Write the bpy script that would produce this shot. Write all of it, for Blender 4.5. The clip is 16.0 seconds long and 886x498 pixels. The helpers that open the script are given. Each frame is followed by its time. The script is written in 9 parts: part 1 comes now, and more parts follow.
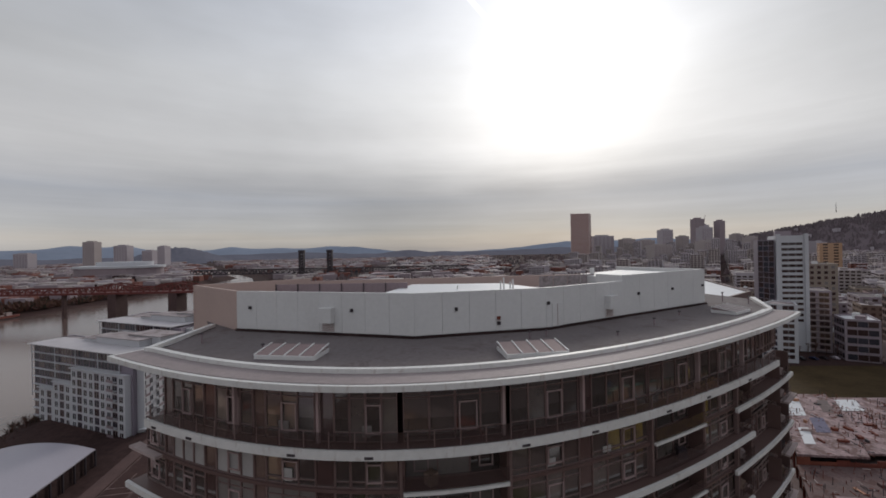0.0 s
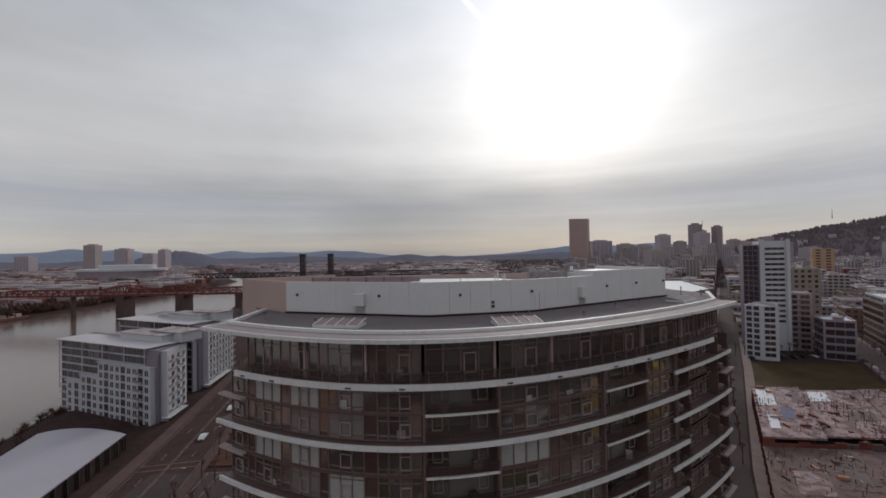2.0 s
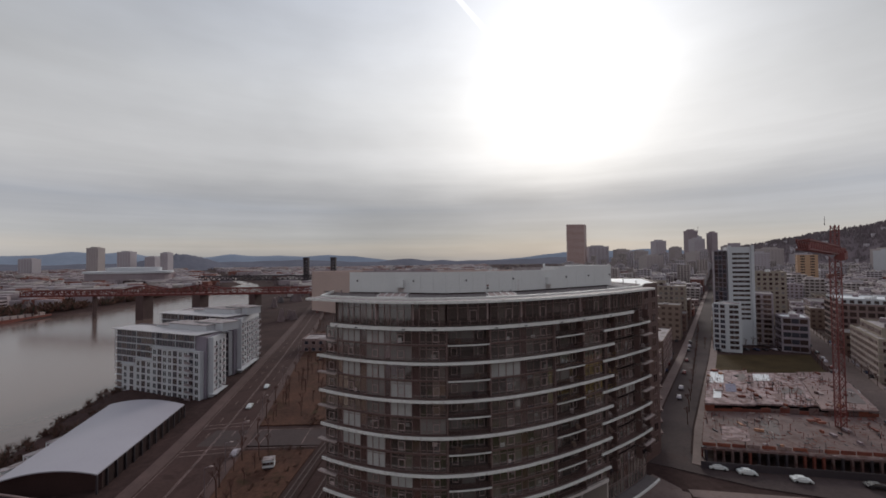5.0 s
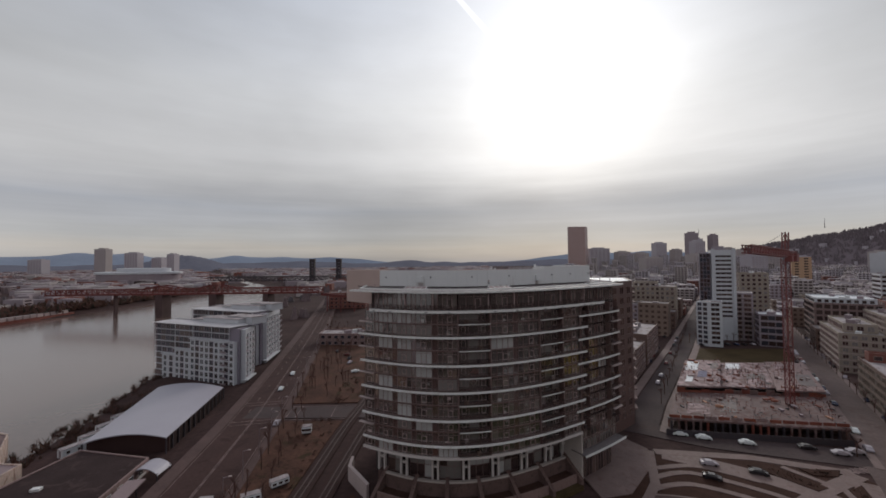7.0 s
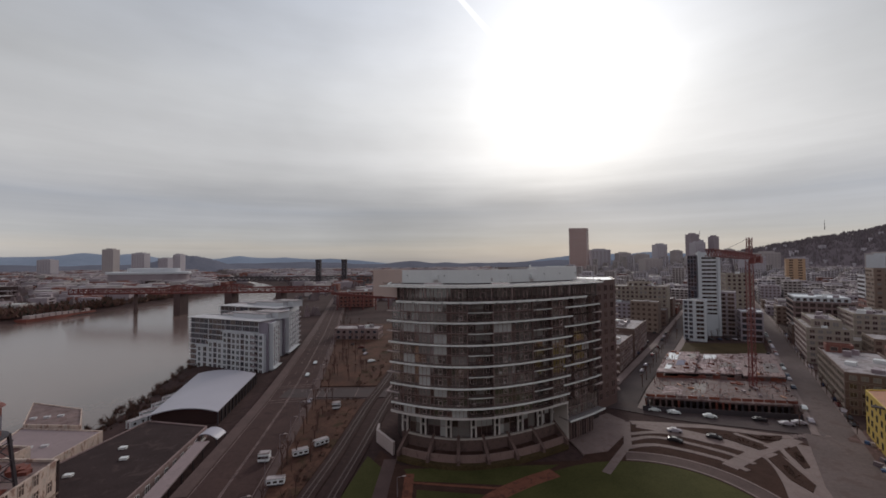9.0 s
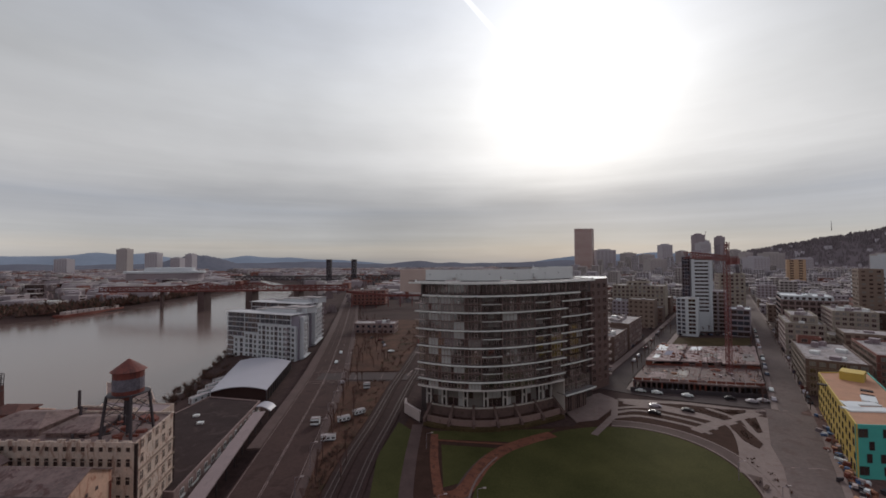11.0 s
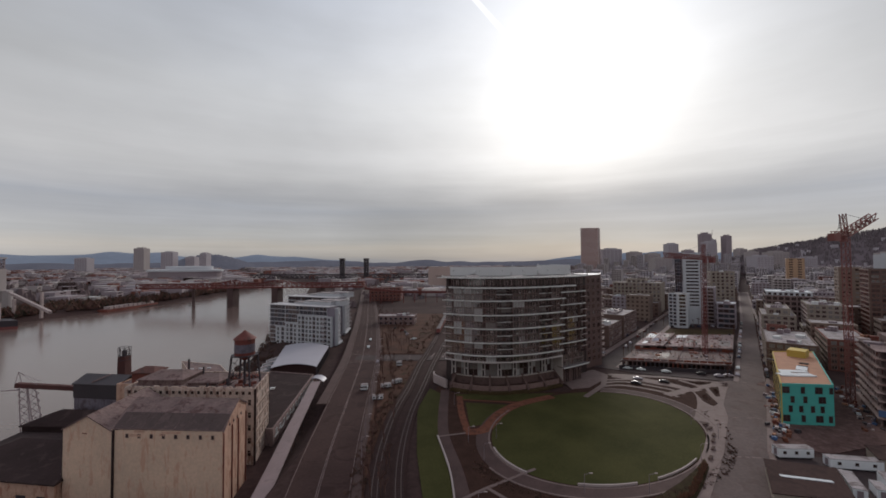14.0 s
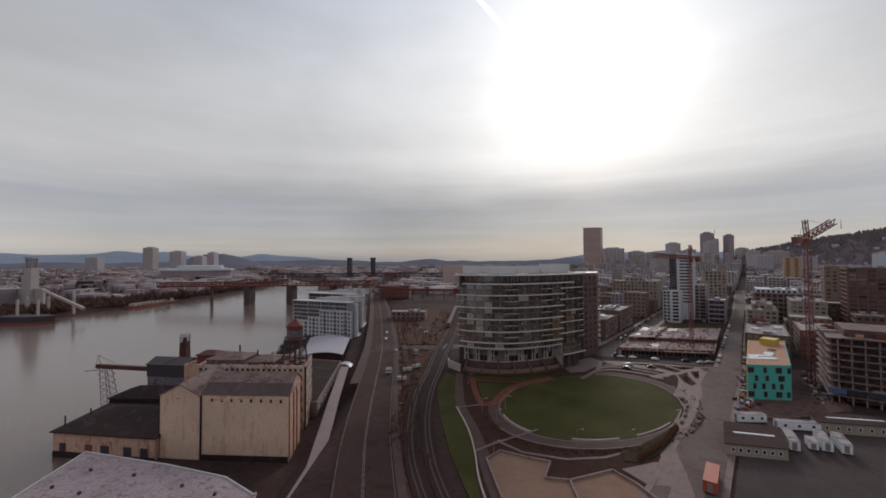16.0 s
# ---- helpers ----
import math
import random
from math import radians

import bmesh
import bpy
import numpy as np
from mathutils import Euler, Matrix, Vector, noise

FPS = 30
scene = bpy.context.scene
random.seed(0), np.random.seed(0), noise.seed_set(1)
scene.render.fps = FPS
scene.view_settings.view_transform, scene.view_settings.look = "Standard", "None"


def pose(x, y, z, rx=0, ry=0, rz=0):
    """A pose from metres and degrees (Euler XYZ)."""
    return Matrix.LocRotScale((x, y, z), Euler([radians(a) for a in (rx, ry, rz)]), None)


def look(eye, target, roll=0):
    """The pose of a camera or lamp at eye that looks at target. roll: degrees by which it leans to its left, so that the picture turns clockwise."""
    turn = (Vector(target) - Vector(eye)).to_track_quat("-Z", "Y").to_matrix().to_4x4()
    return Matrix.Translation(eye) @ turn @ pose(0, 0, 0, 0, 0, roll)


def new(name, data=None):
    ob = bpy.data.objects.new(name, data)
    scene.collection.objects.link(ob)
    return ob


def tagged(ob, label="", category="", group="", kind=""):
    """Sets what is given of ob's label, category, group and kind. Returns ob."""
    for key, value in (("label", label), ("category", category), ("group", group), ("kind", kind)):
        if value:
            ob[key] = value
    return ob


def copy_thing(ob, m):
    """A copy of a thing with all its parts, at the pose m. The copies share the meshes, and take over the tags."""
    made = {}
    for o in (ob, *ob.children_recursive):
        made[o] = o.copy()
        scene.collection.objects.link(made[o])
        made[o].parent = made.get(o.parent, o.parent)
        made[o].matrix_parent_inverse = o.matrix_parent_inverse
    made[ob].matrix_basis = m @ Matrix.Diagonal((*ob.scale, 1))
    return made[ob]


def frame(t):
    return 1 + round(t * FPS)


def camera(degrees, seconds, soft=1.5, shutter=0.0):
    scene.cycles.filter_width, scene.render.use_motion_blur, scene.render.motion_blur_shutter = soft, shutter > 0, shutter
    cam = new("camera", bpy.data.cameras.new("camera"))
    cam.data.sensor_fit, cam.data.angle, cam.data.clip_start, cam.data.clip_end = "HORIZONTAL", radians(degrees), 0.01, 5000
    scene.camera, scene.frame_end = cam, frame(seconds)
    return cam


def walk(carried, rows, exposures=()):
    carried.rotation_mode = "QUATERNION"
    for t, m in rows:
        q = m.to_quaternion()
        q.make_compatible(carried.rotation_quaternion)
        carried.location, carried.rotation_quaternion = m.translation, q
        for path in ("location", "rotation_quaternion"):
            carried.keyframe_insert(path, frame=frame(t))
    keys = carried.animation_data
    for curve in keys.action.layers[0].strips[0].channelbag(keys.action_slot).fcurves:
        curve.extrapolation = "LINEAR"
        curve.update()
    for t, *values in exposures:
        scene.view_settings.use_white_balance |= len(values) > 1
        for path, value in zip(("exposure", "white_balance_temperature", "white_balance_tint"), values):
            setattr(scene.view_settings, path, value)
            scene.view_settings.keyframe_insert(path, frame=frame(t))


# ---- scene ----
cam = camera(97.1, 16.0, soft=1.7)
SCALE = 1.17  # metres in one unit of the plan, from storeys of 3.0 m and cars of 4.5 m
PATH = [
    (0, (-6.151, -46.05, 51.663), (-6.109, -44.05, 51.668), -1.1),
    (0.5, (-6.378, -47.887, 51.499), (-6.335, -45.887, 51.51), -1.0),
    (1, (-6.681, -50.251, 51.369), (-6.638, -48.251, 51.387), -1.0),
    (1.5, (-6.927, -52.965, 51.252), (-6.884, -50.965, 51.275), -1.1),
    (2, (-7.27, -56.234, 51.087), (-7.224, -54.235, 51.115), -0.9),
    (2.5, (-7.676, -59.554, 50.85), (-7.625, -57.555, 50.883), -0.8),
    (3, (-8.118, -62.971, 50.543), (-8.065, -60.972, 50.58), -0.8),
    (3.5, (-8.586, -66.904, 50.427), (-8.531, -64.905, 50.466), -0.8),
    (4, (-9.116, -71.235, 50.375), (-9.06, -69.237, 50.418), -0.7),
    (6.5, (-12.032, -94.799, 50.155), (-11.986, -92.801, 50.214), -0.5),
    (7, (-12.698, -99.683, 50.173), (-12.656, -97.684, 50.233), -0.5),
    (7.5, (-13.308, -104.536, 50.182), (-13.269, -102.537, 50.244), -0.5),
    (8, (-14.06, -109.511, 50.226), (-14.022, -107.512, 50.29), -0.5),
    (8.5, (-14.893, -114.503, 50.308), (-14.856, -112.504, 50.371), -0.4),
    (9, (-15.728, -119.531, 50.354), (-15.696, -117.532, 50.418), -0.4),
    (11.5, (-21.101, -147.025, 50.825), (-21.103, -145.026, 50.888), -0.3),
    (12, (-22.17, -152.289, 50.79), (-22.177, -150.29, 50.852), -0.3),
    (12.5, (-23.056, -157.269, 50.665), (-23.07, -155.27, 50.726), -0.2),
    (13, (-23.955, -162.362, 50.792), (-23.976, -160.362, 50.851), -0.3),
    (13.5, (-25.028, -167.599, 50.933), (-25.054, -165.6, 50.99), -0.3),
    (14, (-26.167, -172.919, 50.872), (-26.197, -170.92, 50.93), -0.3),
    (14.5, (-27.291, -178.443, 50.947), (-27.325, -176.445, 51.004), -0.3),
    (15, (-28.533, -183.975, 50.937), (-28.569, -181.976, 50.994), -0.3),
    (15.5, (-29.71, -189.426, 50.89), (-29.751, -187.427, 50.947), -0.3),
    (16, (-30.953, -195.31, 51.124), (-30.998, -193.311, 51.178), -0.3),
]
walk(cam, [(t, look(Vector(eye) * SCALE, Vector(target) * SCALE, roll)) for t, eye, target, roll in PATH])
scene.view_settings.exposure = 0.0

# ---- light: thin overcast with the sun glowing through ----
SUN_AZ, SUN_EL = radians(19.2), radians(23.0)
SUN_DIR = Vector((math.sin(SUN_AZ) * math.cos(SUN_EL), math.cos(SUN_AZ) * math.cos(SUN_EL), math.sin(SUN_EL)))


def build_world():
    w = bpy.data.worlds.new("overcast_sky")
    scene.world = w
    w.use_nodes = True
    nt = w.node_tree
    nt.nodes.clear()
    N, L = nt.nodes.new, nt.links.new
    out, bg = N("ShaderNodeOutputWorld"), N("ShaderNodeBackground")
    L(bg.outputs[0], out.inputs[0])
    sky = N("ShaderNodeTexSky")
    sky.sky_type, sky.sun_disc = "NISHITA", False
    sky.sun_elevation, sky.sun_rotation = SUN_EL, SUN_AZ
    tc = N("ShaderNodeTexCoord")
    sep = N("ShaderNodeSeparateXYZ")
    L(tc.outputs["Generated"], sep.inputs[0])

    def math_node(op, a, b=None, clamp=False):
        n = N("ShaderNodeMath")
        n.operation, n.use_clamp = op, clamp
        for i, v in enumerate((a, b)):
            if v is None:
                continue
            if isinstance(v, (int, float)):
                n.inputs[i].default_value = v
            else:
                L(v, n.inputs[i])
        return n.outputs[0]

    # streaks of stratus: noise stretched along the horizon bends the layers
    mp = N("ShaderNodeMapping")
    mp.inputs["Scale"].default_value = (1.3, 1.3, 16.0)
    L(tc.outputs["Generated"], mp.inputs[0])
    streak = N("ShaderNodeTexNoise")
    streak.inputs["Scale"].default_value, streak.inputs["Detail"].default_value, streak.inputs["Roughness"].default_value = 1.3, 6.0, 0.55
    L(mp.outputs[0], streak.inputs["Vector"])
    mp2 = N("ShaderNodeMapping")
    mp2.inputs["Scale"].default_value = (1.3, 1.3, 3.0)
    L(tc.outputs["Generated"], mp2.inputs[0])
    puff = N("ShaderNodeTexNoise")
    puff.inputs["Scale"].default_value, puff.inputs["Detail"].default_value, puff.inputs["Roughness"].default_value = 2.2, 5.0, 0.5
    L(mp2.outputs[0], puff.inputs["Vector"])
    bend = math_node("MULTIPLY", math_node("SUBTRACT", streak.outputs[0], 0.5), 0.065)
    elev = math_node("ADD", sep.outputs[2], bend)
    ramp = N("ShaderNodeValToRGB")
    els = ramp.color_ramp.elements
    stops = [(0.0, (0.25, 0.265, 0.295)), (0.012, (0.325, 0.318, 0.318)), (0.038, (0.38, 0.362, 0.346)), (0.066, (0.352, 0.356, 0.368)),
             (0.092, (0.338, 0.346, 0.372)), (0.125, (0.312, 0.326, 0.362)), (0.155, (0.37, 0.375, 0.397)), (0.20, (0.455, 0.458, 0.472)), (0.25, (0.515, 0.52, 0.537)),
             (0.36, (0.535, 0.55, 0.577)), (0.55, (0.475, 0.51, 0.58)), (1.0, (0.43, 0.475, 0.54))]
    stops = [(p, (r * 1.014, g, b * 0.982)) for p, (r, g, b) in stops]
    els[0].position, els[0].color = stops[0][0], (*stops[0][1], 1)
    els[1].position, els[1].color = stops[-1][0], (*stops[-1][1], 1)
    for p, c in stops[1:-1]:
        e = els.new(p)
        e.color = (*c, 1)
    L(elev, ramp.inputs[0])
    # patchiness
    patch = math_node("MULTIPLY", math_node("ADD", 0.80, math_node("MULTIPLY", puff.outputs[0], 0.40)), math_node("ADD", 0.92, math_node("MULTIPLY", streak.outputs[0], 0.16)))
    # the low cloud bank is thickest ahead and thins to the sides; higher up the veil is darker to the sides
    side = math_node("MULTIPLY", sep.outputs[0], sep.outputs[0])
    high = math_node("MULTIPLY", math_node("SUBTRACT", sep.outputs[2], 0.12), 3.6, True)
    low_f = math_node("ADD", 0.86, math_node("MULTIPLY", side, 0.62))
    high_f = math_node("SUBTRACT", 1.04, math_node("MULTIPLY", side, 0.62))
    spread = math_node("ADD", low_f, math_node("MULTIPLY", high, math_node("SUBTRACT", high_f, low_f)))
    # fine torn streaks in the low bank
    mp3 = N("ShaderNodeMapping")
    mp3.inputs["Scale"].default_value = (1.5, 1.5, 34.0)
    L(tc.outputs["Generated"], mp3.inputs[0])
    torn = N("ShaderNodeTexNoise")
    torn.inputs["Scale"].default_value, torn.inputs["Detail"].default_value, torn.inputs["Roughness"].default_value = 1.2, 5.0, 0.55
    L(mp3.outputs[0], torn.inputs["Vector"])
    bank = math_node("MULTIPLY", math_node("SUBTRACT", 0.19, sep.outputs[2]), 11.0, True)
    shreds = math_node("ADD", 1.0, math_node("MULTIPLY", math_node("MULTIPLY", math_node("SUBTRACT", torn.outputs[0], 0.5), 0.42), bank))
    patch = math_node("MULTIPLY", math_node("MULTIPLY", patch, spread), shreds)
    cloud = N("ShaderNodeVectorMath")
    cloud.operation = "SCALE"
    L(ramp.outputs[0], cloud.inputs[0])
    L(patch, cloud.inputs["Scale"])
    # sun glow through the layer
    dot = N("ShaderNodeVectorMath")
    dot.operation = "DOT_PRODUCT"
    L(tc.outputs["Generated"], dot.inputs[0])
    dot.inputs[1].default_value = SUN_DIR
    d = math_node("MAXIMUM", dot.outputs["Value"], 0.0)
    wob = math_node("ADD", 0.75, math_node("MULTIPLY", puff.outputs[0], 0.5))
    thin = math_node("MULTIPLY", math_node("SUBTRACT", elev, 0.14), 9.0, True)
    core = math_node("MULTIPLY", math_node("POWER", d, 78.0), 1.45)
    wide = math_node("MULTIPLY", math_node("POWER", d, 13.0), 0.44)
    glow = math_node("MULTIPLY", math_node("ADD", math_node("MULTIPLY", core, thin), math_node("MULTIPLY", wide, math_node("ADD", 0.35, thin))), wob)
    # the layer evens out towards the sun: the glow levels off softly
    glow = math_node("MULTIPLY", math_node("SUBTRACT", 1.0, math_node("EXPONENT", math_node("MULTIPLY", glow, -1.75))), 0.60)
    gcol = N("ShaderNodeVectorMath")
    gcol.operation = "SCALE"
    gcol.inputs[0].default_value = (1.0, 0.97, 0.93)
    # one thin vapour trail that crosses the upper sky
    p1, p2 = Vector((0.080, 1.0, 0.668)).normalized(), Vector((0.175, 1.0, 0.556)).normalized()
    across = p1.cross(p2).normalized()
    dt = N("ShaderNodeVectorMath")
    dt.operation = "DOT_PRODUCT"
    L(tc.outputs["Generated"], dt.inputs[0])
    dt.inputs[1].default_value = across
    near = math_node("SUBTRACT", 1.0, math_node("MULTIPLY", math_node("ABSOLUTE", dt.outputs["Value"]), 150.0), True)
    upper = math_node("MULTIPLY", math_node("SUBTRACT", sep.outputs[2], p2.z - 0.045), 18.0, True)
    glow = math_node("ADD", glow, math_node("MULTIPLY", math_node("MULTIPLY", near, upper), 0.40))
    add = N("ShaderNodeVectorMath")
    add.operation = "ADD"
    L(cloud.outputs[0], add.inputs[0])
    L(glow, gcol.inputs["Scale"])
    L(gcol.outputs[0], add.inputs[1])
    mix = N("ShaderNodeVectorMath")
    mix.operation = "MULTIPLY_ADD"
    L(sky.outputs[0], mix.inputs[0])
    mix.inputs[1].default_value = (0.004, 0.004, 0.004)
    L(add.outputs[0], mix.inputs[2])
    L(mix.outputs[0], bg.inputs[0])
    bg.inputs[1].default_value = 1.05


build_world()
sun_data = bpy.data.lights.new("sun", "SUN")
sun_data.energy, sun_data.angle, sun_data.color = 1.15, radians(14), (1.0, 0.95, 0.88)
sun = new("sun", sun_data)
sun.matrix_world = look((0, 0, 300), Vector((0, 0, 300)) - SUN_DIR)


# ---- materials ----
def tuned(c):
    """Base colours, the darker ones reddened: the red cast of shadows put into colour."""
    lum = 0.3 * c[0] + 0.6 * c[1] + 0.1 * c[2]
    k = min(1.0, max(0.0, (0.5 - lum) / 0.3))
    return (c[0] * (1 + 0.21 * k), c[1] * (1 - 0.08 * k), c[2] * (1 - 0.04 * k))


def mat(name, color, rough=0.8, metal=0.0, var=0.18, coarse=0.12, fine=2.5, bump=0.15, rand=0.0, spec=0.4, stain=None, grime=None):
    """A surface with wear at two scales, laid out in world metres."""
    color = tuned(color)
    stain = tuned(stain) if stain else None
    m = bpy.data.materials.new(name)
    m.use_nodes = True
    nt = m.node_tree
    N, L = nt.nodes.new, nt.links.new
    b = nt.nodes["Principled BSDF"]
    geo = N("ShaderNodeNewGeometry")
    n1, n2 = N("ShaderNodeTexNoise"), N("ShaderNodeTexNoise")
    n1.inputs["Scale"].default_value, n1.inputs["Detail"].default_value, n1.inputs["Roughness"].default_value = coarse, 6, 0.6
    n2.inputs["Scale"].default_value, n2.inputs["Detail"].default_value, n2.inputs["Roughness"].default_value = fine, 5, 0.65
    for n in (n1, n2):
        L(geo.outputs["Position"], n.inputs["Vector"])
    add = N("ShaderNodeMath")
    add.operation = "ADD"
    L(n1.outputs[0], add.inputs[0])
    L(n2.outputs[0], add.inputs[1])
    last = add
    if rand:
        oi = N("ShaderNodeObjectInfo")
        mul = N("ShaderNodeMath")
        mul.operation, mul.inputs[1].default_value = "MULTIPLY_ADD", rand
        L(oi.outputs["Random"], mul.inputs[0])
        L(add.outputs[0], mul.inputs[2])
        last = mul
    mr = N("ShaderNodeMapRange")
    mr.inputs["From Min"].default_value, mr.inputs["From Max"].default_value = 0.65, 1.35 + rand
    mr.inputs["To Min"].default_value, mr.inputs["To Max"].default_value = 0.0, 1.0
    L(last.outputs[0], mr.inputs["Value"])
    mx = N("ShaderNodeMix")
    mx.data_type = "RGBA"
    lo = tuple(c * (1 - var) for c in color)
    hi = tuple(min(1.0, c * (1 + var)) for c in (stain or color))
    mx.inputs["A"].default_value, mx.inputs["B"].default_value = (*lo, 1), (*hi, 1)
    L(mr.outputs[0], mx.inputs["Factor"])
    last_colour = mx.outputs["Result"]
    if grime:
        # blotches with ragged edges: colour, size in 1/m, share
        gc, gs, share = grime[:3]
        n3 = N("ShaderNodeTexNoise")
        n3.inputs["Scale"].default_value, n3.inputs["Detail"].default_value, n3.inputs["Roughness"].default_value = gs, 9, 0.68
        n3.inputs["Distortion"].default_value = 0.6
        if len(grime) > 3:
            # run-off: blotches drawn out along the wall's height
            mp = N("ShaderNodeMapping")
            mp.inputs["Scale"].default_value = (1.0, 1.0, grime[3])
            L(geo.outputs["Position"], mp.inputs[0])
            L(mp.outputs[0], n3.inputs["Vector"])
        else:
            L(geo.outputs["Position"], n3.inputs["Vector"])
        g = N("ShaderNodeMapRange")
        g.inputs["From Min"].default_value, g.inputs["From Max"].default_value = 0.66 - share * 0.3, 0.74 - share * 0.3
        g.inputs["To Min"].default_value, g.inputs["To Max"].default_value = 0.0, 0.8
        L(n3.outputs[0], g.inputs["Value"])
        m3 = N("ShaderNodeMix")
        m3.data_type = "RGBA"
        m3.inputs["B"].default_value = (*tuned(gc), 1)
        L(last_colour, m3.inputs["A"])
        L(g.outputs[0], m3.inputs["Factor"])
        last_colour = m3.outputs["Result"]
    L(last_colour, b.inputs["Base Color"])
    b.inputs["Roughness"].default_value, b.inputs["Metallic"].default_value = rough, metal
    b.inputs["Specular IOR Level"].default_value = spec
    if bump:
        bp = N("ShaderNodeBump")
        bp.inputs["Strength"].default_value, bp.inputs["Distance"].default_value = bump, 0.05
        L(n2.outputs[0], bp.inputs["Height"])
        L(bp.outputs[0], b.inputs["Normal"])
    return m


def glassy(name, color, rough=0.06, rand=0.5, spec=0.5, ior=1.5):
    """Window glass seen from outside: dark room behind, a glossy face that mirrors the sky."""
    m = mat(name, color, rough=rough, var=0.45, coarse=0.4, fine=1.2, bump=0.0, rand=rand, spec=spec)
    m.node_tree.nodes["Principled BSDF"].inputs["IOR"].default_value = ior
    return m


M = {}
M["concrete"] = mat("concrete", (0.19, 0.165, 0.15), grime=((0.09, 0.072, 0.062), 1.0, 0.42, 0.4))
M["concrete_pale"] = mat("concrete_pale", (0.33, 0.31, 0.29))
M["concrete_raw"] = mat("concrete_raw", (0.105, 0.085, 0.078), var=0.45, grime=((0.07, 0.034, 0.026), 0.35, 0.5))
M["asphalt"] = mat("asphalt", (0.050, 0.045, 0.043), rough=0.9, var=0.35, coarse=0.06, fine=1.0, spec=0.2, grime=((0.054, 0.044, 0.040), 0.12, 0.35))
M["asphalt_worn"] = mat("asphalt_worn", (0.046, 0.033, 0.029), rough=0.9, var=0.3, coarse=0.08, fine=1.2, spec=0.12, grime=((0.031, 0.0215, 0.019), 0.16, 0.45))
M["scrub"] = mat("scrub", (0.044, 0.030, 0.024), rough=0.95, var=0.5, coarse=0.09, fine=0.9, bump=0.5, stain=(0.070, 0.044, 0.030), spec=0.1, grime=((0.028, 0.027, 0.013), 0.11, 0.4))
M["city_ground"] = mat("city_ground", (0.040, 0.030, 0.027), rough=0.95, var=0.5, coarse=0.03, fine=0.5, bump=0.3, spec=0.1)
M["grass"] = mat("grass", (0.034, 0.047, 0.0135), rough=0.95, var=0.35, coarse=0.05, fine=3.0, bump=0.4, spec=0.1, stain=(0.052, 0.060, 0.021))
M["grass_dull"] = mat("grass_dull", (0.048, 0.042, 0.020), rough=0.95, var=0.5, coarse=0.1, fine=1.5, bump=0.4, spec=0.1)
M["paving"] = mat("paving", (0.138, 0.122, 0.108), rough=0.8, var=0.25, coarse=0.15, fine=2.0, grime=((0.110, 0.085, 0.073), 0.4, 0.42))
M["paving_dark"] = mat("paving_dark", (0.068, 0.053, 0.047), rough=0.85, var=0.3, coarse=0.15, fine=2.0, spec=0.2)
M["dirt_orange"] = mat("dirt_orange", (0.13, 0.066, 0.042), rough=0.95, var=0.35, coarse=0.3, fine=2.0, spec=0.1, grime=((0.06, 0.036, 0.026), 0.5, 0.45))
M["sand"] = mat("sand", (0.19, 0.15, 0.105), rough=0.95, var=0.2, coarse=0.15, fine=1.5, spec=0.1)
M["bed_green"] = mat("ground_cover", (0.036, 0.034, 0.017), rough=1.0, var=0.5, coarse=0.4, fine=3.0, bump=0.5, spec=0.1, grime=((0.030, 0.020, 0.014), 0.5, 0.45))
M["dry_reed"] = mat("dry_reeds", (0.115, 0.066, 0.036), rough=0.95, var=0.4, coarse=0.6)
M["mulch"] = mat("mulch", (0.041, 0.027, 0.020), rough=1.0, var=0.4, coarse=0.3, fine=3.0, bump=0.4, spec=0.1)
M["ballast"] = mat("ballast", (0.036, 0.026, 0.023), rough=0.95, var=0.35, coarse=0.15, fine=4.0, bump=0.4, spec=0.1)
M["rail_steel"] = mat("rail_steel", (0.095, 0.080, 0.072), rough=0.6, metal=0.4)
M["sleeper"] = mat("sleeper", (0.038, 0.029, 0.026), rough=0.9)
M["white_line"] = mat("white_line", (0.15, 0.13, 0.12), rough=0.8, var=0.4, fine=4.0, grime=((0.05, 0.042, 0.038), 0.5, 0.55))
M["white_paint"] = mat("white_paint", (0.60, 0.585, 0.585), rough=0.6, var=0.07)
M["white_band"] = mat("white_band", (0.63, 0.61, 0.595), rough=0.55, var=0.10, coarse=0.3, grime=((0.47, 0.44, 0.415), 1.5, 0.35, 0.3))
M["beige_panel"] = mat("beige_panel", (0.40, 0.34, 0.30), rough=0.7, var=0.06)
M["roof_grey"] = mat("roof_grey", (0.112, 0.122, 0.118), rough=0.9, var=0.25, coarse=0.15, grime=((0.082, 0.080, 0.076), 0.3, 0.42))
M["roof_pale"] = mat("roof_pale", (0.26, 0.275, 0.27), rough=0.85, var=0.4, coarse=0.12, grime=((0.10, 0.088, 0.082), 0.25, 0.5))
M["roof_dark"] = mat("roof_dark", (0.029, 0.023, 0.022), rough=0.9, var=0.35, coarse=0.12, spec=0.12, grime=((0.050, 0.041, 0.038), 0.2, 0.4))
M["brown_metal"] = mat("brown_metal", (0.095, 0.074, 0.064), rough=0.5, var=0.12)
M["bronze"] = mat("bronze_frame", (0.170, 0.152, 0.138), rough=0.45, metal=0.3, var=0.1)
M["frame_pale"] = mat("frame_pale", (0.30, 0.265, 0.25), rough=0.5, var=0.1)
M["glass_dark"] = glassy("glass_dark", (0.036, 0.028, 0.026), spec=0.8)
M["tower_glass"] = glassy("tower_glass", (0.046, 0.047, 0.040), rand=0.35, spec=1.0, ior=1.9)
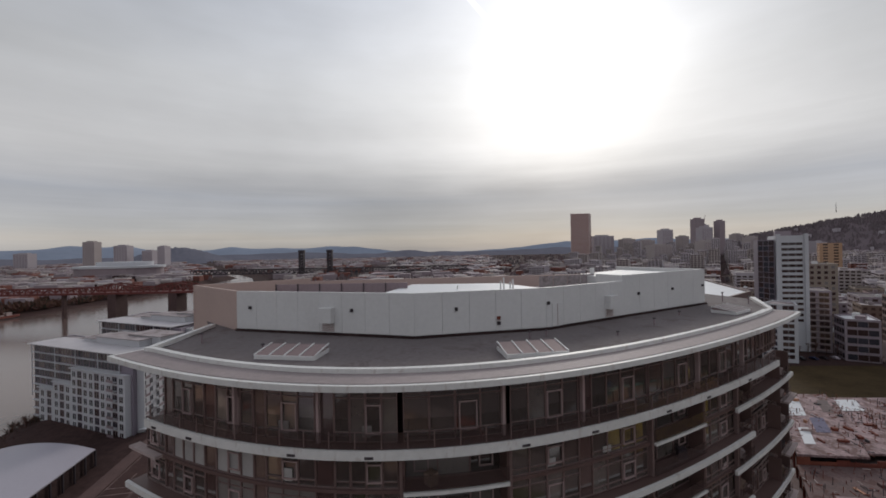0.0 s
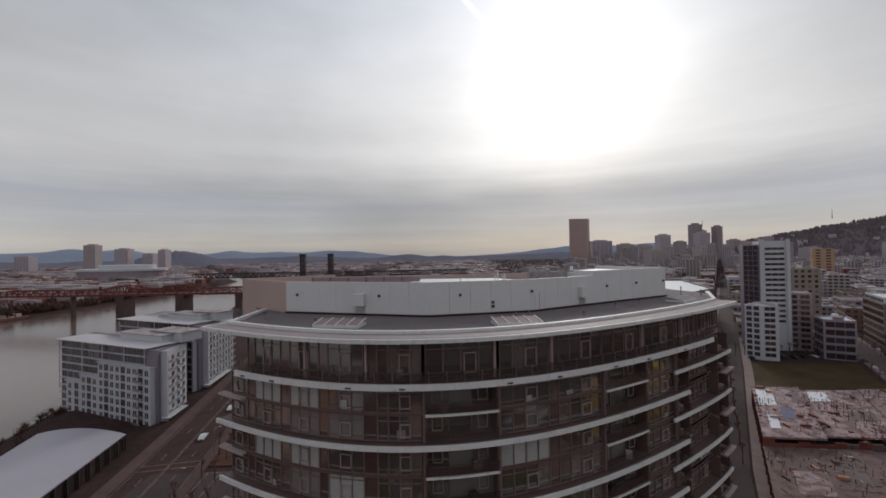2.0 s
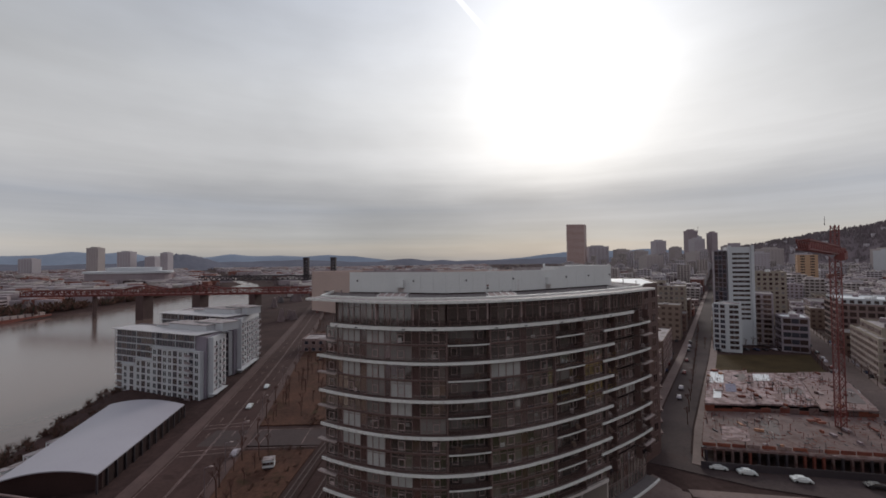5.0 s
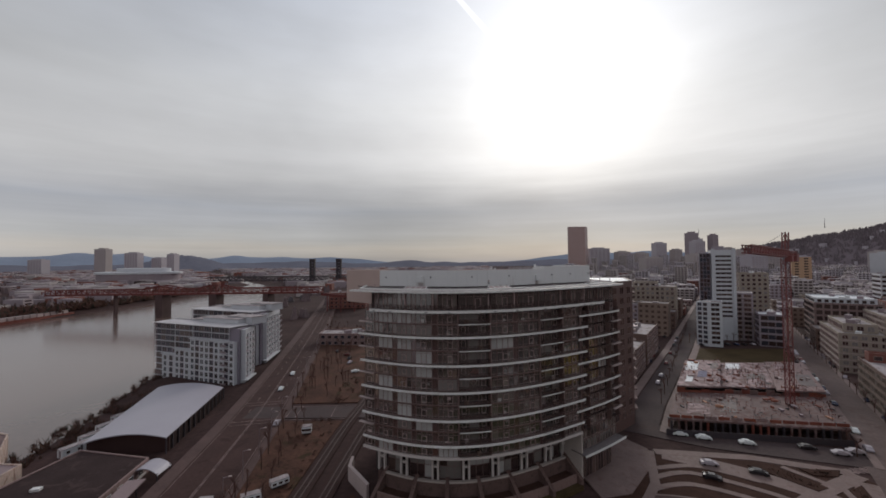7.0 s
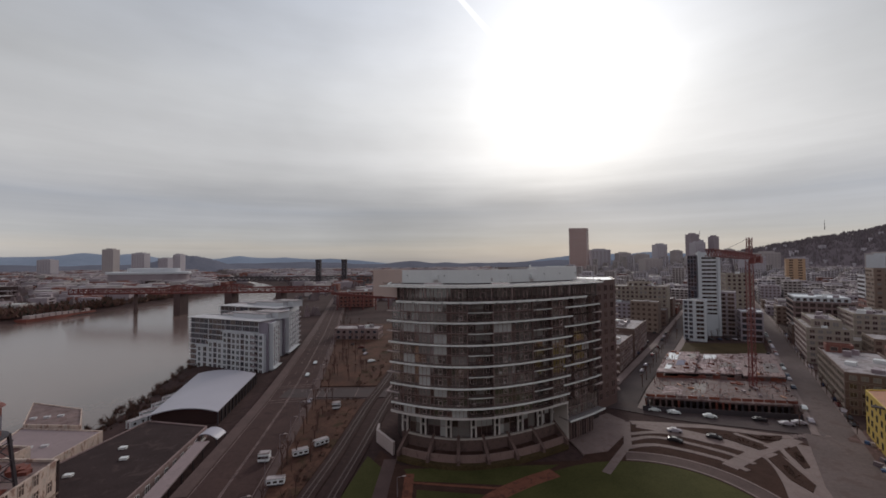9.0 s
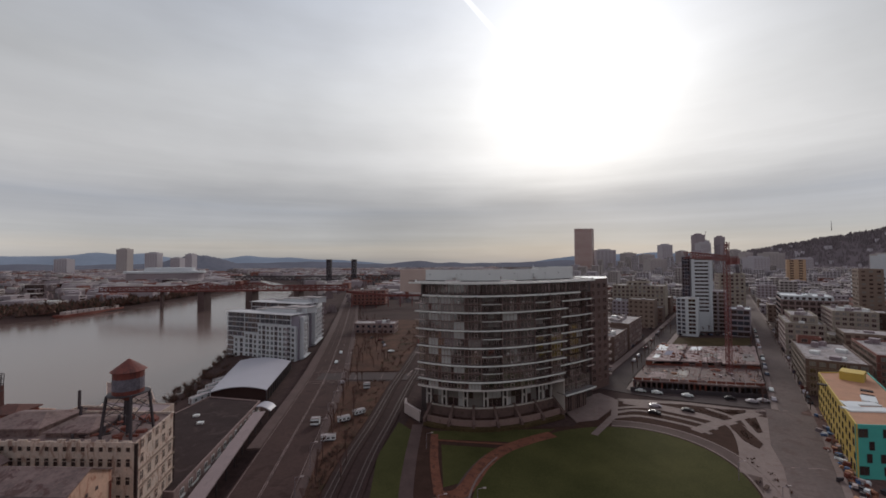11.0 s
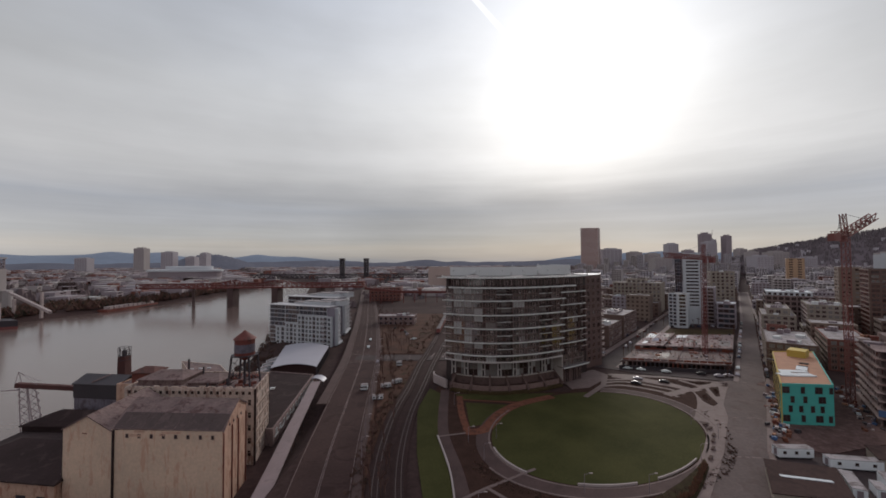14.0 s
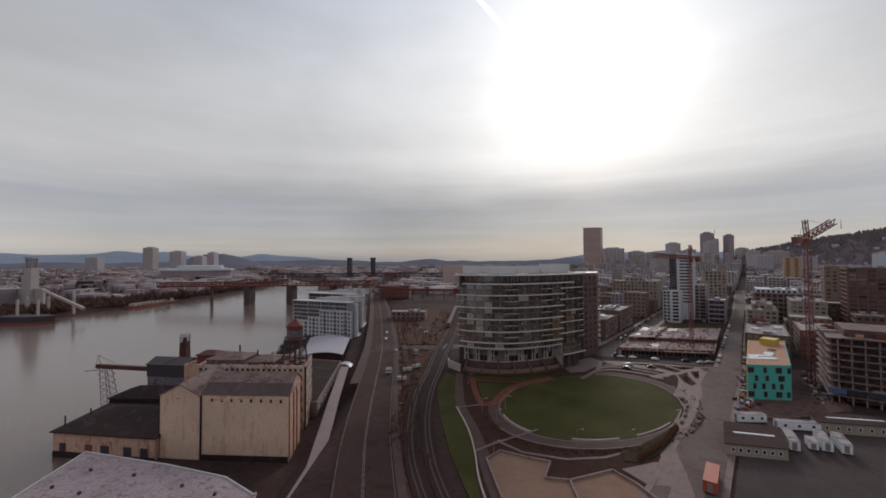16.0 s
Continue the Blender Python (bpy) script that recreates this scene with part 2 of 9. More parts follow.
M["tower_glass_mid"] = glassy("tower_glass_mid", (0.092, 0.100, 0.085), rand=0.35, spec=1.0, ior=1.9)
M["glass_mid"] = glassy("glass_mid", (0.078, 0.066, 0.056), spec=1.0)
M["glass_blue"] = glassy("glass_blue", (0.035, 0.045, 0.055))
M["spandrel"] = glassy("spandrel_glass", (0.062, 0.046, 0.040), rough=0.10, rand=0.2, spec=1.0, ior=1.85)
M["curtain"] = mat("drawn_curtain", (0.33, 0.36, 0.345), rough=0.35, var=0.18, coarse=0.8, fine=4.0, rand=0.3, bump=0)
M["curtain_dim"] = mat("dim_blind", (0.145, 0.165, 0.150), rough=0.35, var=0.2, coarse=0.8, fine=4.0, rand=0.3, bump=0)
# near-black for insides and openings: their shade is put into the colour
M["interior_shade"] = mat("room_shade", (0.028, 0.021, 0.019), rough=0.9)
M["cream"] = mat("cream_stucco", (0.235, 0.245, 0.195), var=0.12)
M["tan"] = mat("tan_brick", (0.165, 0.150, 0.115), var=0.15)
M["brick_red"] = mat("red_brick", (0.15, 0.070, 0.052), var=0.2)
M["brick_brown"] = mat("brown_brick", (0.110, 0.088, 0.070), var=0.2)
M["grey_panel"] = mat("grey_panel", (0.24, 0.25, 0.27), rough=0.5, var=0.08)
M["cool_panel"] = mat("cool_panel", (0.17, 0.19, 0.22), rough=0.4, var=0.1)
M["white_panel"] = mat("white_panel", (0.49, 0.49, 0.515), rough=0.6, var=0.06)
M["cyan"] = mat("turquoise_panel", (0.055, 0.36, 0.305), rough=0.6, var=0.10, coarse=0.2)
M["yellow"] = mat("yellow_panel", (0.48, 0.37, 0.075), rough=0.6, var=0.10)
M["ochre"] = mat("ochre_stucco", (0.35, 0.265, 0.16), rough=0.8, var=0.12)
M["plywood"] = mat("plywood_deck", (0.34, 0.215, 0.13), rough=0.85, var=0.2, coarse=0.3)
M["tarp_white"] = mat("white_membrane", (0.62, 0.62, 0.64), rough=0.6, var=0.06)
M["mill_wall"] = mat("mill_wall", (0.56, 0.425, 0.325), rough=0.9, var=0.2, coarse=0.10, fine=1.2, stain=(0.52, 0.385, 0.285), grime=((0.43, 0.285, 0.195), 0.6, 0.42, 0.22))
M["mill_rust"] = mat("mill_rust_wall", (0.46, 0.335, 0.25), rough=0.9, var=0.3, coarse=0.22, fine=1.0, stain=(0.40, 0.29, 0.21), grime=((0.25, 0.135, 0.085), 0.5, 0.48, 0.35))
M["mill_roof"] = mat("mill_roof", (0.105, 0.088, 0.080), rough=0.85, var=0.35, coarse=0.2, fine=1.4, stain=(0.145, 0.122, 0.11), grime=((0.060, 0.032, 0.029), 0.35, 0.42))
M["sheet_brown"] = mat("dark_brown_sheet", (0.062, 0.050, 0.045), rough=0.75, var=0.3, coarse=0.3, grime=((0.095, 0.078, 0.070), 0.5, 0.4))
M["canopy_grey"] = mat("grey_sheet_roof", (0.185, 0.172, 0.168), rough=0.7, var=0.14, coarse=0.2, grime=((0.145, 0.132, 0.126), 0.4, 0.35))
M["site_dirt"] = mat("site_dirt", (0.088, 0.066, 0.057), rough=0.95, var=0.45, coarse=0.25, fine=1.6, bump=0.4, spec=0.1, grime=((0.13, 0.105, 0.092), 0.5, 0.45))
M["old_white"] = mat("flaked_white_wall", (0.49, 0.44, 0.39), rough=0.9, var=0.35, coarse=0.35, fine=1.6, stain=(0.40, 0.33, 0.27), grime=((0.17, 0.115, 0.085), 0.8, 0.48, 0.4))
M["rust_red"] = mat("rust_red", (0.13, 0.045, 0.030), rough=0.75, var=0.35, coarse=0.4)
M["tank_red"] = mat("tank_red", (0.11, 0.033, 0.024), rough=0.7, var=0.3, coarse=0.5, grime=((0.055, 0.022, 0.018), 0.8, 0.45, 0.4))
M["crane_red"] = mat("crane_red", (0.155, 0.058, 0.052), rough=0.5, var=0.2)
M["crane_orange"] = mat("crane_orange", (0.165, 0.068, 0.056), rough=0.5, var=0.2)
M["orange_paint"] = mat("orange_paint", (0.50, 0.12, 0.045), rough=0.55, var=0.15)
M["bridge_red"] = mat("bridge_red", (0.105, 0.032, 0.027), rough=0.7, var=0.2)
M["steel_dark"] = mat("dark_steel", (0.040, 0.040, 0.045), rough=0.6, metal=0.2, var=0.2)
M["steel_grey"] = mat("grey_steel", (0.22, 0.22, 0.23), rough=0.5, metal=0.4, var=0.15)
M["shed_roof"] = mat("white_metal_roof", (0.31, 0.335, 0.37), rough=0.45, metal=0.1, var=0.07, coarse=0.05)
M["bark"] = mat("bark", (0.060, 0.042, 0.032), rough=0.95, var=0.3)
M["twig"] = mat("bare_twigs", (0.085, 0.054, 0.043), rough=0.95, var=0.4)
# far foliage: its grey is distance haze put into the colour
M["far_conifer"] = mat("hazed_foliage", (0.118, 0.124, 0.128), rough=0.95, var=0.15, coarse=0.02)
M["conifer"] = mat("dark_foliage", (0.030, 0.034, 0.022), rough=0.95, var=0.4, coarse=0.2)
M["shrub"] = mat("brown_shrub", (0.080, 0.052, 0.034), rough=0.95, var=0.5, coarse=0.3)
# hills: the blue and paleness of distance haze are put into these colours
M["hill_haze_blue"] = mat("haze_blue_hills", (0.205, 0.285, 0.345), rough=1.0, var=0.10, coarse=0.002, fine=0.02, bump=0, spec=0)
M["hill_near"] = mat("hazed_wooded_hills", (0.12, 0.155, 0.18), rough=1.0, var=0.2, coarse=0.004, fine=0.05, bump=0, spec=0)
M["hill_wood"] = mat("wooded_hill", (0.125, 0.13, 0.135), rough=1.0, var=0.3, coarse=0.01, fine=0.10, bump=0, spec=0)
# skyline walls, paler than the real stone: distance haze put into the colour
M["pink_stone"] = mat("hazed_pink_granite", (0.52, 0.43, 0.41), rough=0.6, var=0.07)
M["haze_grey"] = mat("hazed_grey", (0.36, 0.365, 0.385), rough=0.8, var=0.12, coarse=0.02, fine=0.2, rand=0.6, bump=0)
M["haze_tan"] = mat("hazed_tan", (0.325, 0.33, 0.315), rough=0.8, var=0.12, coarse=0.02, fine=0.2, rand=0.6, bump=0)
M["haze_dark"] = mat("hazed_dark", (0.235, 0.240, 0.250), rough=0.8, var=0.15, coarse=0.02, fine=0.2, rand=0.6, bump=0)
M["tyre"] = mat("tyre", (0.02, 0.02, 0.02), rough=0.9)
for key, col in (("car_white", (0.62, 0.62, 0.62)), ("car_black", (0.02, 0.02, 0.022)), ("car_silver", (0.30, 0.31, 0.33)), ("car_red", (0.085, 0.018, 0.016)), ("car_blue", (0.022, 0.032, 0.062))):
    M[key] = mat(key, col, rough=0.25, var=0.05, bump=0)
M["blue_paint"] = mat("blue_paint", (0.05, 0.12, 0.24), rough=0.5)


def water_material():
    m = mat("river_water", (0.115, 0.101, 0.086), rough=0.16, var=0.10, coarse=0.01, fine=0.35, bump=0.0, spec=0.5)
    nt = m.node_tree
    b = nt.nodes["Principled BSDF"]
    geo = nt.nodes.new("ShaderNodeNewGeometry")
    mp = nt.nodes.new("ShaderNodeMapping")
    mp.inputs["Scale"].default_value = (0.30, 0.12, 0.3)
    n = nt.nodes.new("ShaderNodeTexNoise")
    n.inputs["Scale"].default_value, n.inputs["Detail"].default_value = 1.4, 4
    bp = nt.nodes.new("ShaderNodeBump")
    bp.inputs["Strength"].default_value, bp.inputs["Distance"].default_value = 0.10, 0.25
    nt.links.new(geo.outputs["Position"], mp.inputs[0])
    nt.links.new(mp.outputs[0], n.inputs["Vector"])
    nt.links.new(n.outputs[0], bp.inputs["Height"])
    nt.links.new(bp.outputs[0], b.inputs["Normal"])
    return m


M["water"] = water_material()


# ---- mesh helpers ----
WORLD = {}


def mesh_of(name, verts, faces, mats, idx=None, smooth=False):
    me = bpy.data.meshes.new(name)
    me.from_pydata([tuple(v) for v in verts], [], faces)
    for m in mats if isinstance(mats, (list, tuple)) else [mats]:
        me.materials.append(m)
    if idx:
        me.polygons.foreach_set("material_index", idx)
    if smooth:
        me.polygons.foreach_set("use_smooth", [True] * len(me.polygons))
    me.update()
    return me


def thing(name, at, label, category, group="", kind="", data=None):
    ob = new(name, data)
    ob.location = at
    WORLD[ob] = Vector(at)
    return tagged(ob, label, category, group, kind)


def part(name, me, parent, at=None, rz=0.0, scale=None, label="", rot=None):
    """A mesh as a part of a thing; at and rz in world terms (parents are never turned)."""
    ob = new(name, me)
    ob.parent = parent
    at = WORLD[parent] if at is None else Vector(at)
    WORLD[ob] = at
    ob.location = at - WORLD[parent]
    if rot is not None:
        ob.rotation_euler = rot
    elif rz:
        ob.rotation_euler = (0, 0, rz)
    if scale is not None:
        ob.scale = scale
    if label:
        ob["label"] = label
    return ob


def box_verts(x0, x1, y0, y1, z0, z1):
    return [(x0, y0, z0), (x1, y0, z0), (x1, y1, z0), (x0, y1, z0), (x0, y0, z1), (x1, y0, z1), (x1, y1, z1), (x0, y1, z1)]


BOX_FACES = [(0, 3, 2, 1), (4, 5, 6, 7), (0, 1, 5, 4), (1, 2, 6, 5), (2, 3, 7, 6), (3, 0, 4, 7)]


class Build:
    """Collects boxes, bars and plates into one mesh."""

    def __init__(self):
        self.v, self.f, self.i = [], [], []

    def add(self, verts, faces, mi=0):
        n = len(self.v)
        self.v += [tuple(v) for v in verts]
        self.f += [tuple(a + n for a in f) for f in faces]
        self.i += [mi] * len(faces)
        return self

    def box(self, x0, x1, y0, y1, z0, z1, mi=0):
        return self.add(box_verts(x0, x1, y0, y1, z0, z1), BOX_FACES, mi)

    def rbox(self, c, s, rz, mi=0):
        """A box with centre c, size s, turned by rz."""
        co, si = math.cos(rz), math.sin(rz)
        vs = [(c[0] + x * co - y * si, c[1] + x * si + y * co, c[2] + z) for x, y, z in box_verts(-s[0] / 2, s[0] / 2, -s[1] / 2, s[1] / 2, -s[2] / 2, s[2] / 2)]
        return self.add(vs, BOX_FACES, mi)

    def bar(self, a, b, w, mi=0, w2=None, n=4):
        """A straight member from a to b, n-sided, tapering from w to w2."""
        a, b = Vector(a), Vector(b)
        d = (b - a).normalized()
        u = d.cross(Vector((0, 0, 1)) if abs(d.z) < 0.95 else Vector((1, 0, 0))).normalized()
        q = d.cross(u)
        w2 = w if w2 is None else w2
        vs = []
        for p, r in ((a, w / 2), (b, w2 / 2)):
            for k in range(n):
                an = 2 * math.pi * (k + 0.5) / n
                vs.append(p + (u * math.cos(an) + q * math.sin(an)) * r * (1.414 if n == 4 else 1))
        fs = [(k, (k + 1) % n, n + (k + 1) % n, n + k) for k in range(n)] + [tuple(range(n))[::-1], tuple(range(n, 2 * n))]
        return self.add(vs, fs, mi)

    def prism(self, pts, z0, z1, mi=0, top=None):
        """A prism over a plan outline, anticlockwise from above; z0 and z1 may be lists."""
        n = len(pts)
        za = z0 if isinstance(z0, (list, tuple)) else [z0] * n
        zb = z1 if isinstance(z1, (list, tuple)) else [z1] * n
        vs = [(p[0], p[1], z) for p, z in zip(pts, za)] + [(p[0], p[1], z) for p, z in zip(pts, zb)]
        self.add(vs, [(k, (k + 1) % n, n + (k + 1) % n, n + k) for k in range(n)] + [tuple(range(n))[::-1]], mi)
        return self.add(vs[n:], [tuple(range(n))], mi if top is None else top)

    def mesh(self, name, mats, smooth=False):
        return mesh_of(name, self.v, self.f, mats, self.i, smooth)


UNIT = {}


def unit_box(m):
    if m not in UNIT:
        UNIT[m] = mesh_of("block_" + m, box_verts(-0.5, 0.5, -0.5, 0.5, 0, 1), BOX_FACES, M[m])
    return UNIT[m]


def block(name, m, parent, at, size, rz=0.0, label=""):
    """A plain squared member as a part; at is the centre of its foot."""
    return part(name, unit_box(m), parent, at, rz, size, label)


def offset_line(pts, d):
    """A line moved d to its right."""
    out = []
    for k, p in enumerate(pts):
        a, b = Vector(pts[max(0, k - 1)]), Vector(pts[min(len(pts) - 1, k + 1)])
        t = (b - a).normalized()
        out.append((p[0] + t.y * d, p[1] - t.x * d))
    return out


def smooth_line(pts, n=6):
    """Catmull-Rom through plan points."""
    out = []
    for k in range(len(pts) - 1):
        p0, p1, p2, p3 = (Vector(pts[min(max(j, 0), len(pts) - 1)]) for j in (k - 1, k, k + 1, k + 2))
        for s in range(n):
            t = s / n
            out.append(tuple(0.5 * (2 * p1 + (p2 - p0) * t + (2 * p0 - 5 * p1 + 4 * p2 - p3) * t * t + (3 * p1 - p0 - 3 * p2 + p3) * t ** 3)))
    return out + [tuple(pts[-1])]


def strip_into(b, line, left, right, z0, z1, mi=0):
    """A band along a line between two offsets to its right."""
    a, c = offset_line(line, left), offset_line(line, right)
    for k in range(len(line) - 1):
        b.prism([a[k], c[k], c[k + 1], a[k + 1]], z0, z1, mi)
    return b


def setting(name, me, label, category="ground"):
    return tagged(new(name, me), label, category, kind="structure")


ALONG, ACROSS = Vector((0.595, 0.804)), Vector((0.804, -0.595))


def plot(x, y, w, d):
    """A plan outline on the street grid: its corner nearest the park, width across and depth along the streets."""
    p = Vector((x, y))
    return [tuple(p), tuple(p + ACROSS * w), tuple(p + ACROSS * w + ALONG * d), tuple(p + ALONG * d)]


WIN = {}


def grid_mesh(name, w, h, xs, zs, bar, mats, deep=0.08, out=0.10):
    """One framed window, all in one skin: bars at the given fractions, panes set back between them."""
    def lines(size, cuts, lo):
        out_ = [lo, lo + bar]
        for c in cuts:
            out_ += [lo + size * c - bar / 2, lo + size * c + bar / 2]
        return out_ + [lo + size - bar, lo + size]
    X, Z = lines(w, xs, -w / 2), lines(h, zs, 0.0)
    verts, index, faces, mi = [], {}, [], []

    def vid(i, k, level):
        key = (i, k, level)
        if key not in index:
            index[key] = len(verts)
            verts.append((X[i], (-out, -out + deep, 0.03)[level], Z[k]))
        return index[key]

    for i in range(len(X) - 1):
        for k in range(len(Z) - 1):
            q = [(i, k), (i + 1, k), (i + 1, k + 1), (i, k + 1)]
            if i % 2 and k % 2:
                faces.append([vid(*c, 1) for c in q])
                mi.append(1)
                for n in range(4):
                    c, d = q[n], q[(n + 1) % 4]
                    faces.append([vid(*c, 0), vid(*d, 0), vid(*d, 1), vid(*c, 1)])
                    mi.append(0)
            else:
                faces.append([vid(*c, 0) for c in q])
                mi.append(0)
    m, n = len(X) - 1, len(Z) - 1
    edge = [(i, 0) for i in range(m)] + [(m, k) for k in range(n)] + [(i, n) for i in range(m, 0, -1)] + [(0, k) for k in range(n, 0, -1)]
    for c, d in zip(edge, edge[1:] + edge[:1]):
        faces.append([vid(*d, 0), vid(*c, 0), vid(*c, 2), vid(*d, 2)])
        mi.append(0)
    return mesh_of(name, verts, faces, mats, mi)


STYLES = {0: ((), ()), 1: ((0.5,), ()), 2: ((), (0.62,)), 3: ((0.5,), (0.62,)), 4: ((), (0.84,)), 5: ((0.33, 0.67), ()), 6: ((), (0.18, 0.78))}


def window_mesh(w, h, frame, glass, style=0, bar=0.09):
    """A window on a wall: local x along the wall, outward is -y, foot at z 0."""
    key = (round(w, 2), round(h, 2), frame, glass, style, bar)
    if key not in WIN:
        xs, zs = STYLES[style]
        WIN[key] = grid_mesh("window", w, h, xs, zs, bar, [M[frame], M[glass]])
    return WIN[key]


def wall_windows(parent, a, b, rows, count, w, h, frame, glasses, style=0, margin=0.0, name="window", proud=0.0, keep=None, rng=random):
    """Rows of windows on the wall that runs from a to b with the outside on its right."""
    a, b = Vector(a), Vector(b)
    d = b - a
    rz = math.atan2(d.y, d.x)
    t = d.normalized()
    nrm = Vector((t.y, -t.x))
    span = d.length - 2 * margin
    for r, z in enumerate(rows):
        for k in range(count):
            if keep and not keep(r, k):
                continue
            p = a + t * (margin + span * (k + 0.5) / count) + nrm * proud
            part(name, window_mesh(w, h, frame, rng.choice(glasses), style), parent, (p.x, p.y, z), rz)


def inset(quad, d):
    """A convex outline moved inwards by d."""
    n, out = len(quad), []
    for k in range(n):
        p0, p1, p2 = (Vector(quad[j % n]) for j in (k - 1, k, k + 1))
        u, v = (p1 - p0).normalized(), (p2 - p1).normalized()
        n1, n2 = Vector((-u.y, u.x)), Vector((-v.y, v.x))
        m = (n1 + n2)
        m = m / max(0.3, m.dot(n1)) if m.length > 1e-6 else n1
        out.append(tuple(p1 + m * d))
    return out


def shell(parent, quad, z0, z1, wall, roof, parapet=0.7, thick=0.35, wname="wall", rname="roof", label=""):
    """The outer walls with a parapet, and the roof between them."""
    o = WORLD[parent]
    q = [(p[0] - o.x, p[1] - o.y) for p in quad]
    i = inset(q, thick)
    n, za, zb, zr = len(q), z0 - o.z, z1 - o.z, z1 - parapet - o.z
    v = [(x, y, za) for x, y in q] + [(x, y, zb) for x, y in q] + [(x, y, zb) for x, y in i] + [(x, y, zr) for x, y in i]
    f = []
    for k in range(n):
        j = (k + 1) % n
        f += [(k, j, n + j, n + k), (n + k, n + j, 2 * n + j, 2 * n + k), (2 * n + k, 2 * n + j, 3 * n + j, 3 * n + k)]
    part(wname, mesh_of("wall", v, f, M[wall]), parent, label=label)
    part(rname, Build().prism(inset(q, thick - 0.02), zr - 0.3, zr).mesh("roof", M[roof]), parent)


def centre(quad):
    return (sum(p[0] for p in quad) / len(quad), sum(p[1] for p in quad) / len(quad))


def block_house(name, label, category, quad, z0, z1, wall, roof, floors, sides, frame="frame_pale", glasses=("glass_dark",), style=0, wfrac=0.55, hfrac=0.55, bay=3.2, band=None, group="", extras=True, seed=1, parapet=0.7):
    """A flat-roofed house over a plan outline (anticlockwise), with windows on the sides that are named."""
    rng = random.Random(seed)
    c = centre(quad)
    root = thing(name, (c[0], c[1], z0), label, category, group)
    shell(root, quad, z0, z1, wall, roof, parapet)
    step = (z1 - parapet * 0.6 - z0) / floors
    rows = [z0 + step * (k + (1 - hfrac) * 0.55) for k in range(floors)]
    for s in sides:
        a, b = quad[s], quad[(s + 1) % len(quad)]
        ln = math.dist(a, b)
        n = max(1, int(ln / bay))
        wall_windows(root, a, b, rows, n, ln / n * wfrac, step * hfrac, frame, glasses, style, 0.6, rng=rng)
        if band:
            d = (Vector(b) - Vector(a)).normalized()
            mid = (Vector(a) + Vector(b)) / 2
            for k in range(1, floors):
                block("floor_band", band, root, (mid.x + d.y * 0.06, mid.y - d.x * 0.06, z0 + step * k - 0.12), (ln, 0.3, 0.24), math.atan2(d.y, d.x))
    if extras:
        q = inset(quad, 3.0)
        for k in range(extras if extras > 1 else 3):
            p = Vector(q[0]).lerp(Vector(q[1]), rng.random()).lerp(Vector(q[3 % len(q)]).lerp(Vector(q[2]), rng.random()), rng.random())
            block("roof_unit", rng.choice(("steel_grey", "roof_pale", "white_paint")), root, (p.x, p.y, z1 - parapet), (rng.uniform(1.5, 4), rng.uniform(1.5, 3.5), rng.uniform(1.0, 2.2)), 0.6)
    return root


# ---- ground, river and roads ----
WATER_Z = -7.0
LOW_Z = -6.0


# river front stations: y, near bank top x, near water line x, far water line x, far bank top x
RIVER = [(-3000, -400, -415, -900, -960), (-900, -190, -204, -560, -600), (-400, -150, -163, -500, -530), (-110, -126, -139, -470, -492), (-50, -125, -138, -468, -490),
         (25, -127, -139, -462, -484), (56, -131, -145, -458, -480), (95, -138, -155, -452, -474), (160, -150, -178, -446, -468), (240, -168, -200, -430, -452),
         (330, -190, -222, -412, -432), (450, -225, -262, -412, -432), (640, -285, -322, -430, -450), (900, -408, -450, -478, -500), (1400, -770, -800, -812, -840), (4300, -2600, -2680, -2900, -2950)]


def build_ground():
    v, f = [], []
    for y, nb, nw, fw, fb in RIVER:
        low = LOW_Z if y < 90 else -3.0
        mid = -74.0 if y < 60 else nb + 40
        cols = [(-4500.0, 0.0), (fb, -1.0), (fw, WATER_Z - 0.6), (fw + 30, WATER_Z - 3), (nw - 20, WATER_Z - 3), (nw, WATER_Z - 0.6), (nb, low), (min(mid, -74.0) if y < 60 else mid, low if y < 0 else (low * 0.6)), (max(-66.0, nb + 70) if y >= 60 else -66.0, -0.25), (300.0, -0.02), (4500.0, -0.02)]
        v += [(x, y, z) for x, z in cols]
    n = len(cols)
    for r in range(len(RIVER) - 1):
        for c in range(n - 1):
            f.append((r * n + c, r * n + c + 1, (r + 1) * n + c + 1, (r + 1) * n + c))
    setting("ground", mesh_of("ground", v, f, M["city_ground"]), "brown winter ground with dry scrub and gravel")
    wl = []
    wf = []
    for k, (y, nb, nw, fw, fb) in enumerate(RIVER):
        wl += [(fw - 14, y, WATER_Z), (nw + 8, y, WATER_Z)]
        if k:
            wf.append((2 * k - 2, 2 * k - 1, 2 * k + 1, 2 * k))
    setting("water", mesh_of("water", wl, wf, M["water"]), "wide calm grey-brown river", "river")


build_ground()

ROAD_LINE = smooth_line([(6, -400), (-33, -190), (-50.5, -110), (-57, -76), (-63, -32), (-67.5, 3), (-74, 46), (-95.5, 160), (-120, 280), (-170, 520)])
TRACK_A = smooth_line([(12, -320), (-25, -150), (-37.5, -110), (-42.2, -90), (-44.6, -67), (-44.6, -40), (-42.4, -14), (-40.5, 20), (-38, 46), (-33, 110), (-26, 220)])
TRACK_B = smooth_line([(18, -320), (-20, -150), (-32.6, -110), (-37.0, -90), (-39.2, -67), (-39.0, -40), (-36.8, -14), (-34.2, 20), (-31.5, 46), (-26, 110), (-19, 220)])
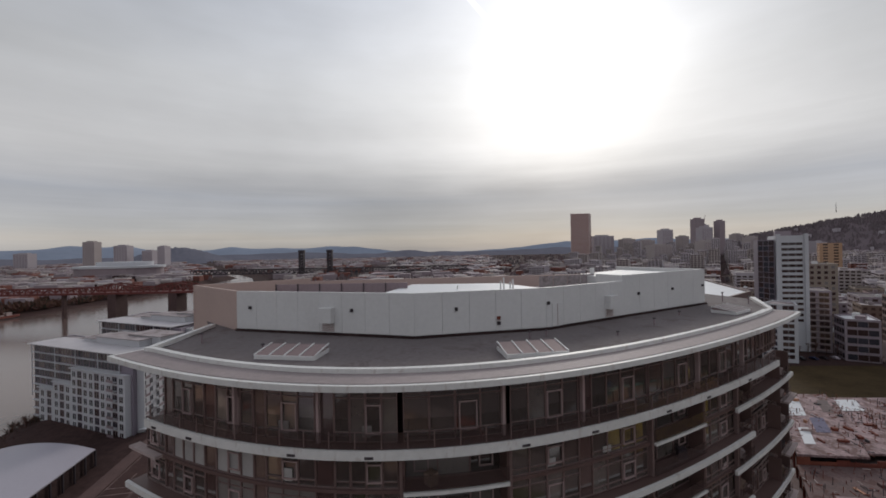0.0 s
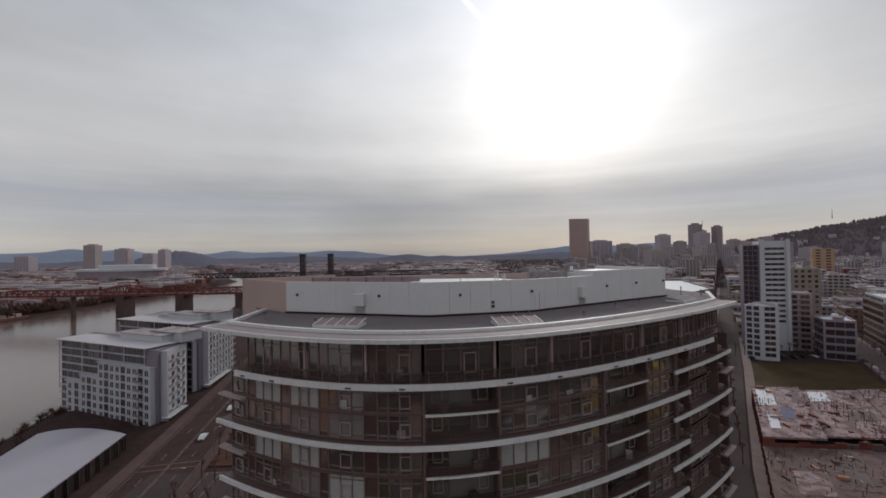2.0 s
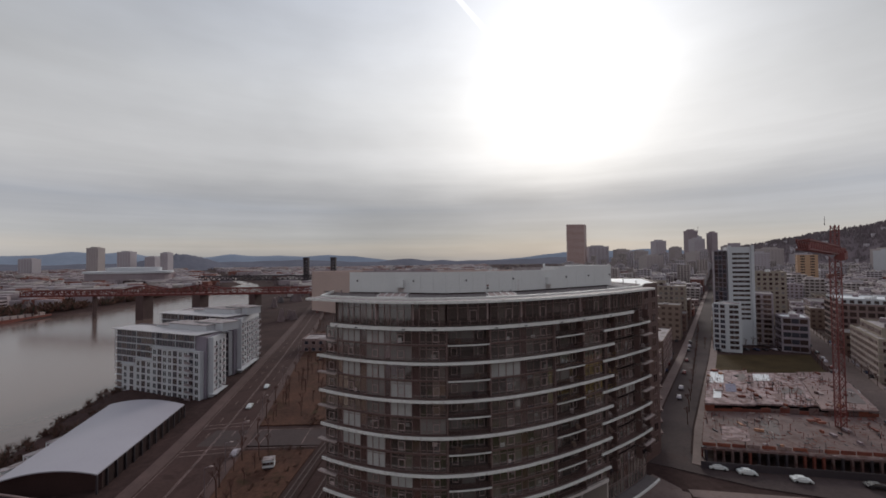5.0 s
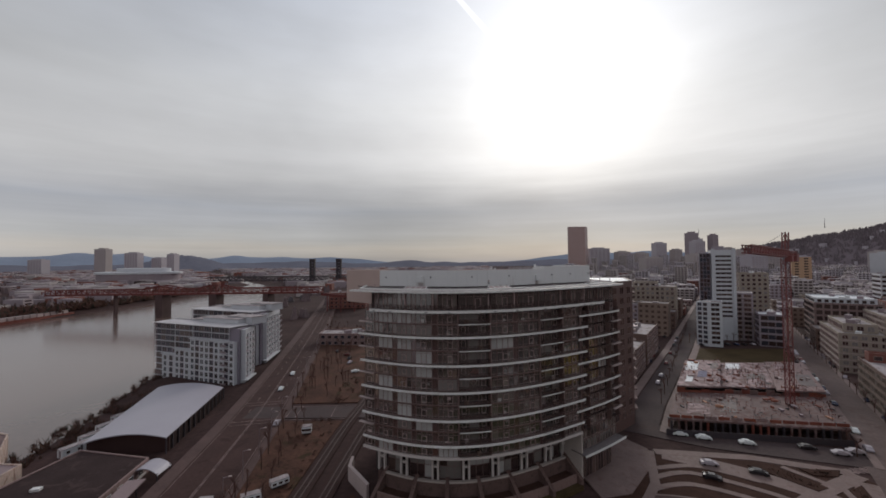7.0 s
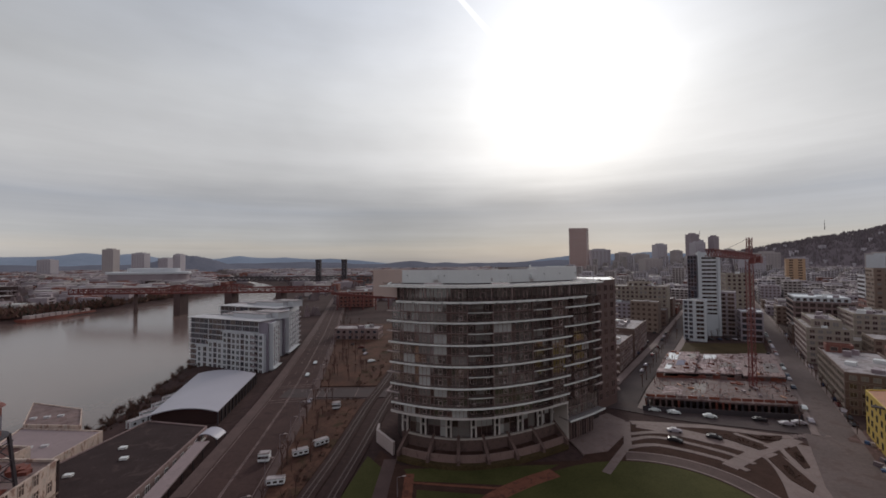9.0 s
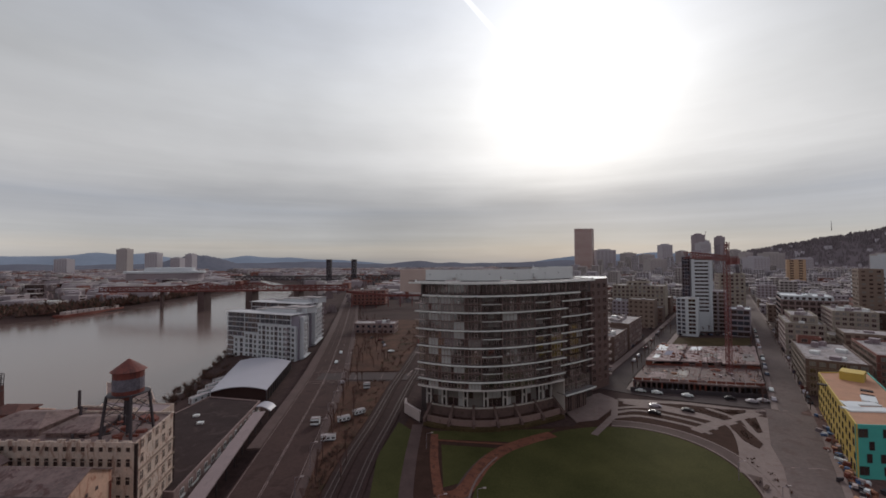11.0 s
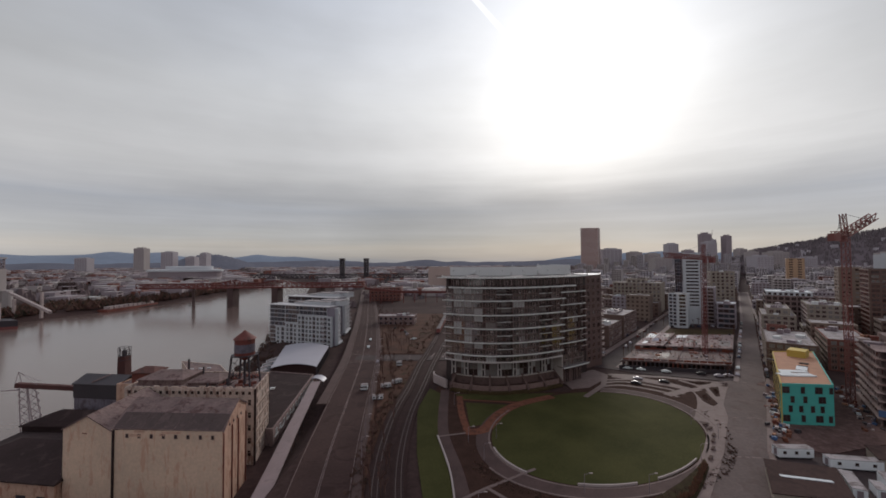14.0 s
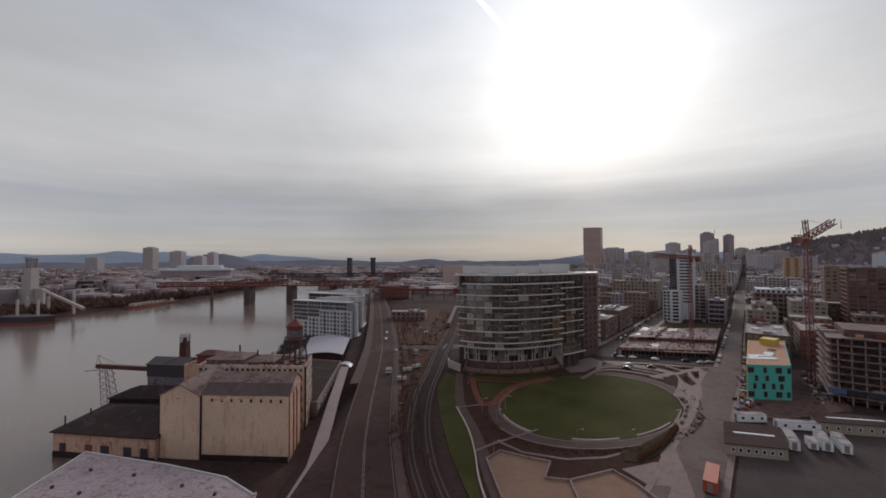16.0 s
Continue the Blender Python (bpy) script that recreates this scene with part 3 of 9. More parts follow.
STREET = [(-40, -180), (20.5, -109), (45.5, -77), (54, -64), (89, -20), (96, -11), (153, 65), (221, 155), (420, 430)]
CROSS = [(-75, 34), (-20, 33), (44, 20), (62, 8.5), (90, -2), (103, -8), (150, -26), (300, -80)]
CROSS2 = [(48, 17), (61.5, 36), (92.5, 76), (120.5, 112), (168, 175), (265, 305), (385, 465)]


M["street_grey"] = mat("street_grey", (0.100, 0.092, 0.083), rough=0.85, var=0.3, coarse=0.08, fine=1.2, spec=0.2, grime=((0.080, 0.066, 0.058), 0.16, 0.45))


def build_roads():
    b = strip_into(Build(), ROAD_LINE, -7.0, 7.5, -0.3, 0.02)
    setting("road", b.mesh("road", M["asphalt_worn"]), "wide worn asphalt parkway with lane lines", "road")
    b = Build()
    for k, o in enumerate((-6.6, -3.4, -0.2, 0.2, 3.6, 7.0)):
        if o in (-3.4, 3.6):
            line = offset_line(ROAD_LINE, o)
            for j in range(len(line) - 1):
                p, q = Vector(line[j]), Vector(line[j + 1])
                ln = (q - p).length
                for s in range(int(ln / 9)):
                    u, w = p.lerp(q, s * 9 / ln), p.lerp(q, (s * 9 + 3) / ln)
                    strip_into(b, [tuple(u), tuple(w)], -0.1, 0.1, 0.02, 0.035)
        else:
            strip_into(b, ROAD_LINE, o - 0.08, o + 0.08, 0.02, 0.035)
    setting("road_markings", b.mesh("markings", M["white_line"]), "worn white lane lines on the parkway", "road marking")
    b = strip_into(Build(), ROAD_LINE, 7.5, 9.6, -0.3, 0.16)
    setting("pavement", b.mesh("pavement", M["paving_dark"]), "narrow kerbed pavement beside the parkway", "pavement")
    b = strip_into(Build(), ROAD_LINE[24:], -10.5, -7.0, -0.3, 0.16)
    setting("pavement_river_side", b.mesh("pavement", M["paving_dark"]), "kerbed pavement on the river side", "pavement")
    b = strip_into(strip_into(Build(), STREET[:6], -7.4, 4.6, -0.3, 0.06), STREET[5:], -4.2, 4.6, -0.3, 0.045)
    setting("street", b.mesh("street", M["street_grey"]), "grey asphalt street beside the park", "road")
    b = strip_into(strip_into(Build(), CROSS, -5.0, 5.0, -0.3, 0.026), CROSS2, -4.5, 4.5, -0.3, 0.024)
    setting("cross_street", b.mesh("street", M["asphalt"]), "dark asphalt cross street beside the building site", "road")
    b = Build()
    for o in (-8.1, 5.3):
        strip_into(b, STREET[:5], o - 0.7, o + 0.7, -0.3, 0.16)
    for o in (-4.9, 5.3):
        strip_into(b, STREET[5:], o - 0.9, o + 0.9, -0.3, 0.16)
    strip_into(b, CROSS2, 5, 8, -0.3, 0.16)
    strip_into(b, CROSS2[1:], -8, -5, -0.3, 0.16)
    setting("pavement_street", b.mesh("pavement", M["paving"]), "concrete pavement along the streets", "pavement")
    # zebra crossings at the level crossing and the street corner
    b = Build()
    for y in (24.5, 27.0, 41.0, 43.5):
        b.rbox((-71.5 - (y - 34) * 0.19, y, 0.04), (14.0, 0.22, 0.02), 0.17)
    for x in (-61.5, -58.5, -47.0):
        b.rbox((x, 34, 0.04), (0.22, 9.5, 0.02), 0.05)
    for k in range(9):
        b.rbox((84 + k * 1.3, -8.5 + k * 0.1, 0.04), (0.6, 3.4, 0.02), 0.9)
    for k in range(6):
        b.rbox((-35 + k * 1.5, 39 - k * 0.1, 0.04), (0.8, 9.0, 0.02), -0.2)
    for y in (27.5, 39):
        b.rbox((-52, y, 0.04), (26, 0.25, 0.02), 0.02)
    for y in (-45, -70):
        b.rbox((STREET[3][0] + (y + 64) * 0.78, y, 0.045), (8.0, 0.5, 0.06), -0.1)
    setting("crossing_markings", b.mesh("markings", M["white_line"]), "worn white crossing stripes", "road marking")
    # railway
    b = Build()
    for line in (TRACK_A, TRACK_B):
        strip_into(b, line, -1.9, 1.9, -0.3, 0.10)
    setting("track_bed", b.mesh("ballast", M["ballast"]), "dark gravel bed of two railway tracks", "railway")
    for line in (TRACK_A, TRACK_B):
        root = thing("railway_track", (line[20][0], line[20][1], 0.1), "railway track with two worn steel rails", "railway track", "railway tracks")
        o = WORLD[root]
        loc = [(p[0] - o.x, p[1] - o.y) for p in line]
        for s in (-0.62, 0.62):
            part("rail", strip_into(Build(), loc, s - 0.09, s + 0.09, 0.02, 0.17).mesh("rail", M["rail_steel"]), root)
        sl = Build()
        for j in range(6, len(loc) - 10):
            p, q = Vector(loc[j]), Vector(loc[j + 1])
            d = q - p
            for s in range(int(d.length / 0.9)):
                c = p + d * (s * 0.9 / d.length)
                sl.rbox((c.x, c.y, 0.0), (2.4, 0.28, 0.10), math.atan2(d.y, d.x) - math.pi / 2)
        part("sleeper", sl.mesh("sleepers", M["sleeper"]), root)["kind"] = "stuff"


build_roads()


# ---- the park ----
def ellipse(cx, cy, a, b, turn, n=96, s=1.0, a0=0.0, a1=2 * math.pi):
    co, si = math.cos(turn), math.sin(turn)
    out = []
    for k in range(n + (0 if a1 - a0 > 6.28 else 1)):
        t = a0 + (a1 - a0) * k / n
        x, y = a * s * math.cos(t), b * s * math.sin(t)
        out.append((cx + x * co - y * si, cy + x * si + y * co))
    return out


LAWN = (18.5, -52.0, 37.0, 26.5, radians(41))


def ring_band(b, e, s0, s1, z0, z1, n=96, a0=0.0, a1=2 * math.pi, mi=0):
    p, q = ellipse(*e, n, s0, a0, a1), ellipse(*e, n, s1, a0, a1)
    m = len(p)
    for k in range(m if a1 - a0 > 6.28 else m - 1):
        j = (k + 1) % m
        b.prism([p[k], q[k], q[j], p[j]], z0, z1, mi)
    return b


PLAZA_BEDS = [[(68.9, -16.2), (72.2, -15.1), (68.1, -5.3), (62.4, -5.1)], [(74.0, -10.2), (78.8, -11.0), (82.0, -8.3), (73.1, -7.3)], [(72.0, -25.6), (73.9, -25.1), (80.4, -14.4), (75.5, -16.4)], [(64.4, -30.2), (64.7, -35.2), (67.9, -32.6), (72.0, -18.7), (67.4, -20.6)]]


def build_park():
    b = Build().prism([(-31, -13), (-36, -40), (-34.5, -68), (-31, -93), (-22, -130), (8, -127), (24, -106), (41, -82), (60, -56), (86, -20), (84, -12), (66, -3), (45, 3), (38, 2), (20, -20), (-25, -21)], -0.2, 0.04)
    setting("park_ground", b.mesh("park_ground", M["mulch"]), "dark mulch beds of the park", "ground")
    setting("lawn", Build().prism(ellipse(*LAWN), -0.2, 0.10).mesh("lawn", M["grass"]), "large oval lawn of short winter grass", "lawn")
    b = Build().prism([(-37.2, -38), (-35, -67.5), (-31.3, -93), (-24, -125), (-20.6, -125), (-25, -109), (-25.4, -89), (-26, -78), (-29.3, -58.5), (-29.5, -22), (-34, -16)], -0.2, 0.07)
    setting("grass_strip", b.mesh("grass_strip", M["grass"]), "green grass strip beside the railway", "lawn")
    b = Build().prism([(-20.5, -31.5), (-20.0, -52.0), (-15.5, -50), (-9, -38.5), (-4, -34)], -0.2, 0.09)
    b.prism([(-22, -28), (-24, -22.8), (14, -21.8), (2, -30.5)], -0.2, 0.08)
    setting("grass_triangle", b.mesh("grass_triangle", M["grass"]), "small triangular lawn framed by earth paths", "lawn")
    # ring walk round the lawn
    b = ring_band(Build(), LAWN, 1.03, 1.14, -0.2, 0.12, a0=radians(105), a1=radians(395))
    setting("ring_walk", b.mesh("walk", M["paving_dark"]), "smooth grey path round the oval lawn", "path")
    b = Build()
    ring_band(b, LAWN, 1.14, 1.155, -0.2, 0.20, a0=radians(170), a1=radians(395))
    ring_band(b, LAWN, 1.015, 1.03, -0.2, 0.16, a0=radians(105), a1=radians(395))
    setting("walk_edging", b.mesh("edging", M["paving"]), "low concrete edging of the path", "kerb")
    # bare orange earth paths
    pts = smooth_line([(-22.5, -25), (-22.3, -40), (-21.0, -54.5)], 5)
    b = strip_into(Build(), pts, -1.1, 1.1, -0.2, 0.125)
    pts = smooth_line([(-21.5, -55.5), (-16.0, -54.0), (-10.0, -42.5), (-4, -35), (4, -29.5), (12, -25.5)], 6)
    b = strip_into(b, pts, -1.9, 1.9, -0.2, 0.13)
    b = strip_into(b, [(-22.5, -28.6), (2, -32.2)], -0.35, 0.35, -0.2, 0.135)
    setting("earth_paths", b.mesh("earth_paths", M["dirt_orange"]), "unfinished paths of bare orange earth", "path")
    # dark curved walk with a pale retaining wall
    line = smooth_line([(-28, -18), (-28.5, -40), (-28.0, -58), (-25, -75), (-23.4, -88), (-22.3, -102), (-19, -128)], 5)
    setting("curved_walk", strip_into(Build(), line, -1.7, 1.5, -0.2, 0.11).mesh("walk", M["paving_dark"]), "dark curved park walk", "path")
    line = smooth_line([(-29.7, -58.6), (-26.4, -76), (-25.2, -90), (-24.8, -105), (-22, -126)], 6)
    setting("retaining_wall", strip_into(Build(), line, -0.2, 0.2, -0.2, 0.55).mesh("retaining_wall", M["concrete_pale"]), "low pale concrete retaining wall", "wall")
    b = strip_into(Build(), [(-29.7, -58.6), (-21.5, -56.2)], -0.35, 0.35, -0.2, 0.13)
    b = strip_into(b, [(-25.2, -89.5), (-18.6, -84.5), (-5.5, -76)], -0.4, 0.4, -0.2, 0.17)
    b = strip_into(b, [(-18.0, -84), (-12.5, -90), (-2, -93.5), (8, -92.5), (20, -87)], -0.45, 0.45, -0.2, 0.14)
    setting("narrow_walks", b.mesh("walk", M["paving"]), "narrow pale concrete walks", "path")
    # play ground of sand behind low walls
    b = Build().prism([(-22.2, -94.2), (-18.4, -90.2), (-12, -93.5), (-6.8, -95.5), (-9.6, -102.6), (-4.4, -103.6), (-5, -125), (-19, -125)], -0.2, 0.12)
    b.prism([(-4.0, -103.6), (7.2, -99.4), (10.0, -104.7), (12, -112), (0, -122), (-4.6, -118)], -0.2, 0.125)
    setting("sand_court", b.mesh("sand", M["sand"]), "play area of pale brown sand", "ground")
    b = strip_into(Build(), [(-19, -125), (-22.4, -94.2), (-18.4, -89.9), (-12, -93.3), (-6.6, -95.4), (-9.6, -102.6), (-4.2, -103.7), (7.3, -99.2), (10.3, -104.8), (12.4, -112)], -0.22, 0.22, -0.2, 0.7)
    b = strip_into(b, [(-4.2, -103.7), (-4.8, -118)], -0.22, 0.22, -0.2, 0.7)
    setting("court_wall", b.mesh("court_wall", M["concrete"]), "low concrete wall round the sand court", "wall")
    # pale paved plaza towards the street corner
    b = Build().prism([(10, -98), (13, -104.5), (21, -106), (25, -99), (20, -94.5)], -0.2, 0.10)
    b = strip_into(b, [(4, -128), (20, -108), (27.5, -87.5), (44, -68), (62, -44), (68.5, -32.5), (83, -14)], -3.2, 1.2, -0.2, 0.15)
    line = smooth_line([(45, 1), (56, -5.5), (67, -16), (69, -22), (63, -34), (53, -48)], 6)
    b = strip_into(b, line, -2.6, 2.6, -0.2, 0.13)
    b = strip_into(b, [(55, -24), (68, -17), (84, -10.5)], -1.7, 1.7, -0.2, 0.14)
    b = strip_into(b, [(70, -6), (75, -16), (70, -28)], -0.8, 0.8, -0.2, 0.145)
    b = strip_into(b, [(44, 2.5), (66, -1.5), (84, -9.5)], -1.4, 1.4, -0.2, 0.15)
    b = strip_into(b, [(24, -26), (36, -12), (43, 3)], -1.0, 1.0, -0.2, 0.15)
    for k, pts in enumerate(([(34, -14), (44, -12.5), (55, -20), (58, -26)], [(37, -9.5), (47, -8), (59, -17), (62, -23)], [(40, -5.5), (50, -5), (60, -12)])):
        b = strip_into(b, smooth_line(pts, 5), -0.8, 0.8, -0.2, 0.157 + 0.004 * k)
    setting("plaza_paving", b.mesh("plaza", M["paving"]), "pale paved terraces and walks of the plaza", "pavement")
    for pts in PLAZA_BEDS:
        setting("planting_bed", Build().prism(pts, -0.2, 0.26).mesh("bed", M["mulch"]), "raised dark planting bed on the plaza", "planting bed")
    b = Build()
    for r in ((0.99, 250, 275), (0.985, 285, 312), (1.0, 196, 226)):
        ring_band(b, LAWN, r[0], r[0] + 0.012, -0.2, 0.55, 24, radians(r[1] - 41), radians(r[2] - 41))
    setting("lawn_seat_walls", b.mesh("seat_wall", M["concrete_pale"]), "curved pale seat walls at the lawn's edge", "seat wall")
    # sloping bed of low green shrubs with a row of dry ornamental grasses along its edge
    bed = [(38.5, -71.0), (36.8, -75.4), (30.5, -83.0), (23.4, -90.4), (16.2, -94.8), (12.2, -94.6), (13.2, -90.2), (19.0, -86.6), (26.0, -81.8), (32.5, -76.6)]
    setting("planting_bed_slope", Build().prism(bed, -0.2, 0.24).mesh("bed", M["bed_green"]), "planted slope of dull green ground cover beside the path", "planting bed")
    rng = random.Random(4)
    b = Build()
    for k in range(230):
        t = k / 229
        x, y = float(np.interp(t, (0, 0.5, 1), (16.4, 26.6, 36.6))) + rng.uniform(-0.5, 0.3), float(np.interp(t, (0, 0.5, 1), (-93.4, -85.6, -74.6))) + rng.uniform(-0.5, 0.5)
        h = rng.uniform(0.7, 1.3) * (0.6 if 0.40 < t < 0.46 else 1.0)
        for _ in range(4):
            a = rng.uniform(0, 6.283)
            b.bar((x, y, 0.2), (x + 0.45 * math.cos(a), y + 0.45 * math.sin(a), 0.2 + h), 0.16, w2=0.05, n=4, mi=rng.choice((0, 0, 1)))
    tagged(new("ornamental_grasses", b.mesh("grasses", [M["dry_reed"], M["shrub"]])), "row of dry orange-brown ornamental grasses beside the path", "grasses", kind="stuff")




build_park()


# ---- the curved glass apartment tower ----
FX = np.array([-30, -25.7, -21.5, -19.3, -13.2, -6.7, -1.3, 3.9, 13, 20.8, 26.5, 32.5])
FY = np.array([-15.5, -18.7, -20.3, -21.3, -22.9, -23.45, -22.8, -20.9, -16.5, -12.3, -8.5, -3.9])
FRONT = np.polyfit(FX, FY, 5)
BANDS = [40.5, 35.45, 30.05, 24.9, 19.6, 14.8]
ROOF_Z = 44.5


def front(x, out=0.0):
    """A point of the curved front, out metres proud of it."""
    y, s = float(np.polyval(FRONT, x)), float(np.polyval(np.polyder(FRONT), x))
    n = Vector((s, -1.0)).normalized()
    return (x + n.x * out, y + n.y * out)


def front_turn(x):
    return math.atan(float(np.polyval(np.polyder(FRONT), x)))


def front_slab(b, x0, x1, out, back, z0, z1, mi=0, n=None):
    n = n or max(2, int((x1 - x0) / 1.6))
    xs = [x0 + (x1 - x0) * k / n for k in range(n + 1)]
    for k in range(n):
        b.prism([front(xs[k], out), front(xs[k + 1], out), front(xs[k + 1], -back), front(xs[k], -back)], z0, z1, mi)
    return b


# bays of the front: from x to x and what stands there
BAYS = [(-27.6, -25.4, "W1"), (-25.4, -24.5, "S"), (-24.5, -21.5, "W3"), (-21.5, -20.5, "S"), (-20.5, -17.6, "C3"), (-17.6, -16.7, "S"), (-16.7, -13.5, "W3"), (-13.5, -12.3, "S"),
        (-12.3, -8.5, "W4"), (-8.2, -2.0, "B"), (-1.7, 3.0, "W4"), (3.0, 4.0, "S"), (4.0, 8.8, "W4"), (9.0, 14.6, "B"), (14.8, 19.6, "W4")]
RIGHT_BAYS = [(19.8, 22.0, "B"), (22.0, 25.0, "W3"), (25.0, 26.0, "S"), (26.0, 28.8, "W3"), (28.8, 31.8, "B")]


def glazing_panel(root, x0, x1, z0, h, glass, frame="bronze", back=0.35, style=0):
    """One pane of the front, with its edge bars."""
    a, b = Vector(front(x0, -back)), Vector(front(x1, -back))
    m = (a + b) / 2
    d = b - a
    return part("window_pane", window_mesh(round(d.length, 1) + 0.02, round(h, 2), frame, glass, style, 0.055), root, (m.x, m.y, z0), math.atan2(d.y, d.x))


def band(root, x0, x1, z, h=0.5, out=0.75, label="white curved balcony band", n=36):
    """A white fascia with the darker balcony floor behind it."""
    part("slab_band", front_slab(Build(), x0, x1, out, -out + 0.22, z - h, z, 0, n).mesh("band", M["white_band"]), root, label=label)
    part("balcony_floor", front_slab(Build(), x0 + 0.05, x1 - 0.05, out - 0.22, 1.7, z - h + 0.05, z - 0.08, 0, n).mesh("floor", M["brown_metal"]), root, label="dark balcony floor")


def build_tower():
    rng = random.Random(11)
    root = thing("apartment_tower", (0, 0, 0), "curved brown glass apartment tower with white slab bands", "apartment building")
    # solid body behind the glass, coloured with the shade of unlit rooms
    xs = np.linspace(-27.4, 31.9, 28)
    pts = [front(x, -2.2) for x in xs] + [(36, 7), (32, 22), (-24, 20), (-27.5, -4)]
    low = [front(x, -6.6) for x in xs] + [(36, 7), (32, 22), (-24, 20), (-27.5, -2)]
    part("core", Build().prism(low, 0, BANDS[-1] - 2.9).prism(pts, BANDS[-1] - 2.8, ROOF_Z - 0.6).mesh("core", M["interior_shade"]), root, label="solid dark body with the shade of rooms put into its colour")
    # roof deck, parapet kerb and projecting roof edge
    xs = np.linspace(-29.0, 32.6, 40)
    deck = [front(x, -1.6) for x in xs] + [(37, 6), (33, 24), (-22, 24), (-34, 8), (-33, 0), (-29.3, -5)]
    part("roof_deck", Build().prism(deck, ROOF_Z - 0.55, ROOF_Z - 0.35).mesh("roof", M["roof_grey"]), root, label="grey flat roof")
    b = front_slab(Build(), -30.4, 33.0, 0.9, 2.3, ROOF_Z - 0.66, ROOF_Z - 0.30, 0, 44)
    part("roof_edge", b.mesh("roof_edge", M["white_band"]), root, label="white projecting roof edge")
    b = front_slab(Build(), -30.0, 32.7, 0.60, 1.2, ROOF_Z - 0.30, ROOF_Z - 0.26, 0, 44)
    part("gutter", b.mesh("gutter", M["gutter"]), root, label="brownish gutter strip")
    b = front_slab(Build(), -29.0, 32.0, -1.2, 1.6, ROOF_Z - 0.3, ROOF_Z + 0.02, 0, 44)
    b.prism([front(-29.4, -1.0), front(-29.0, -1.2), (-28.9, -5.2), (-29.3, -5.2)], ROOF_Z - 0.3, ROOF_Z + 0.02)
    b.prism([front(32.0, -1.6), front(32.0, -1.2), (37, 6), (36.5, 6.3)], ROOF_Z - 0.3, ROOF_Z + 0.02)
    part("parapet", b.mesh("parapet", M["white_band"]), root, label="white roof kerb")
    # slabs and bands
    LEFT = [-25.9, -28.4, -28.0, -27.7, -27.5, -27.3]
    RIGHT = [26.2, 20.9, 20.6, 20.3, 19.9, 19.5]
    storeys = []
    for k, z in enumerate(BANDS):
        band(root, LEFT[k], RIGHT[k], z, 0.52 if k == 0 else 0.40)
        if k == 0:
            for x in (-24.8, -21.5, -14.4, -10.0, -1.2, 3.4, 9.6, 14, 20):
                p = front(x, 0.76)
                block("scupper", "steel_dark", root, (p[0], p[1], z - 0.42), (0.5, 0.06, 0.14), front_turn(x))
    for k in range(len(BANDS) - 1):
        top, low_z = BANDS[k], BANDS[k + 1]
        under = top - (0.52 if k == 0 else 0.40)
        mid = (under + low_z) / 2
        storeys += [(mid + 0.10, under - mid - 0.10), (low_z, mid - 0.10 - low_z)]
        # slim slab edge between the storeys
        part("floor_edge", front_slab(Build(), -27.4, 19.6, -0.10, 1.6, mid - 0.10, mid + 0.10, 0, 36).mesh("edge", M["brown_metal"]), root, label="brown floor edge")
        for x0, x1, kind in BAYS:
            if kind == "B":
                part("balcony_slab", front_slab(Build(), x0, x1, 0.25, -0.05, mid - 0.09, mid + 0.09).mesh("slab", M["white_band"]), root, label="thin white balcony slab")
        part("balcony_slab", front_slab(Build(), -28.6, -25.4, 0.4, 0.3, mid - 0.09, mid + 0.09).mesh("slab", M["concrete_pale"]), root, label="short end balcony slab")
        # bands of the set-back bay, half a step lower, and short slabs beyond
        band(root, 18.9 - 0.25 * k, 32.0, mid + 0.1, 0.36, 0.35, "white balcony band of the set-back bay", 16)
        part("balcony_slab", front_slab(Build(), 29.4, 32.5, 0.55, 0.2, low_z - 0.25, low_z - 0.05, 0, 5).mesh("slab", M["concrete_pale"]), root)
    storeys += [(BANDS[-1] - 2.5, 2.1)]
    storeys_top = (BANDS[0], ROOF_Z - 0.66 - BANDS[0])
    for s, (z, h) in enumerate([storeys_top] + storeys):
        for c, (x0, x1, kind) in enumerate(BAYS + RIGHT_BAYS):
            if s == 0 and x0 < -25.4:
                continue
            back = 0.35 if x0 < 19.7 else 1.1
            if kind == "S":
                glazing_panel(root, x0, x1, z, h, "spandrel", back=back)
                continue
            if kind == "B" and s:
                n = 3
                for j in range(n):
                    u0, u1 = x0 + (x1 - x0) * j / n, x0 + (x1 - x0) * (j + 1) / n
                    glazing_panel(root, u0, u1, z, h, rng.choice(("tower_glass", "tower_glass", "tower_glass", "tower_glass_mid", "curtain_dim")), back=1.25, style=4)
                    if j != 1:
                        p = front((u0 + u1) / 2, -1.12)
                        part("sash", sash_mesh(0.9, round(h * 0.55, 1)), root, (p[0], p[1], z + h * 0.22), front_turn(u0), label="pale opening sash")
                part("balcony_rail", front_slab(Build(), x0, x1, 0.20, -0.16, z + 0.05, z + 0.95, 0).mesh("rail", M["rail_glass"]), root, label="glass balcony rail")
                for u in (x0, x1):
                    p = front(u, -0.55)
                    block("cheek", "brown_metal", root, (p[0], p[1], z), (0.16, 1.1, h), front_turn(u))
                if rng.random() < 0.6:
                    p = front(rng.uniform(x0 + 1, x1 - 1), -0.5)
                    block("balcony_chair", rng.choice(("concrete_pale", "tan", "steel_dark")), root, (p[0], p[1], z + 0.05), (0.6, 0.6, 0.7), rng.uniform(0, 3))
                continue
            n = int(kind[1]) if kind != "B" else 4
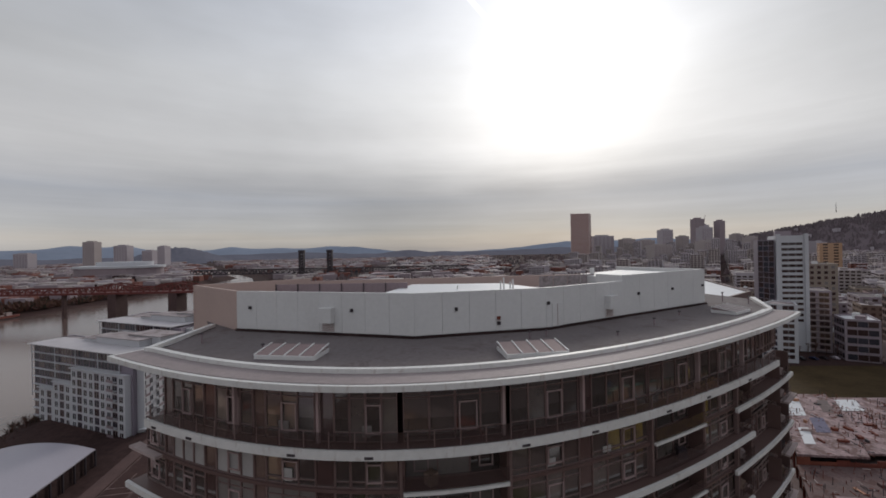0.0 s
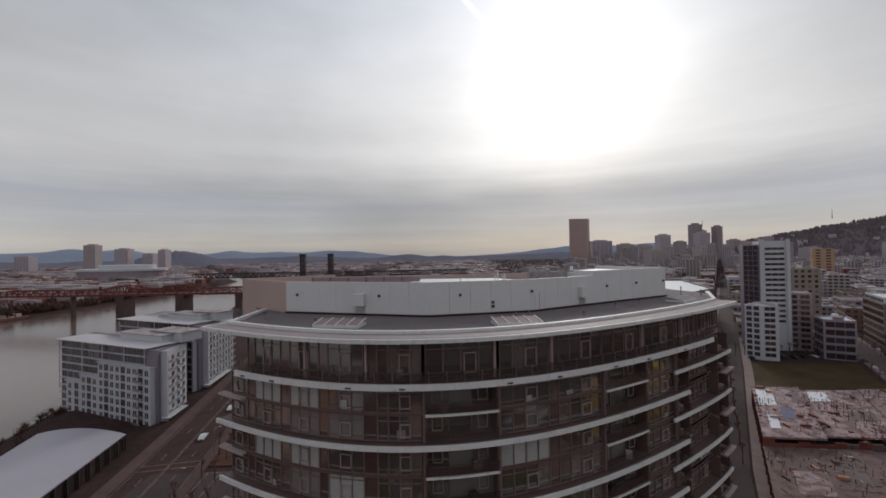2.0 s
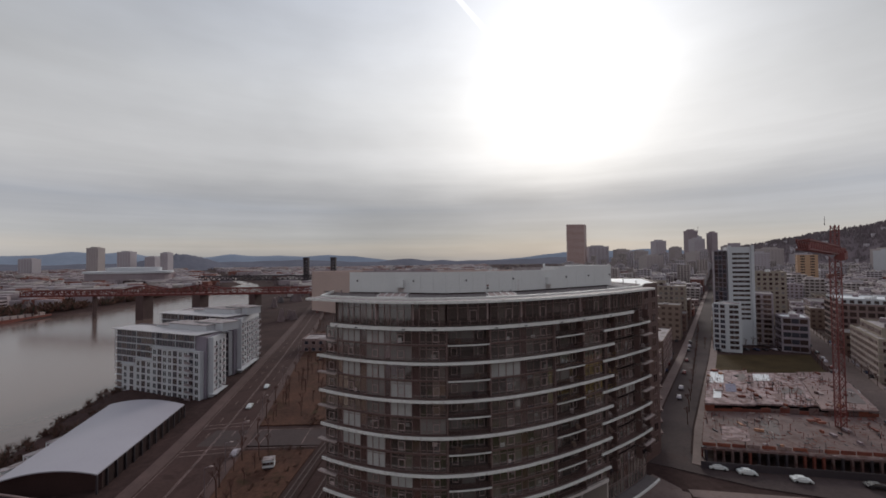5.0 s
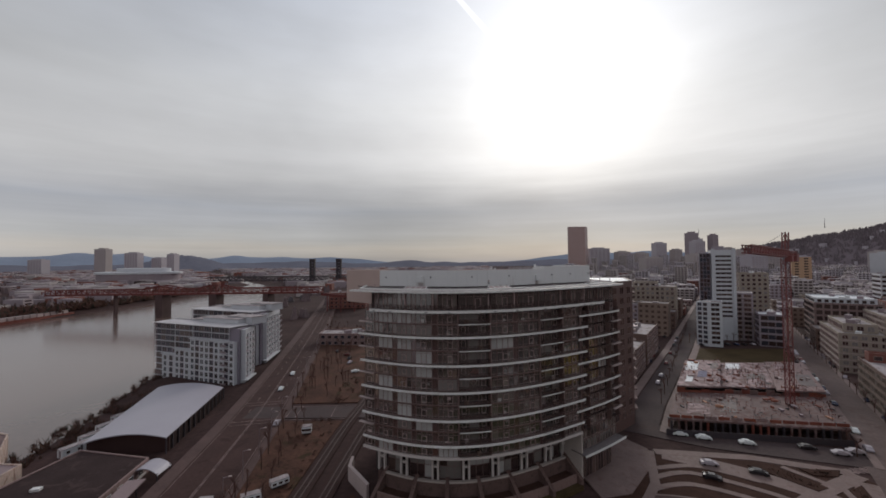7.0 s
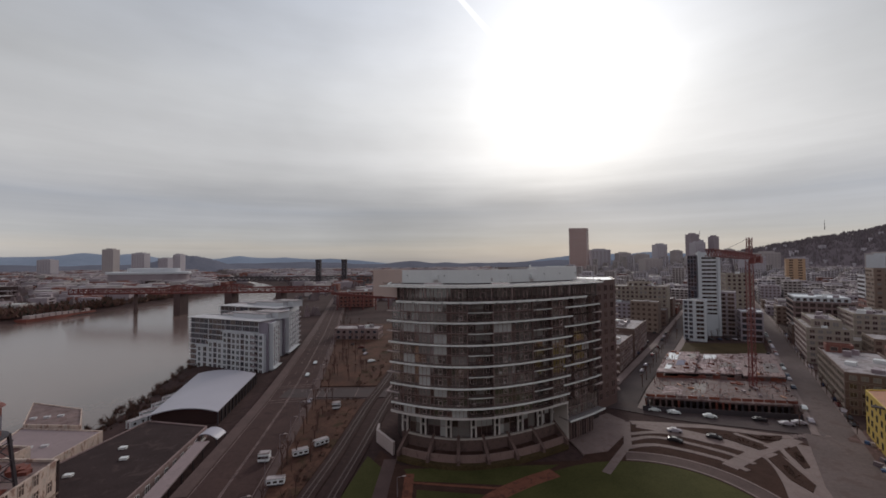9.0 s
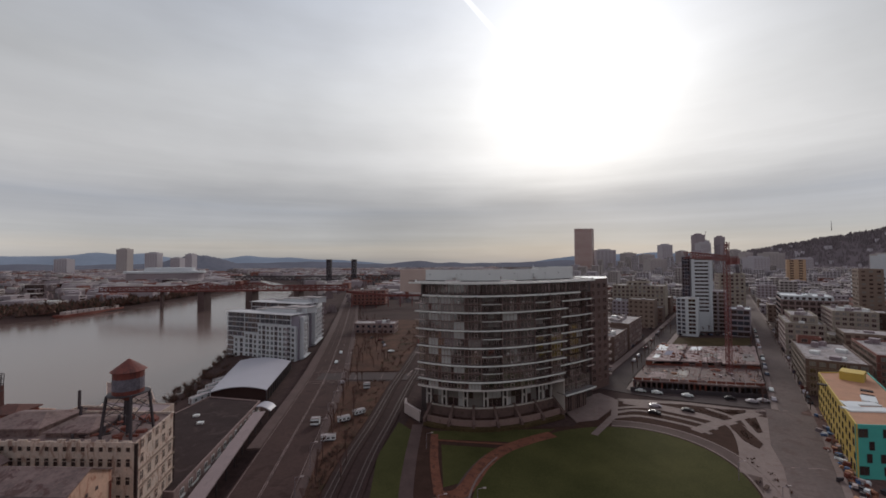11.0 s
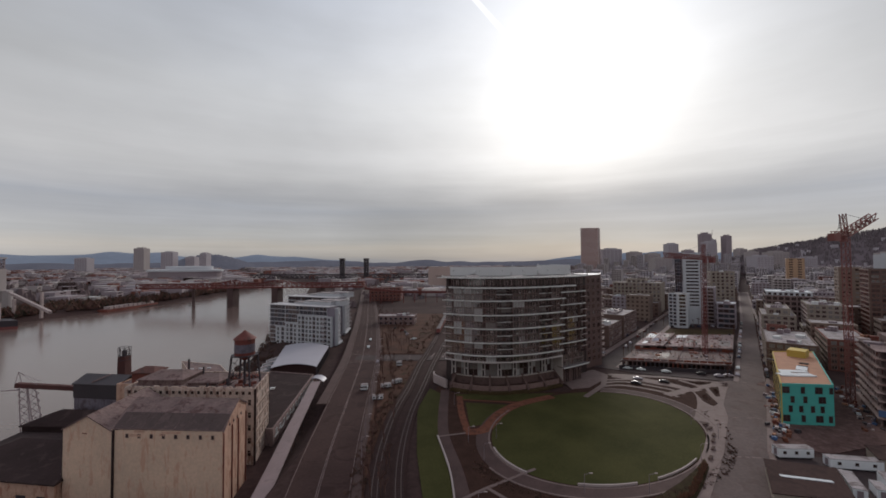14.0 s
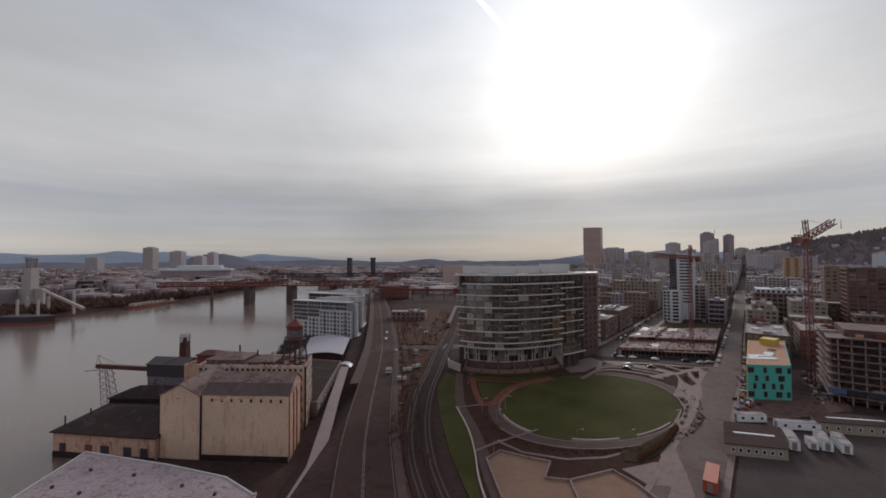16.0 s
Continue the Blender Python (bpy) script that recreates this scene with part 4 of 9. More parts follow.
            draw = (kind[0] == "C" and s in (1, 3, 7, 8)) or (c == 6 and s in (4, 5, 9)) or (c == 2 and s in (3, 6, 7, 11)) or (s and rng.random() < 0.08)
            half = kind[0] == "C" and s in (2, 4, 5, 9) or (s and rng.random() < 0.10)
            for j in range(n):
                u0, u1 = x0 + (x1 - x0) * j / n, x0 + (x1 - x0) * (j + 1) / n
                g = "curtain" if draw else ("curtain_dim" if half else rng.choice(("tower_glass", "tower_glass", "tower_glass", "tower_glass", "tower_glass_mid")))
                glazing_panel(root, u0, u1, z, h, g, back=back, style=6 if h > 2.0 and g != "curtain" else 4)
            if not draw or rng.random() < 0.4:
                j = n // 2
                u = x0 + (x1 - x0) * (j + 0.5) / n
                w = min(1.15, (x1 - x0) / n * 0.9)
                p = front(u, -back + 0.10)
                part("sash", sash_mesh(round(w, 1), round(h * 0.5, 1)), root, (p[0], p[1], z + h * 0.16), front_turn(u), label="pale opening sash")
            if not draw and not half and rng.random() < 0.35:
                u = rng.uniform(x0 + 0.6, x1 - 0.6)
                p = front(u, -back - 0.02 + 0.10)
                block("window_blind", rng.choice(("curtain_dim", "curtain", "curtain_dim", "concrete_pale")), root, (p[0], p[1], z + h * rng.choice((0.1, 0.45))), (rng.uniform(0.5, 0.8), 0.03, h * rng.uniform(0.15, 0.35)), front_turn(u))
        if s == 0:
            part("terrace_rail", front_slab(Build(), -25.6, 25.9, 0.6, -0.56, z, z + 0.95, 0, 30).mesh("rail", M["rail_glass"]), root, label="long glass rail of the top terrace")
            for j in range(36):
                x = -25.4 + j * 1.46
                p = front(x, 0.6)
                block("rail_post", "bronze", root, (p[0], p[1], z), (0.05, 0.05, 1.0), front_turn(x))
    # upright posts that run through each pair of storeys
    for x in (-8.35, -1.85, 8.9, 14.7, 19.5):
        for k in range(len(BANDS) - 1):
            p = front(x, -0.1)
            block("post", "bronze", root, (p[0], p[1], BANDS[k + 1]), (0.16, 0.3, BANDS[k] - 0.40 - BANDS[k + 1]), front_turn(x))
    for x in (-18.8, -13.2, -2.2, 3.2, 14.2, 20.8):
        p = front(x, -0.15)
        block("post", "frame_pale", root, (p[0], p[1], BANDS[0]), (0.16, 0.3, 3.3), front_turn(x))
    # two-storey frame at the foot, drawn in under the curve
    IN, zf = -5.2, 5.2
    zt = 11.2
    part("soffit", front_slab(Build(), -27.9, 19.6, -0.02, 6.0, BANDS[-1] - 2.85, BANDS[-1] - 2.5, 0, 30).mesh("edge", M["brown_metal"]), root, label="brown underside of the lowest storey")
    part("fascia_beam", front_slab(Build(), -27.8, 19.6, 0.08, 0.3, BANDS[-1] - 3.0, BANDS[-1] - 2.48, 0, 30).mesh("beam", M["base_pale"]), root, label="pale stone fascia above the base")
    part("base_beam", front_slab(Build(), -27.6, 19.6, IN + 0.55, -IN + 0.9, zt - 0.9, zt, 0, 30).mesh("beam", M["base_stone"]), root, label="beige stone beam")
    cols = (-27.0, -21.6, -13.9, -6.2, 1.0, 8.2, 14.6, 19.4)
    for k, x in enumerate(cols):
        p = front(x, IN + 0.1)
        for s in (-0.7, 0.7):
            q = front(x + s, IN + 0.2)
            block("base_column", "base_pale", root, (q[0], q[1], 5.0), (0.42, 0.5, zt - 5.9), front_turn(x), "pale stone column")
        block("column_tie", "base_pale", root, (p[0], p[1], 7.8), (1.4, 0.5, 0.4), front_turn(x))
        if k < len(cols) - 1:
            x1 = cols[k + 1]
            n = max(2, int((x1 - x - 2) / 1.5))
            for j in range(n):
                for r in range(2):
                    w = (x1 - x - 2.0) / n
                    glazing_panel(root, x + 1.0 + j * w, x + 1.0 + (j + 1) * w, zf + r * (zt - 0.9 - zf) / 2, (zt - 0.9 - zf) / 2, rng.choice(("glass_dark", "glass_mid", "glass_dark", "curtain_dim", "curtain")), back=-IN + 0.7)
    pts = [front(19.45, -0.2), front(19.75, -0.2), front(19.75, -7.0), front(19.45, -7.0)]
    part("base_end_wall", Build().prism(pts, 0, BANDS[-1] - 2.86).mesh("wall", M["base_stone"]), root, label="beige stone end wall of the base")
    for x0, x1, kind in RIGHT_BAYS:
        n = 1 if kind == "S" else 3
        for j in range(n):
            for r in range(2):
                u0, u1 = x0 + (x1 - x0) * j / n, x0 + (x1 - x0) * (j + 1) / n
                glazing_panel(root, u0, u1, 7.6 + r * 2.35, 2.3, "spandrel" if kind == "S" else rng.choice(("tower_glass", "tower_glass", "tower_glass_mid")), back=1.1, style=4)
        for j in range(n):
            u0, u1 = x0 + (x1 - x0) * j / n, x0 + (x1 - x0) * (j + 1) / n
            glazing_panel(root, u0, u1, 0.2, 6.7, rng.choice(("glass_dark", "glass_mid")), back=2.4, style=4)
    part("entrance_canopy", front_slab(Build(), 19.2, 32.4, 1.2, -0.95, 7.1, 7.5, 0, 12).add([], []).mesh("canopy", M["white_band"]), root, label="white curved entrance canopy")
    part("canopy_roof", front_slab(Build(), 19.3, 32.3, 0.95, 3.0, 7.15, 7.4, 0, 12).mesh("canopy", M["roof_grey"]), root, label="grey canopy roof")
    # rear wing seen past the end of the front
    wing = [(37.5, 12), (48.0, 20), (57.0, 44), (41, 47)]
    shell(root, wing, 0, 43.6, "brown_metal", "tarp_white", 0.25, 0.4, "wing_wall", "wing_roof")
    for k in range(13):
        z = 3.2 + k * 3.05
        for a, c, n in ((wing[0], wing[1], 3), (wing[1], wing[2], 6)):
            wall_windows(root, a, c, [z], n, 2.2, 2.1, "bronze", ("glass_dark", "glass_mid", "spandrel"), 1, 0.5, rng=rng)
        d = Vector(wing[2]) - Vector(wing[1])
        for f in (0.25, 0.7):
            p = Vector(wing[1]) + d * f + Vector((0.6, -0.2))
            block("balcony", "concrete", root, (p.x, p.y, z - 0.4), (3.6, 1.6, 0.3), math.atan2(d.y, d.x))
    return root


def sash_mesh(w, h):
    key = ("sash", w, h)
    if key not in WIN:
        b = Build()
        t = 0.065
        b.box(-w / 2, -w / 2 + t, -0.08, 0.02, 0, h).box(w / 2 - t, w / 2, -0.08, 0.02, 0, h)
        b.box(-w / 2 + t, w / 2 - t, -0.08, 0.02, 0, t).box(-w / 2 + t, w / 2 - t, -0.08, 0.02, h - t, h)
        WIN[key] = b.mesh("sash", M["frame_pale"])
    return WIN[key]


M["rail_glass"] = glassy("rail_glass", (0.060, 0.050, 0.046), rough=0.08, rand=0.2)
M["rail_glass"].node_tree.nodes["Principled BSDF"].inputs["Alpha"].default_value = 0.30
M["gutter"] = mat("gutter_strip", (0.225, 0.235, 0.225), rough=0.7, var=0.2)
M["base_pale"] = mat("pale_base_stone", (0.46, 0.43, 0.41), rough=0.7, var=0.10)
M["base_stone"] = mat("base_stone", (0.34, 0.335, 0.30), rough=0.8, var=0.12)
tower = build_tower()


def build_penthouse():
    """The white plant house on the tower's roof."""
    z0 = ROOF_Z - 0.36
    root = thing("roof_penthouse", (0, -6, z0), "white-clad plant house standing on the tower roof", "penthouse")
    A, B, C, D, E_ = (-25.7, -7.2), (-8.0, -12.6), (4.0, -10.2), (14.0, -4.6), (28.2, 3.2)
    top, top2 = 48.0, 48.6
    t = 0.3

    def wall(name, p, q, h, m, zb=z0, label=""):
        u = (Vector(q) - Vector(p)).normalized()
        n = Vector((-u.y, u.x)) * t
        o = WORLD[root]
        pts = [(p[0] - o.x, p[1] - o.y), (q[0] - o.x, q[1] - o.y), (q[0] + n.x - o.x, q[1] + n.y - o.y), (p[0] + n.x - o.x, p[1] + n.y - o.y)]
        part(name, Build().prism(pts, zb - o.z, h - o.z).mesh("wall", M[m]), root, label=label)

    # cladding panels with fine joints
    for (p, q, h, n) in ((A, B, top, 8), (B, C, top, 5), (C, D, top, 5), (D, E_, top2, 6)):
        for k in range(n):
            a, c = Vector(p).lerp(Vector(q), k / n), Vector(p).lerp(Vector(q), (k + 1) / n)
            g = (c - a).normalized() * 0.012
            wall("cladding_panel", tuple(a + g), tuple(c - g), h, "white_paint")
    wall("return_wall", D, (12.4, -1.6), top2, "white_paint")
    wall("side_wall", (-35.4, 1.8), A, top, "beige_panel", 40.0, label="beige side wall")
    wall("end_wall", E_, (22, 14), top2, "white_paint")
    wall("rear_wall", (22, 14), (-24, 10), top - 0.4, "beige_panel")
    wall("rear_wall", (-24, 10), (-35.4, 1.8), top, "beige_panel", 40.0)
    o = WORLD[root]
    q = [(-25 - o.x, -6.6 - o.y), (-8 - o.x, -12 - o.y), (4 - o.x, -9.6 - o.y), (14 - o.x, -4 - o.y), (27.5 - o.x, 3.4 - o.y), (22 - o.x, 13.6 - o.y), (-24 - o.x, 9.6 - o.y), (-34.8 - o.x, 1.9 - o.y)]
    part("inner_roof", Build().prism(q, 0.1, 1.8).mesh("roof", M["roof_pale"]), root, label="pale sunken roof")
    q2 = [(-12 - o.x, -9 - o.y), (6 - o.x, -7.0 - o.y), (2 - o.x, 2 - o.y), (-9 - o.x, 3 - o.y)]
    part("inner_deck", Build().prism(q2, 1.8, 3.3).mesh("roof", M["tarp_white"]), root, label="white roof membrane")
    q3 = [(14.2 - o.x, -4.0 - o.y), (27.6 - o.x, 3.3 - o.y), (22 - o.x, 13 - o.y), (12 - o.x, 4 - o.y)]
    part("upper_roof", Build().prism(q3, 1.8, 4.0).mesh("roof", M["white_paint"]), root)
    # screens of the plant yard
    for k in range(6):
        x = -23 + k * 2.5
        block("screen_panel", "steel_grey", root, (x, -1.2 - k * 0.15, z0 + 1.8), (2.42, 0.12, 2.15), -0.06)
        block("screen_post", "steel_dark", root, (x - 1.25, -1.25 - k * 0.15, z0 + 1.8), (0.10, 0.10, 2.2))
    for k in range(4):
        block("screen_panel", "roof_pale", root, (7.0 + k * 1.9, 0.2 + k * 0.6, z0 + 1.8), (1.85, 0.12, 2.4), 0.3)
    block("screen_panel", "white_paint", root, (13.5, 2.6, z0 + 1.8), (0.4, 0.4, 3.1))
    for x, y, h in ((0.6, -5.6, 3.4), (1.0, -5.2, 3.7), (1.6, -5.6, 3.3), (2.0, -5.0, 3.5), (-3.8, -4, 2.9)):
        block("vent_pipe", "white_paint", root, (x, y, z0 + 2.5), (0.14, 0.14, h - 1.7))
    # details of the front: hoods, louvres, ports, door
    def on_wall(p, q, f, out):
        u = (Vector(q) - Vector(p))
        n = Vector((u.y, -u.x)).normalized()
        w = Vector(p) + u * f + n * out
        return w, math.atan2(u.y, u.x)

    for p, q, f in ((A, B, 0.55), (C, D, 0.78)):
        w, r = on_wall(p, q, f, 0.35)
        block("vent_hood", "white_paint", root, (w.x, w.y, z0 + 1.15), (1.35, 0.7, 1.35), r)
        w, r = on_wall(p, q, f, 0.05)
        for s in range(5):
            block("louvre", "frame_pale", root, (w.x, w.y, z0 + 0.35 + s * 0.15), (1.2, 0.1, 0.05), r)
    for p, q, f, z in ((A, B, 0.09, 2.75), (A, B, 0.68, 2.75), (B, C, 0.30, 2.8), (C, D, 0.02, 2.9), (D, E_, 0.15, 2.8), (D, E_, 0.55, 2.9), (D, E_, 0.96, 2.9)):
        w, r = on_wall(p, q, f, 0.08)
        block("wall_lamp", "steel_dark", root, (w.x, w.y, z0 + z - 0.6), (0.24, 0.2, 0.28), r)
    w, r = on_wall(B, C, 0.62, 0.06)
    block("port", "rust_red", root, (w.x, w.y, z0 + 1.2), (0.32, 0.12, 0.30), r)
    block("port", "steel_dark", root, (w.x, w.y, z0 + 0.75), (0.32, 0.12, 0.30), r)
    w, r = on_wall(C, D, 0.12, 0.04)
    door = block("door", "white_paint", root, (w.x, w.y, z0 + 0.15), (1.3, 0.09, 2.2), r, "white double door")
    w2, r = on_wall(C, D, 0.12, 0.10)
    block("door_joint", "frame_pale", root, (w2.x, w2.y, z0 + 0.2), (0.04, 0.03, 2.1), r)
    for p, q in ((A, B), (B, C), (C, D), (D, E_)):
        a, r = on_wall(p, q, 0.5, 0.12)
        block("base_trim", "roof_dark", root, (a.x, a.y, z0), (math.dist(p, q), 0.25, 0.22), r)


build_penthouse()


def skylight(at, rz, size=(5.4, 2.2)):
    root = thing("skylight", at, "white-framed sloping glass skylight on the flat roof", "skylight", "roof skylights")
    w, d = size
    kerb = Build().box(-w / 2, w / 2, -d / 2, d / 2, 0, 0.30)
    part("kerb", kerb.mesh("kerb", M["white_paint"]), root, rz=rz)
    n = 4
    for k in range(n):
        x0, x1 = -w / 2 + w * k / n + 0.06, -w / 2 + w * (k + 1) / n - 0.06
        v = [(x0, -d / 2 + 0.06, 0.30), (x1, -d / 2 + 0.06, 0.30), (x1, d / 2 - 0.1, 0.62), (x0, d / 2 - 0.1, 0.62), (x0, d / 2 - 0.1, 0.30), (x1, d / 2 - 0.1, 0.30)]
        part("pane", mesh_of("pane", v, [(0, 1, 2, 3), (4, 5, 1, 0), (5, 4, 3, 2), (0, 3, 4), (1, 5, 2)], M["skylight_glass"]), root, rz=rz)
    for k in range(n + 1):
        x = -w / 2 + w * k / n
        b = Build().bar((x, -d / 2 + 0.04, 0.33), (x, d / 2 - 0.06, 0.66), 0.08)
        part("glazing_bar", b.mesh("bar", M["white_paint"]), root, rz=rz)
    return root


M["skylight_glass"] = mat("skylight_glass", (0.20, 0.19, 0.18), rough=0.65, var=0.1, bump=0, spec=0.15)
DECK = ROOF_Z - 0.35
skylight((-16.7, -17.2, DECK), -0.17, (4.6, 2.3))
skylight((0.7, -18.0, DECK), 0.12, (4.5, 2.4))
skylight((26.6, -3.2, DECK), 0.55, (3.6, 2.4))
for x, y, h in ((-19.8, -15.0, 0.35), (-19.2, -14.8, 0.25), (1.6, -13.6, 0.55), (3.2, -12.9, 0.5), (14.6, -9.2, 0.6), (33.2, 2.4, 0.9), (31.5, 4.6, 1.2), (9.2, -13.2, 0.3), (-26.0, -12.5, 0.8), (20.0, -4.5, 0.4)):
    root = thing("roof_vent", (x, y, DECK), "short metal vent pipe with a cap on the roof", "roof vent", "roof vents")
    b = Build().bar((0, 0, 0), (0, 0, h), 0.16, n=8)
    part("pipe", b.mesh("pipe", M["steel_grey"]), root)
    part("cap", Build().bar((0, 0, h), (0, 0, h + 0.10), 0.34, w2=0.2, n=8).mesh("cap", M["steel_dark"]), root)


def build_terraces():
    """Walled gardens that step out in front of the tower's foot."""
    root = thing("garden_terraces", (0, -8, 0), "stone-walled garden terraces at the tower's foot", "garden terrace")
    o = WORLD[root]

    def fs(b, *a):
        front_slab(b, *a)
        b.v = [(x - o.x, y - o.y, z) if z > -900 else (x, y, z) for x, y, z in b.v]
        return b

    part("terrace_deck", fs(Build(), -27.5, 20, -4.3, 7.0, 0, 5.2, 0, 24).mesh("deck", M["paving_dark"]), root, label="paved terrace")
    xs = list(np.linspace(-25.8, 19.0, 7))
    for k in range(6):
        x0, x1 = xs[k] + 0.45, xs[k + 1] - 0.45
        part("garden_bed", fs(Build(), x0, x1, -1.2, 4.1, 0, 2.5, 0, 4).mesh("bed", M["mulch"]), root, label="dark planted bed")
        part("upper_wall", fs(Build(), x0, x1, -3.9, 4.4, 0, 5.3, 0, 4).mesh("wall", M["terrace_shade"]), root)
        part("wall_cap", fs(Build(), x0, x1, -3.75, 4.5, 5.3, 5.6, 0, 4).mesh("cap", M["base_stone"]), root, label="pale stone coping")
        part("lower_wall", fs(Build(), x0 - 0.4, x1 + 0.4, -0.9, 1.3, 0, 2.9, 0, 4).mesh("wall", M["terrace_stone"]), root, label="low stone garden wall")
        part("footing", fs(Build(), x0 - 0.5, x1 + 0.5, 0.5, 0.9, 0, 1.1, 0, 4).mesh("wall", M["grass_dull"]), root, label="planted footing strip")
    for x in xs:
        p, q = Vector(front(x, -5.0)), Vector(front(x, 0.3))
        d = (q - p).normalized()
        n = Vector((-d.y, d.x)) * 0.4
        pts = [(p - n), (q - n), (q + n), (p + n)]
        pts = [(a.x - o.x, a.y - o.y) for a in pts]
        part("divider_wall", Build().prism(pts, 0, [6.0, 2.2, 2.2, 6.0]).mesh("wall", M["terrace_shade"]), root, label="sloping stone divider")
    # pale curved end wall towards the railway
    pts = [(-33.2, -3.5), (-33.0, -8.0), (-27.4, -16.0), (-27.0, -15.2), (-32.3, -7.5), (-32.5, -3.5)]
    part("end_wall", Build().prism([(x - o.x, y - o.y) for x, y in pts], 0, 3.3).mesh("wall", M["concrete_pale"]), root, label="pale concrete end wall")


M["terrace_stone"] = mat("terrace_stone", (0.15, 0.122, 0.105), rough=0.85, var=0.2, grime=((0.085, 0.066, 0.055), 1.2, 0.36, 0.5))
# darker copy of terrace_stone: shade of upper and divider walls put into colour
M["terrace_shade"] = mat("shaded_terrace_stone", (0.085, 0.066, 0.056), rough=0.9, var=0.3, grime=((0.045, 0.036, 0.028), 1.2, 0.4, 0.5))
build_terraces()
setting("forecourt", Build().prism([(22, -17), (29, -15.5), (38, -6), (43, 4), (40, 10), (30, 4), (21, -8)], -0.2, 0.16).mesh("forecourt", M["paving"]), "paved forecourt at the tower entrance", "pavement")


# ---- river side ----
def riverside_house(quad, z0, z1, label, seed):
    """Riverside apartment house: grey glassy body with slab lines, a white gridded front that steps up, balconied side."""
    rng = random.Random(seed)
    c = centre(quad)
    root = thing("riverside_house", (c[0], c[1], z0), label, "apartment building", "riverside apartment houses")
    o = WORLD[root]
    shell(root, quad, z0, z1 - 0.3, "cool_panel", "roof_pale", 0.3)
    a, b, c2 = Vector(quad[0]), Vector(quad[1]), Vector(quad[2])
    d, ln = (b - a).normalized(), (b - a).length
    n = Vector((d.y, -d.x))
    rz = math.atan2(d.y, d.x)
    step = (z1 - z0 - 1.0) / 9

    def strip(f0, f1, out0, out1, za, zb, m, name, lab=""):
        p, r = a + d * (f0 * ln), a + d * (f1 * ln)
        pts = [p + n * out0, p + n * out1, r + n * out1, r + n * out0]
        return part(name, Build().prism([(v.x - o.x, v.y - o.y) for v in pts], za - o.z, zb - o.z).mesh(name, M[m]), root, label=lab)

    # roof plates and plant houses
    strip(-0.02, 0.93, -9.0, 1.4, z1 - 0.02, z1 + 0.28, "roof_plate", "roof_plate", "pale overhanging roof plate")
    for f, w, back, h in ((0.42, 0.42, 11, 2.8), (0.62, 0.3, 15, 3.4), (0.25, 0.2, 12, 1.6)):
        p = a + d * (f * ln + w * ln / 2) - n * back
        block("plant_house", "white_panel", root, (p.x, p.y, z1 - 0.4), (w * ln, 8, h), rz)
        block("plant_roof", "roof_pale", root, (p.x, p.y, z1 - 0.4 + h), (w * ln + 0.8, 8.8, 0.2), rz)
    # glazed storeys with slab lines and posts
    for k in range(9):
        z = z0 + 1.0 + step * k
        f1 = 0.90 if k > 6 else 0.47 if k > 4 else 0.28 if k > 3 else 0.12
        strip(0.0, f1, 0.0, 0.75, z - 0.14, z + 0.10, "white_panel", "slab_edge")
        m = max(1, int(f1 * ln / 3.2))
        wall_windows(root, a, a + d * (f1 * ln), [z + 0.2], m, 3.0, step * 0.84, "steel_grey", ("glass_blue", "glass_dark", "glass_mid"), 1, 0.2, rng=rng)
    for f in (0.0, 0.26, 0.48, 0.70, 0.90):
        p = a + d * (f * ln) + n * 0.65
        block("post", "white_panel", root, (p.x, p.y, z0 + 8), (0.22, 0.22, z1 - z0 - 8), rz)
    # white stepped grid
    for f0, f1, h in ((0.12, 0.28, 4), (0.28, 0.47, 5), (0.47, 0.98, 7)):
        H = 0.9 + h * step * 0.985
        strip(f0, f1, 0.02, 1.7, z0, z0 + H, "white_panel", "front_grid", "white gridded front bay")
        p, r = a + d * (f0 * ln) + n * 1.7, a + d * (f1 * ln) + n * 1.7
        m = max(2, int((f1 - f0) * ln / 3.0))
        zr = [z0 + 0.9 + step * 0.985 * k for k in range(h)]
        wall_windows(root, p, r, zr, m, 1.95, step * 0.72, "white_panel", ("glass_blue", "glass_dark", "glass_dark"), 1, 0.25, rng=rng, keep=lambda i, c: c % 3 != 1)
        wall_windows(root, p, r, zr, m, 2.3, step * 0.80, "steel_grey", ("glass_dark", "glass_blue"), 1, 0.25, name="balcony_window", rng=rng, keep=lambda i, c: c % 3 == 1)
        strip(f0 - 0.01, f1, 1.0, 2.1, z0 + H, z0 + H + 0.25, "white_panel", "grid_cornice")
    # rounded balconies at the corner
    for k in range(7):
        z = z0 + 1.2 + step * k
        p = a + d * (0.88 * ln) + n * 2.2
        block("balcony", "white_panel", root, (p.x, p.y, z), (3.4, 1.3, 0.16), rz)
        block("balcony_rail", "steel_grey", root, (p.x + n.x * 0.62, p.y + n.y * 0.62, z + 0.16), (3.4, 0.06, 0.85), rz)
    # street side: white fins, windows and balconies
    e = (c2 - b).normalized()
    en = Vector((e.y, -e.x))
    sl = (c2 - b).length
    rs = math.atan2(e.y, e.x)
    part("street_front", Build().prism([(v.x - o.x, v.y - o.y) for v in (b + e * sl * 0.12, b + e * sl * 0.12 + en * 0.8, c2 + en * 0.8, c2)], 0, z1 - 1.2 - o.z).mesh("front", M["white_panel"]), root, label="white street front")
    m = max(3, int(sl / 3.4))
    wall_windows(root, b + e * sl * 0.12 + en * 0.8, c2 + en * 0.8, [z0 + 1.4 + step * k for k in range(8)], m, 1.7, step * 0.62, "white_panel", ("glass_blue", "glass_dark"), 1, 0.3, rng=rng)
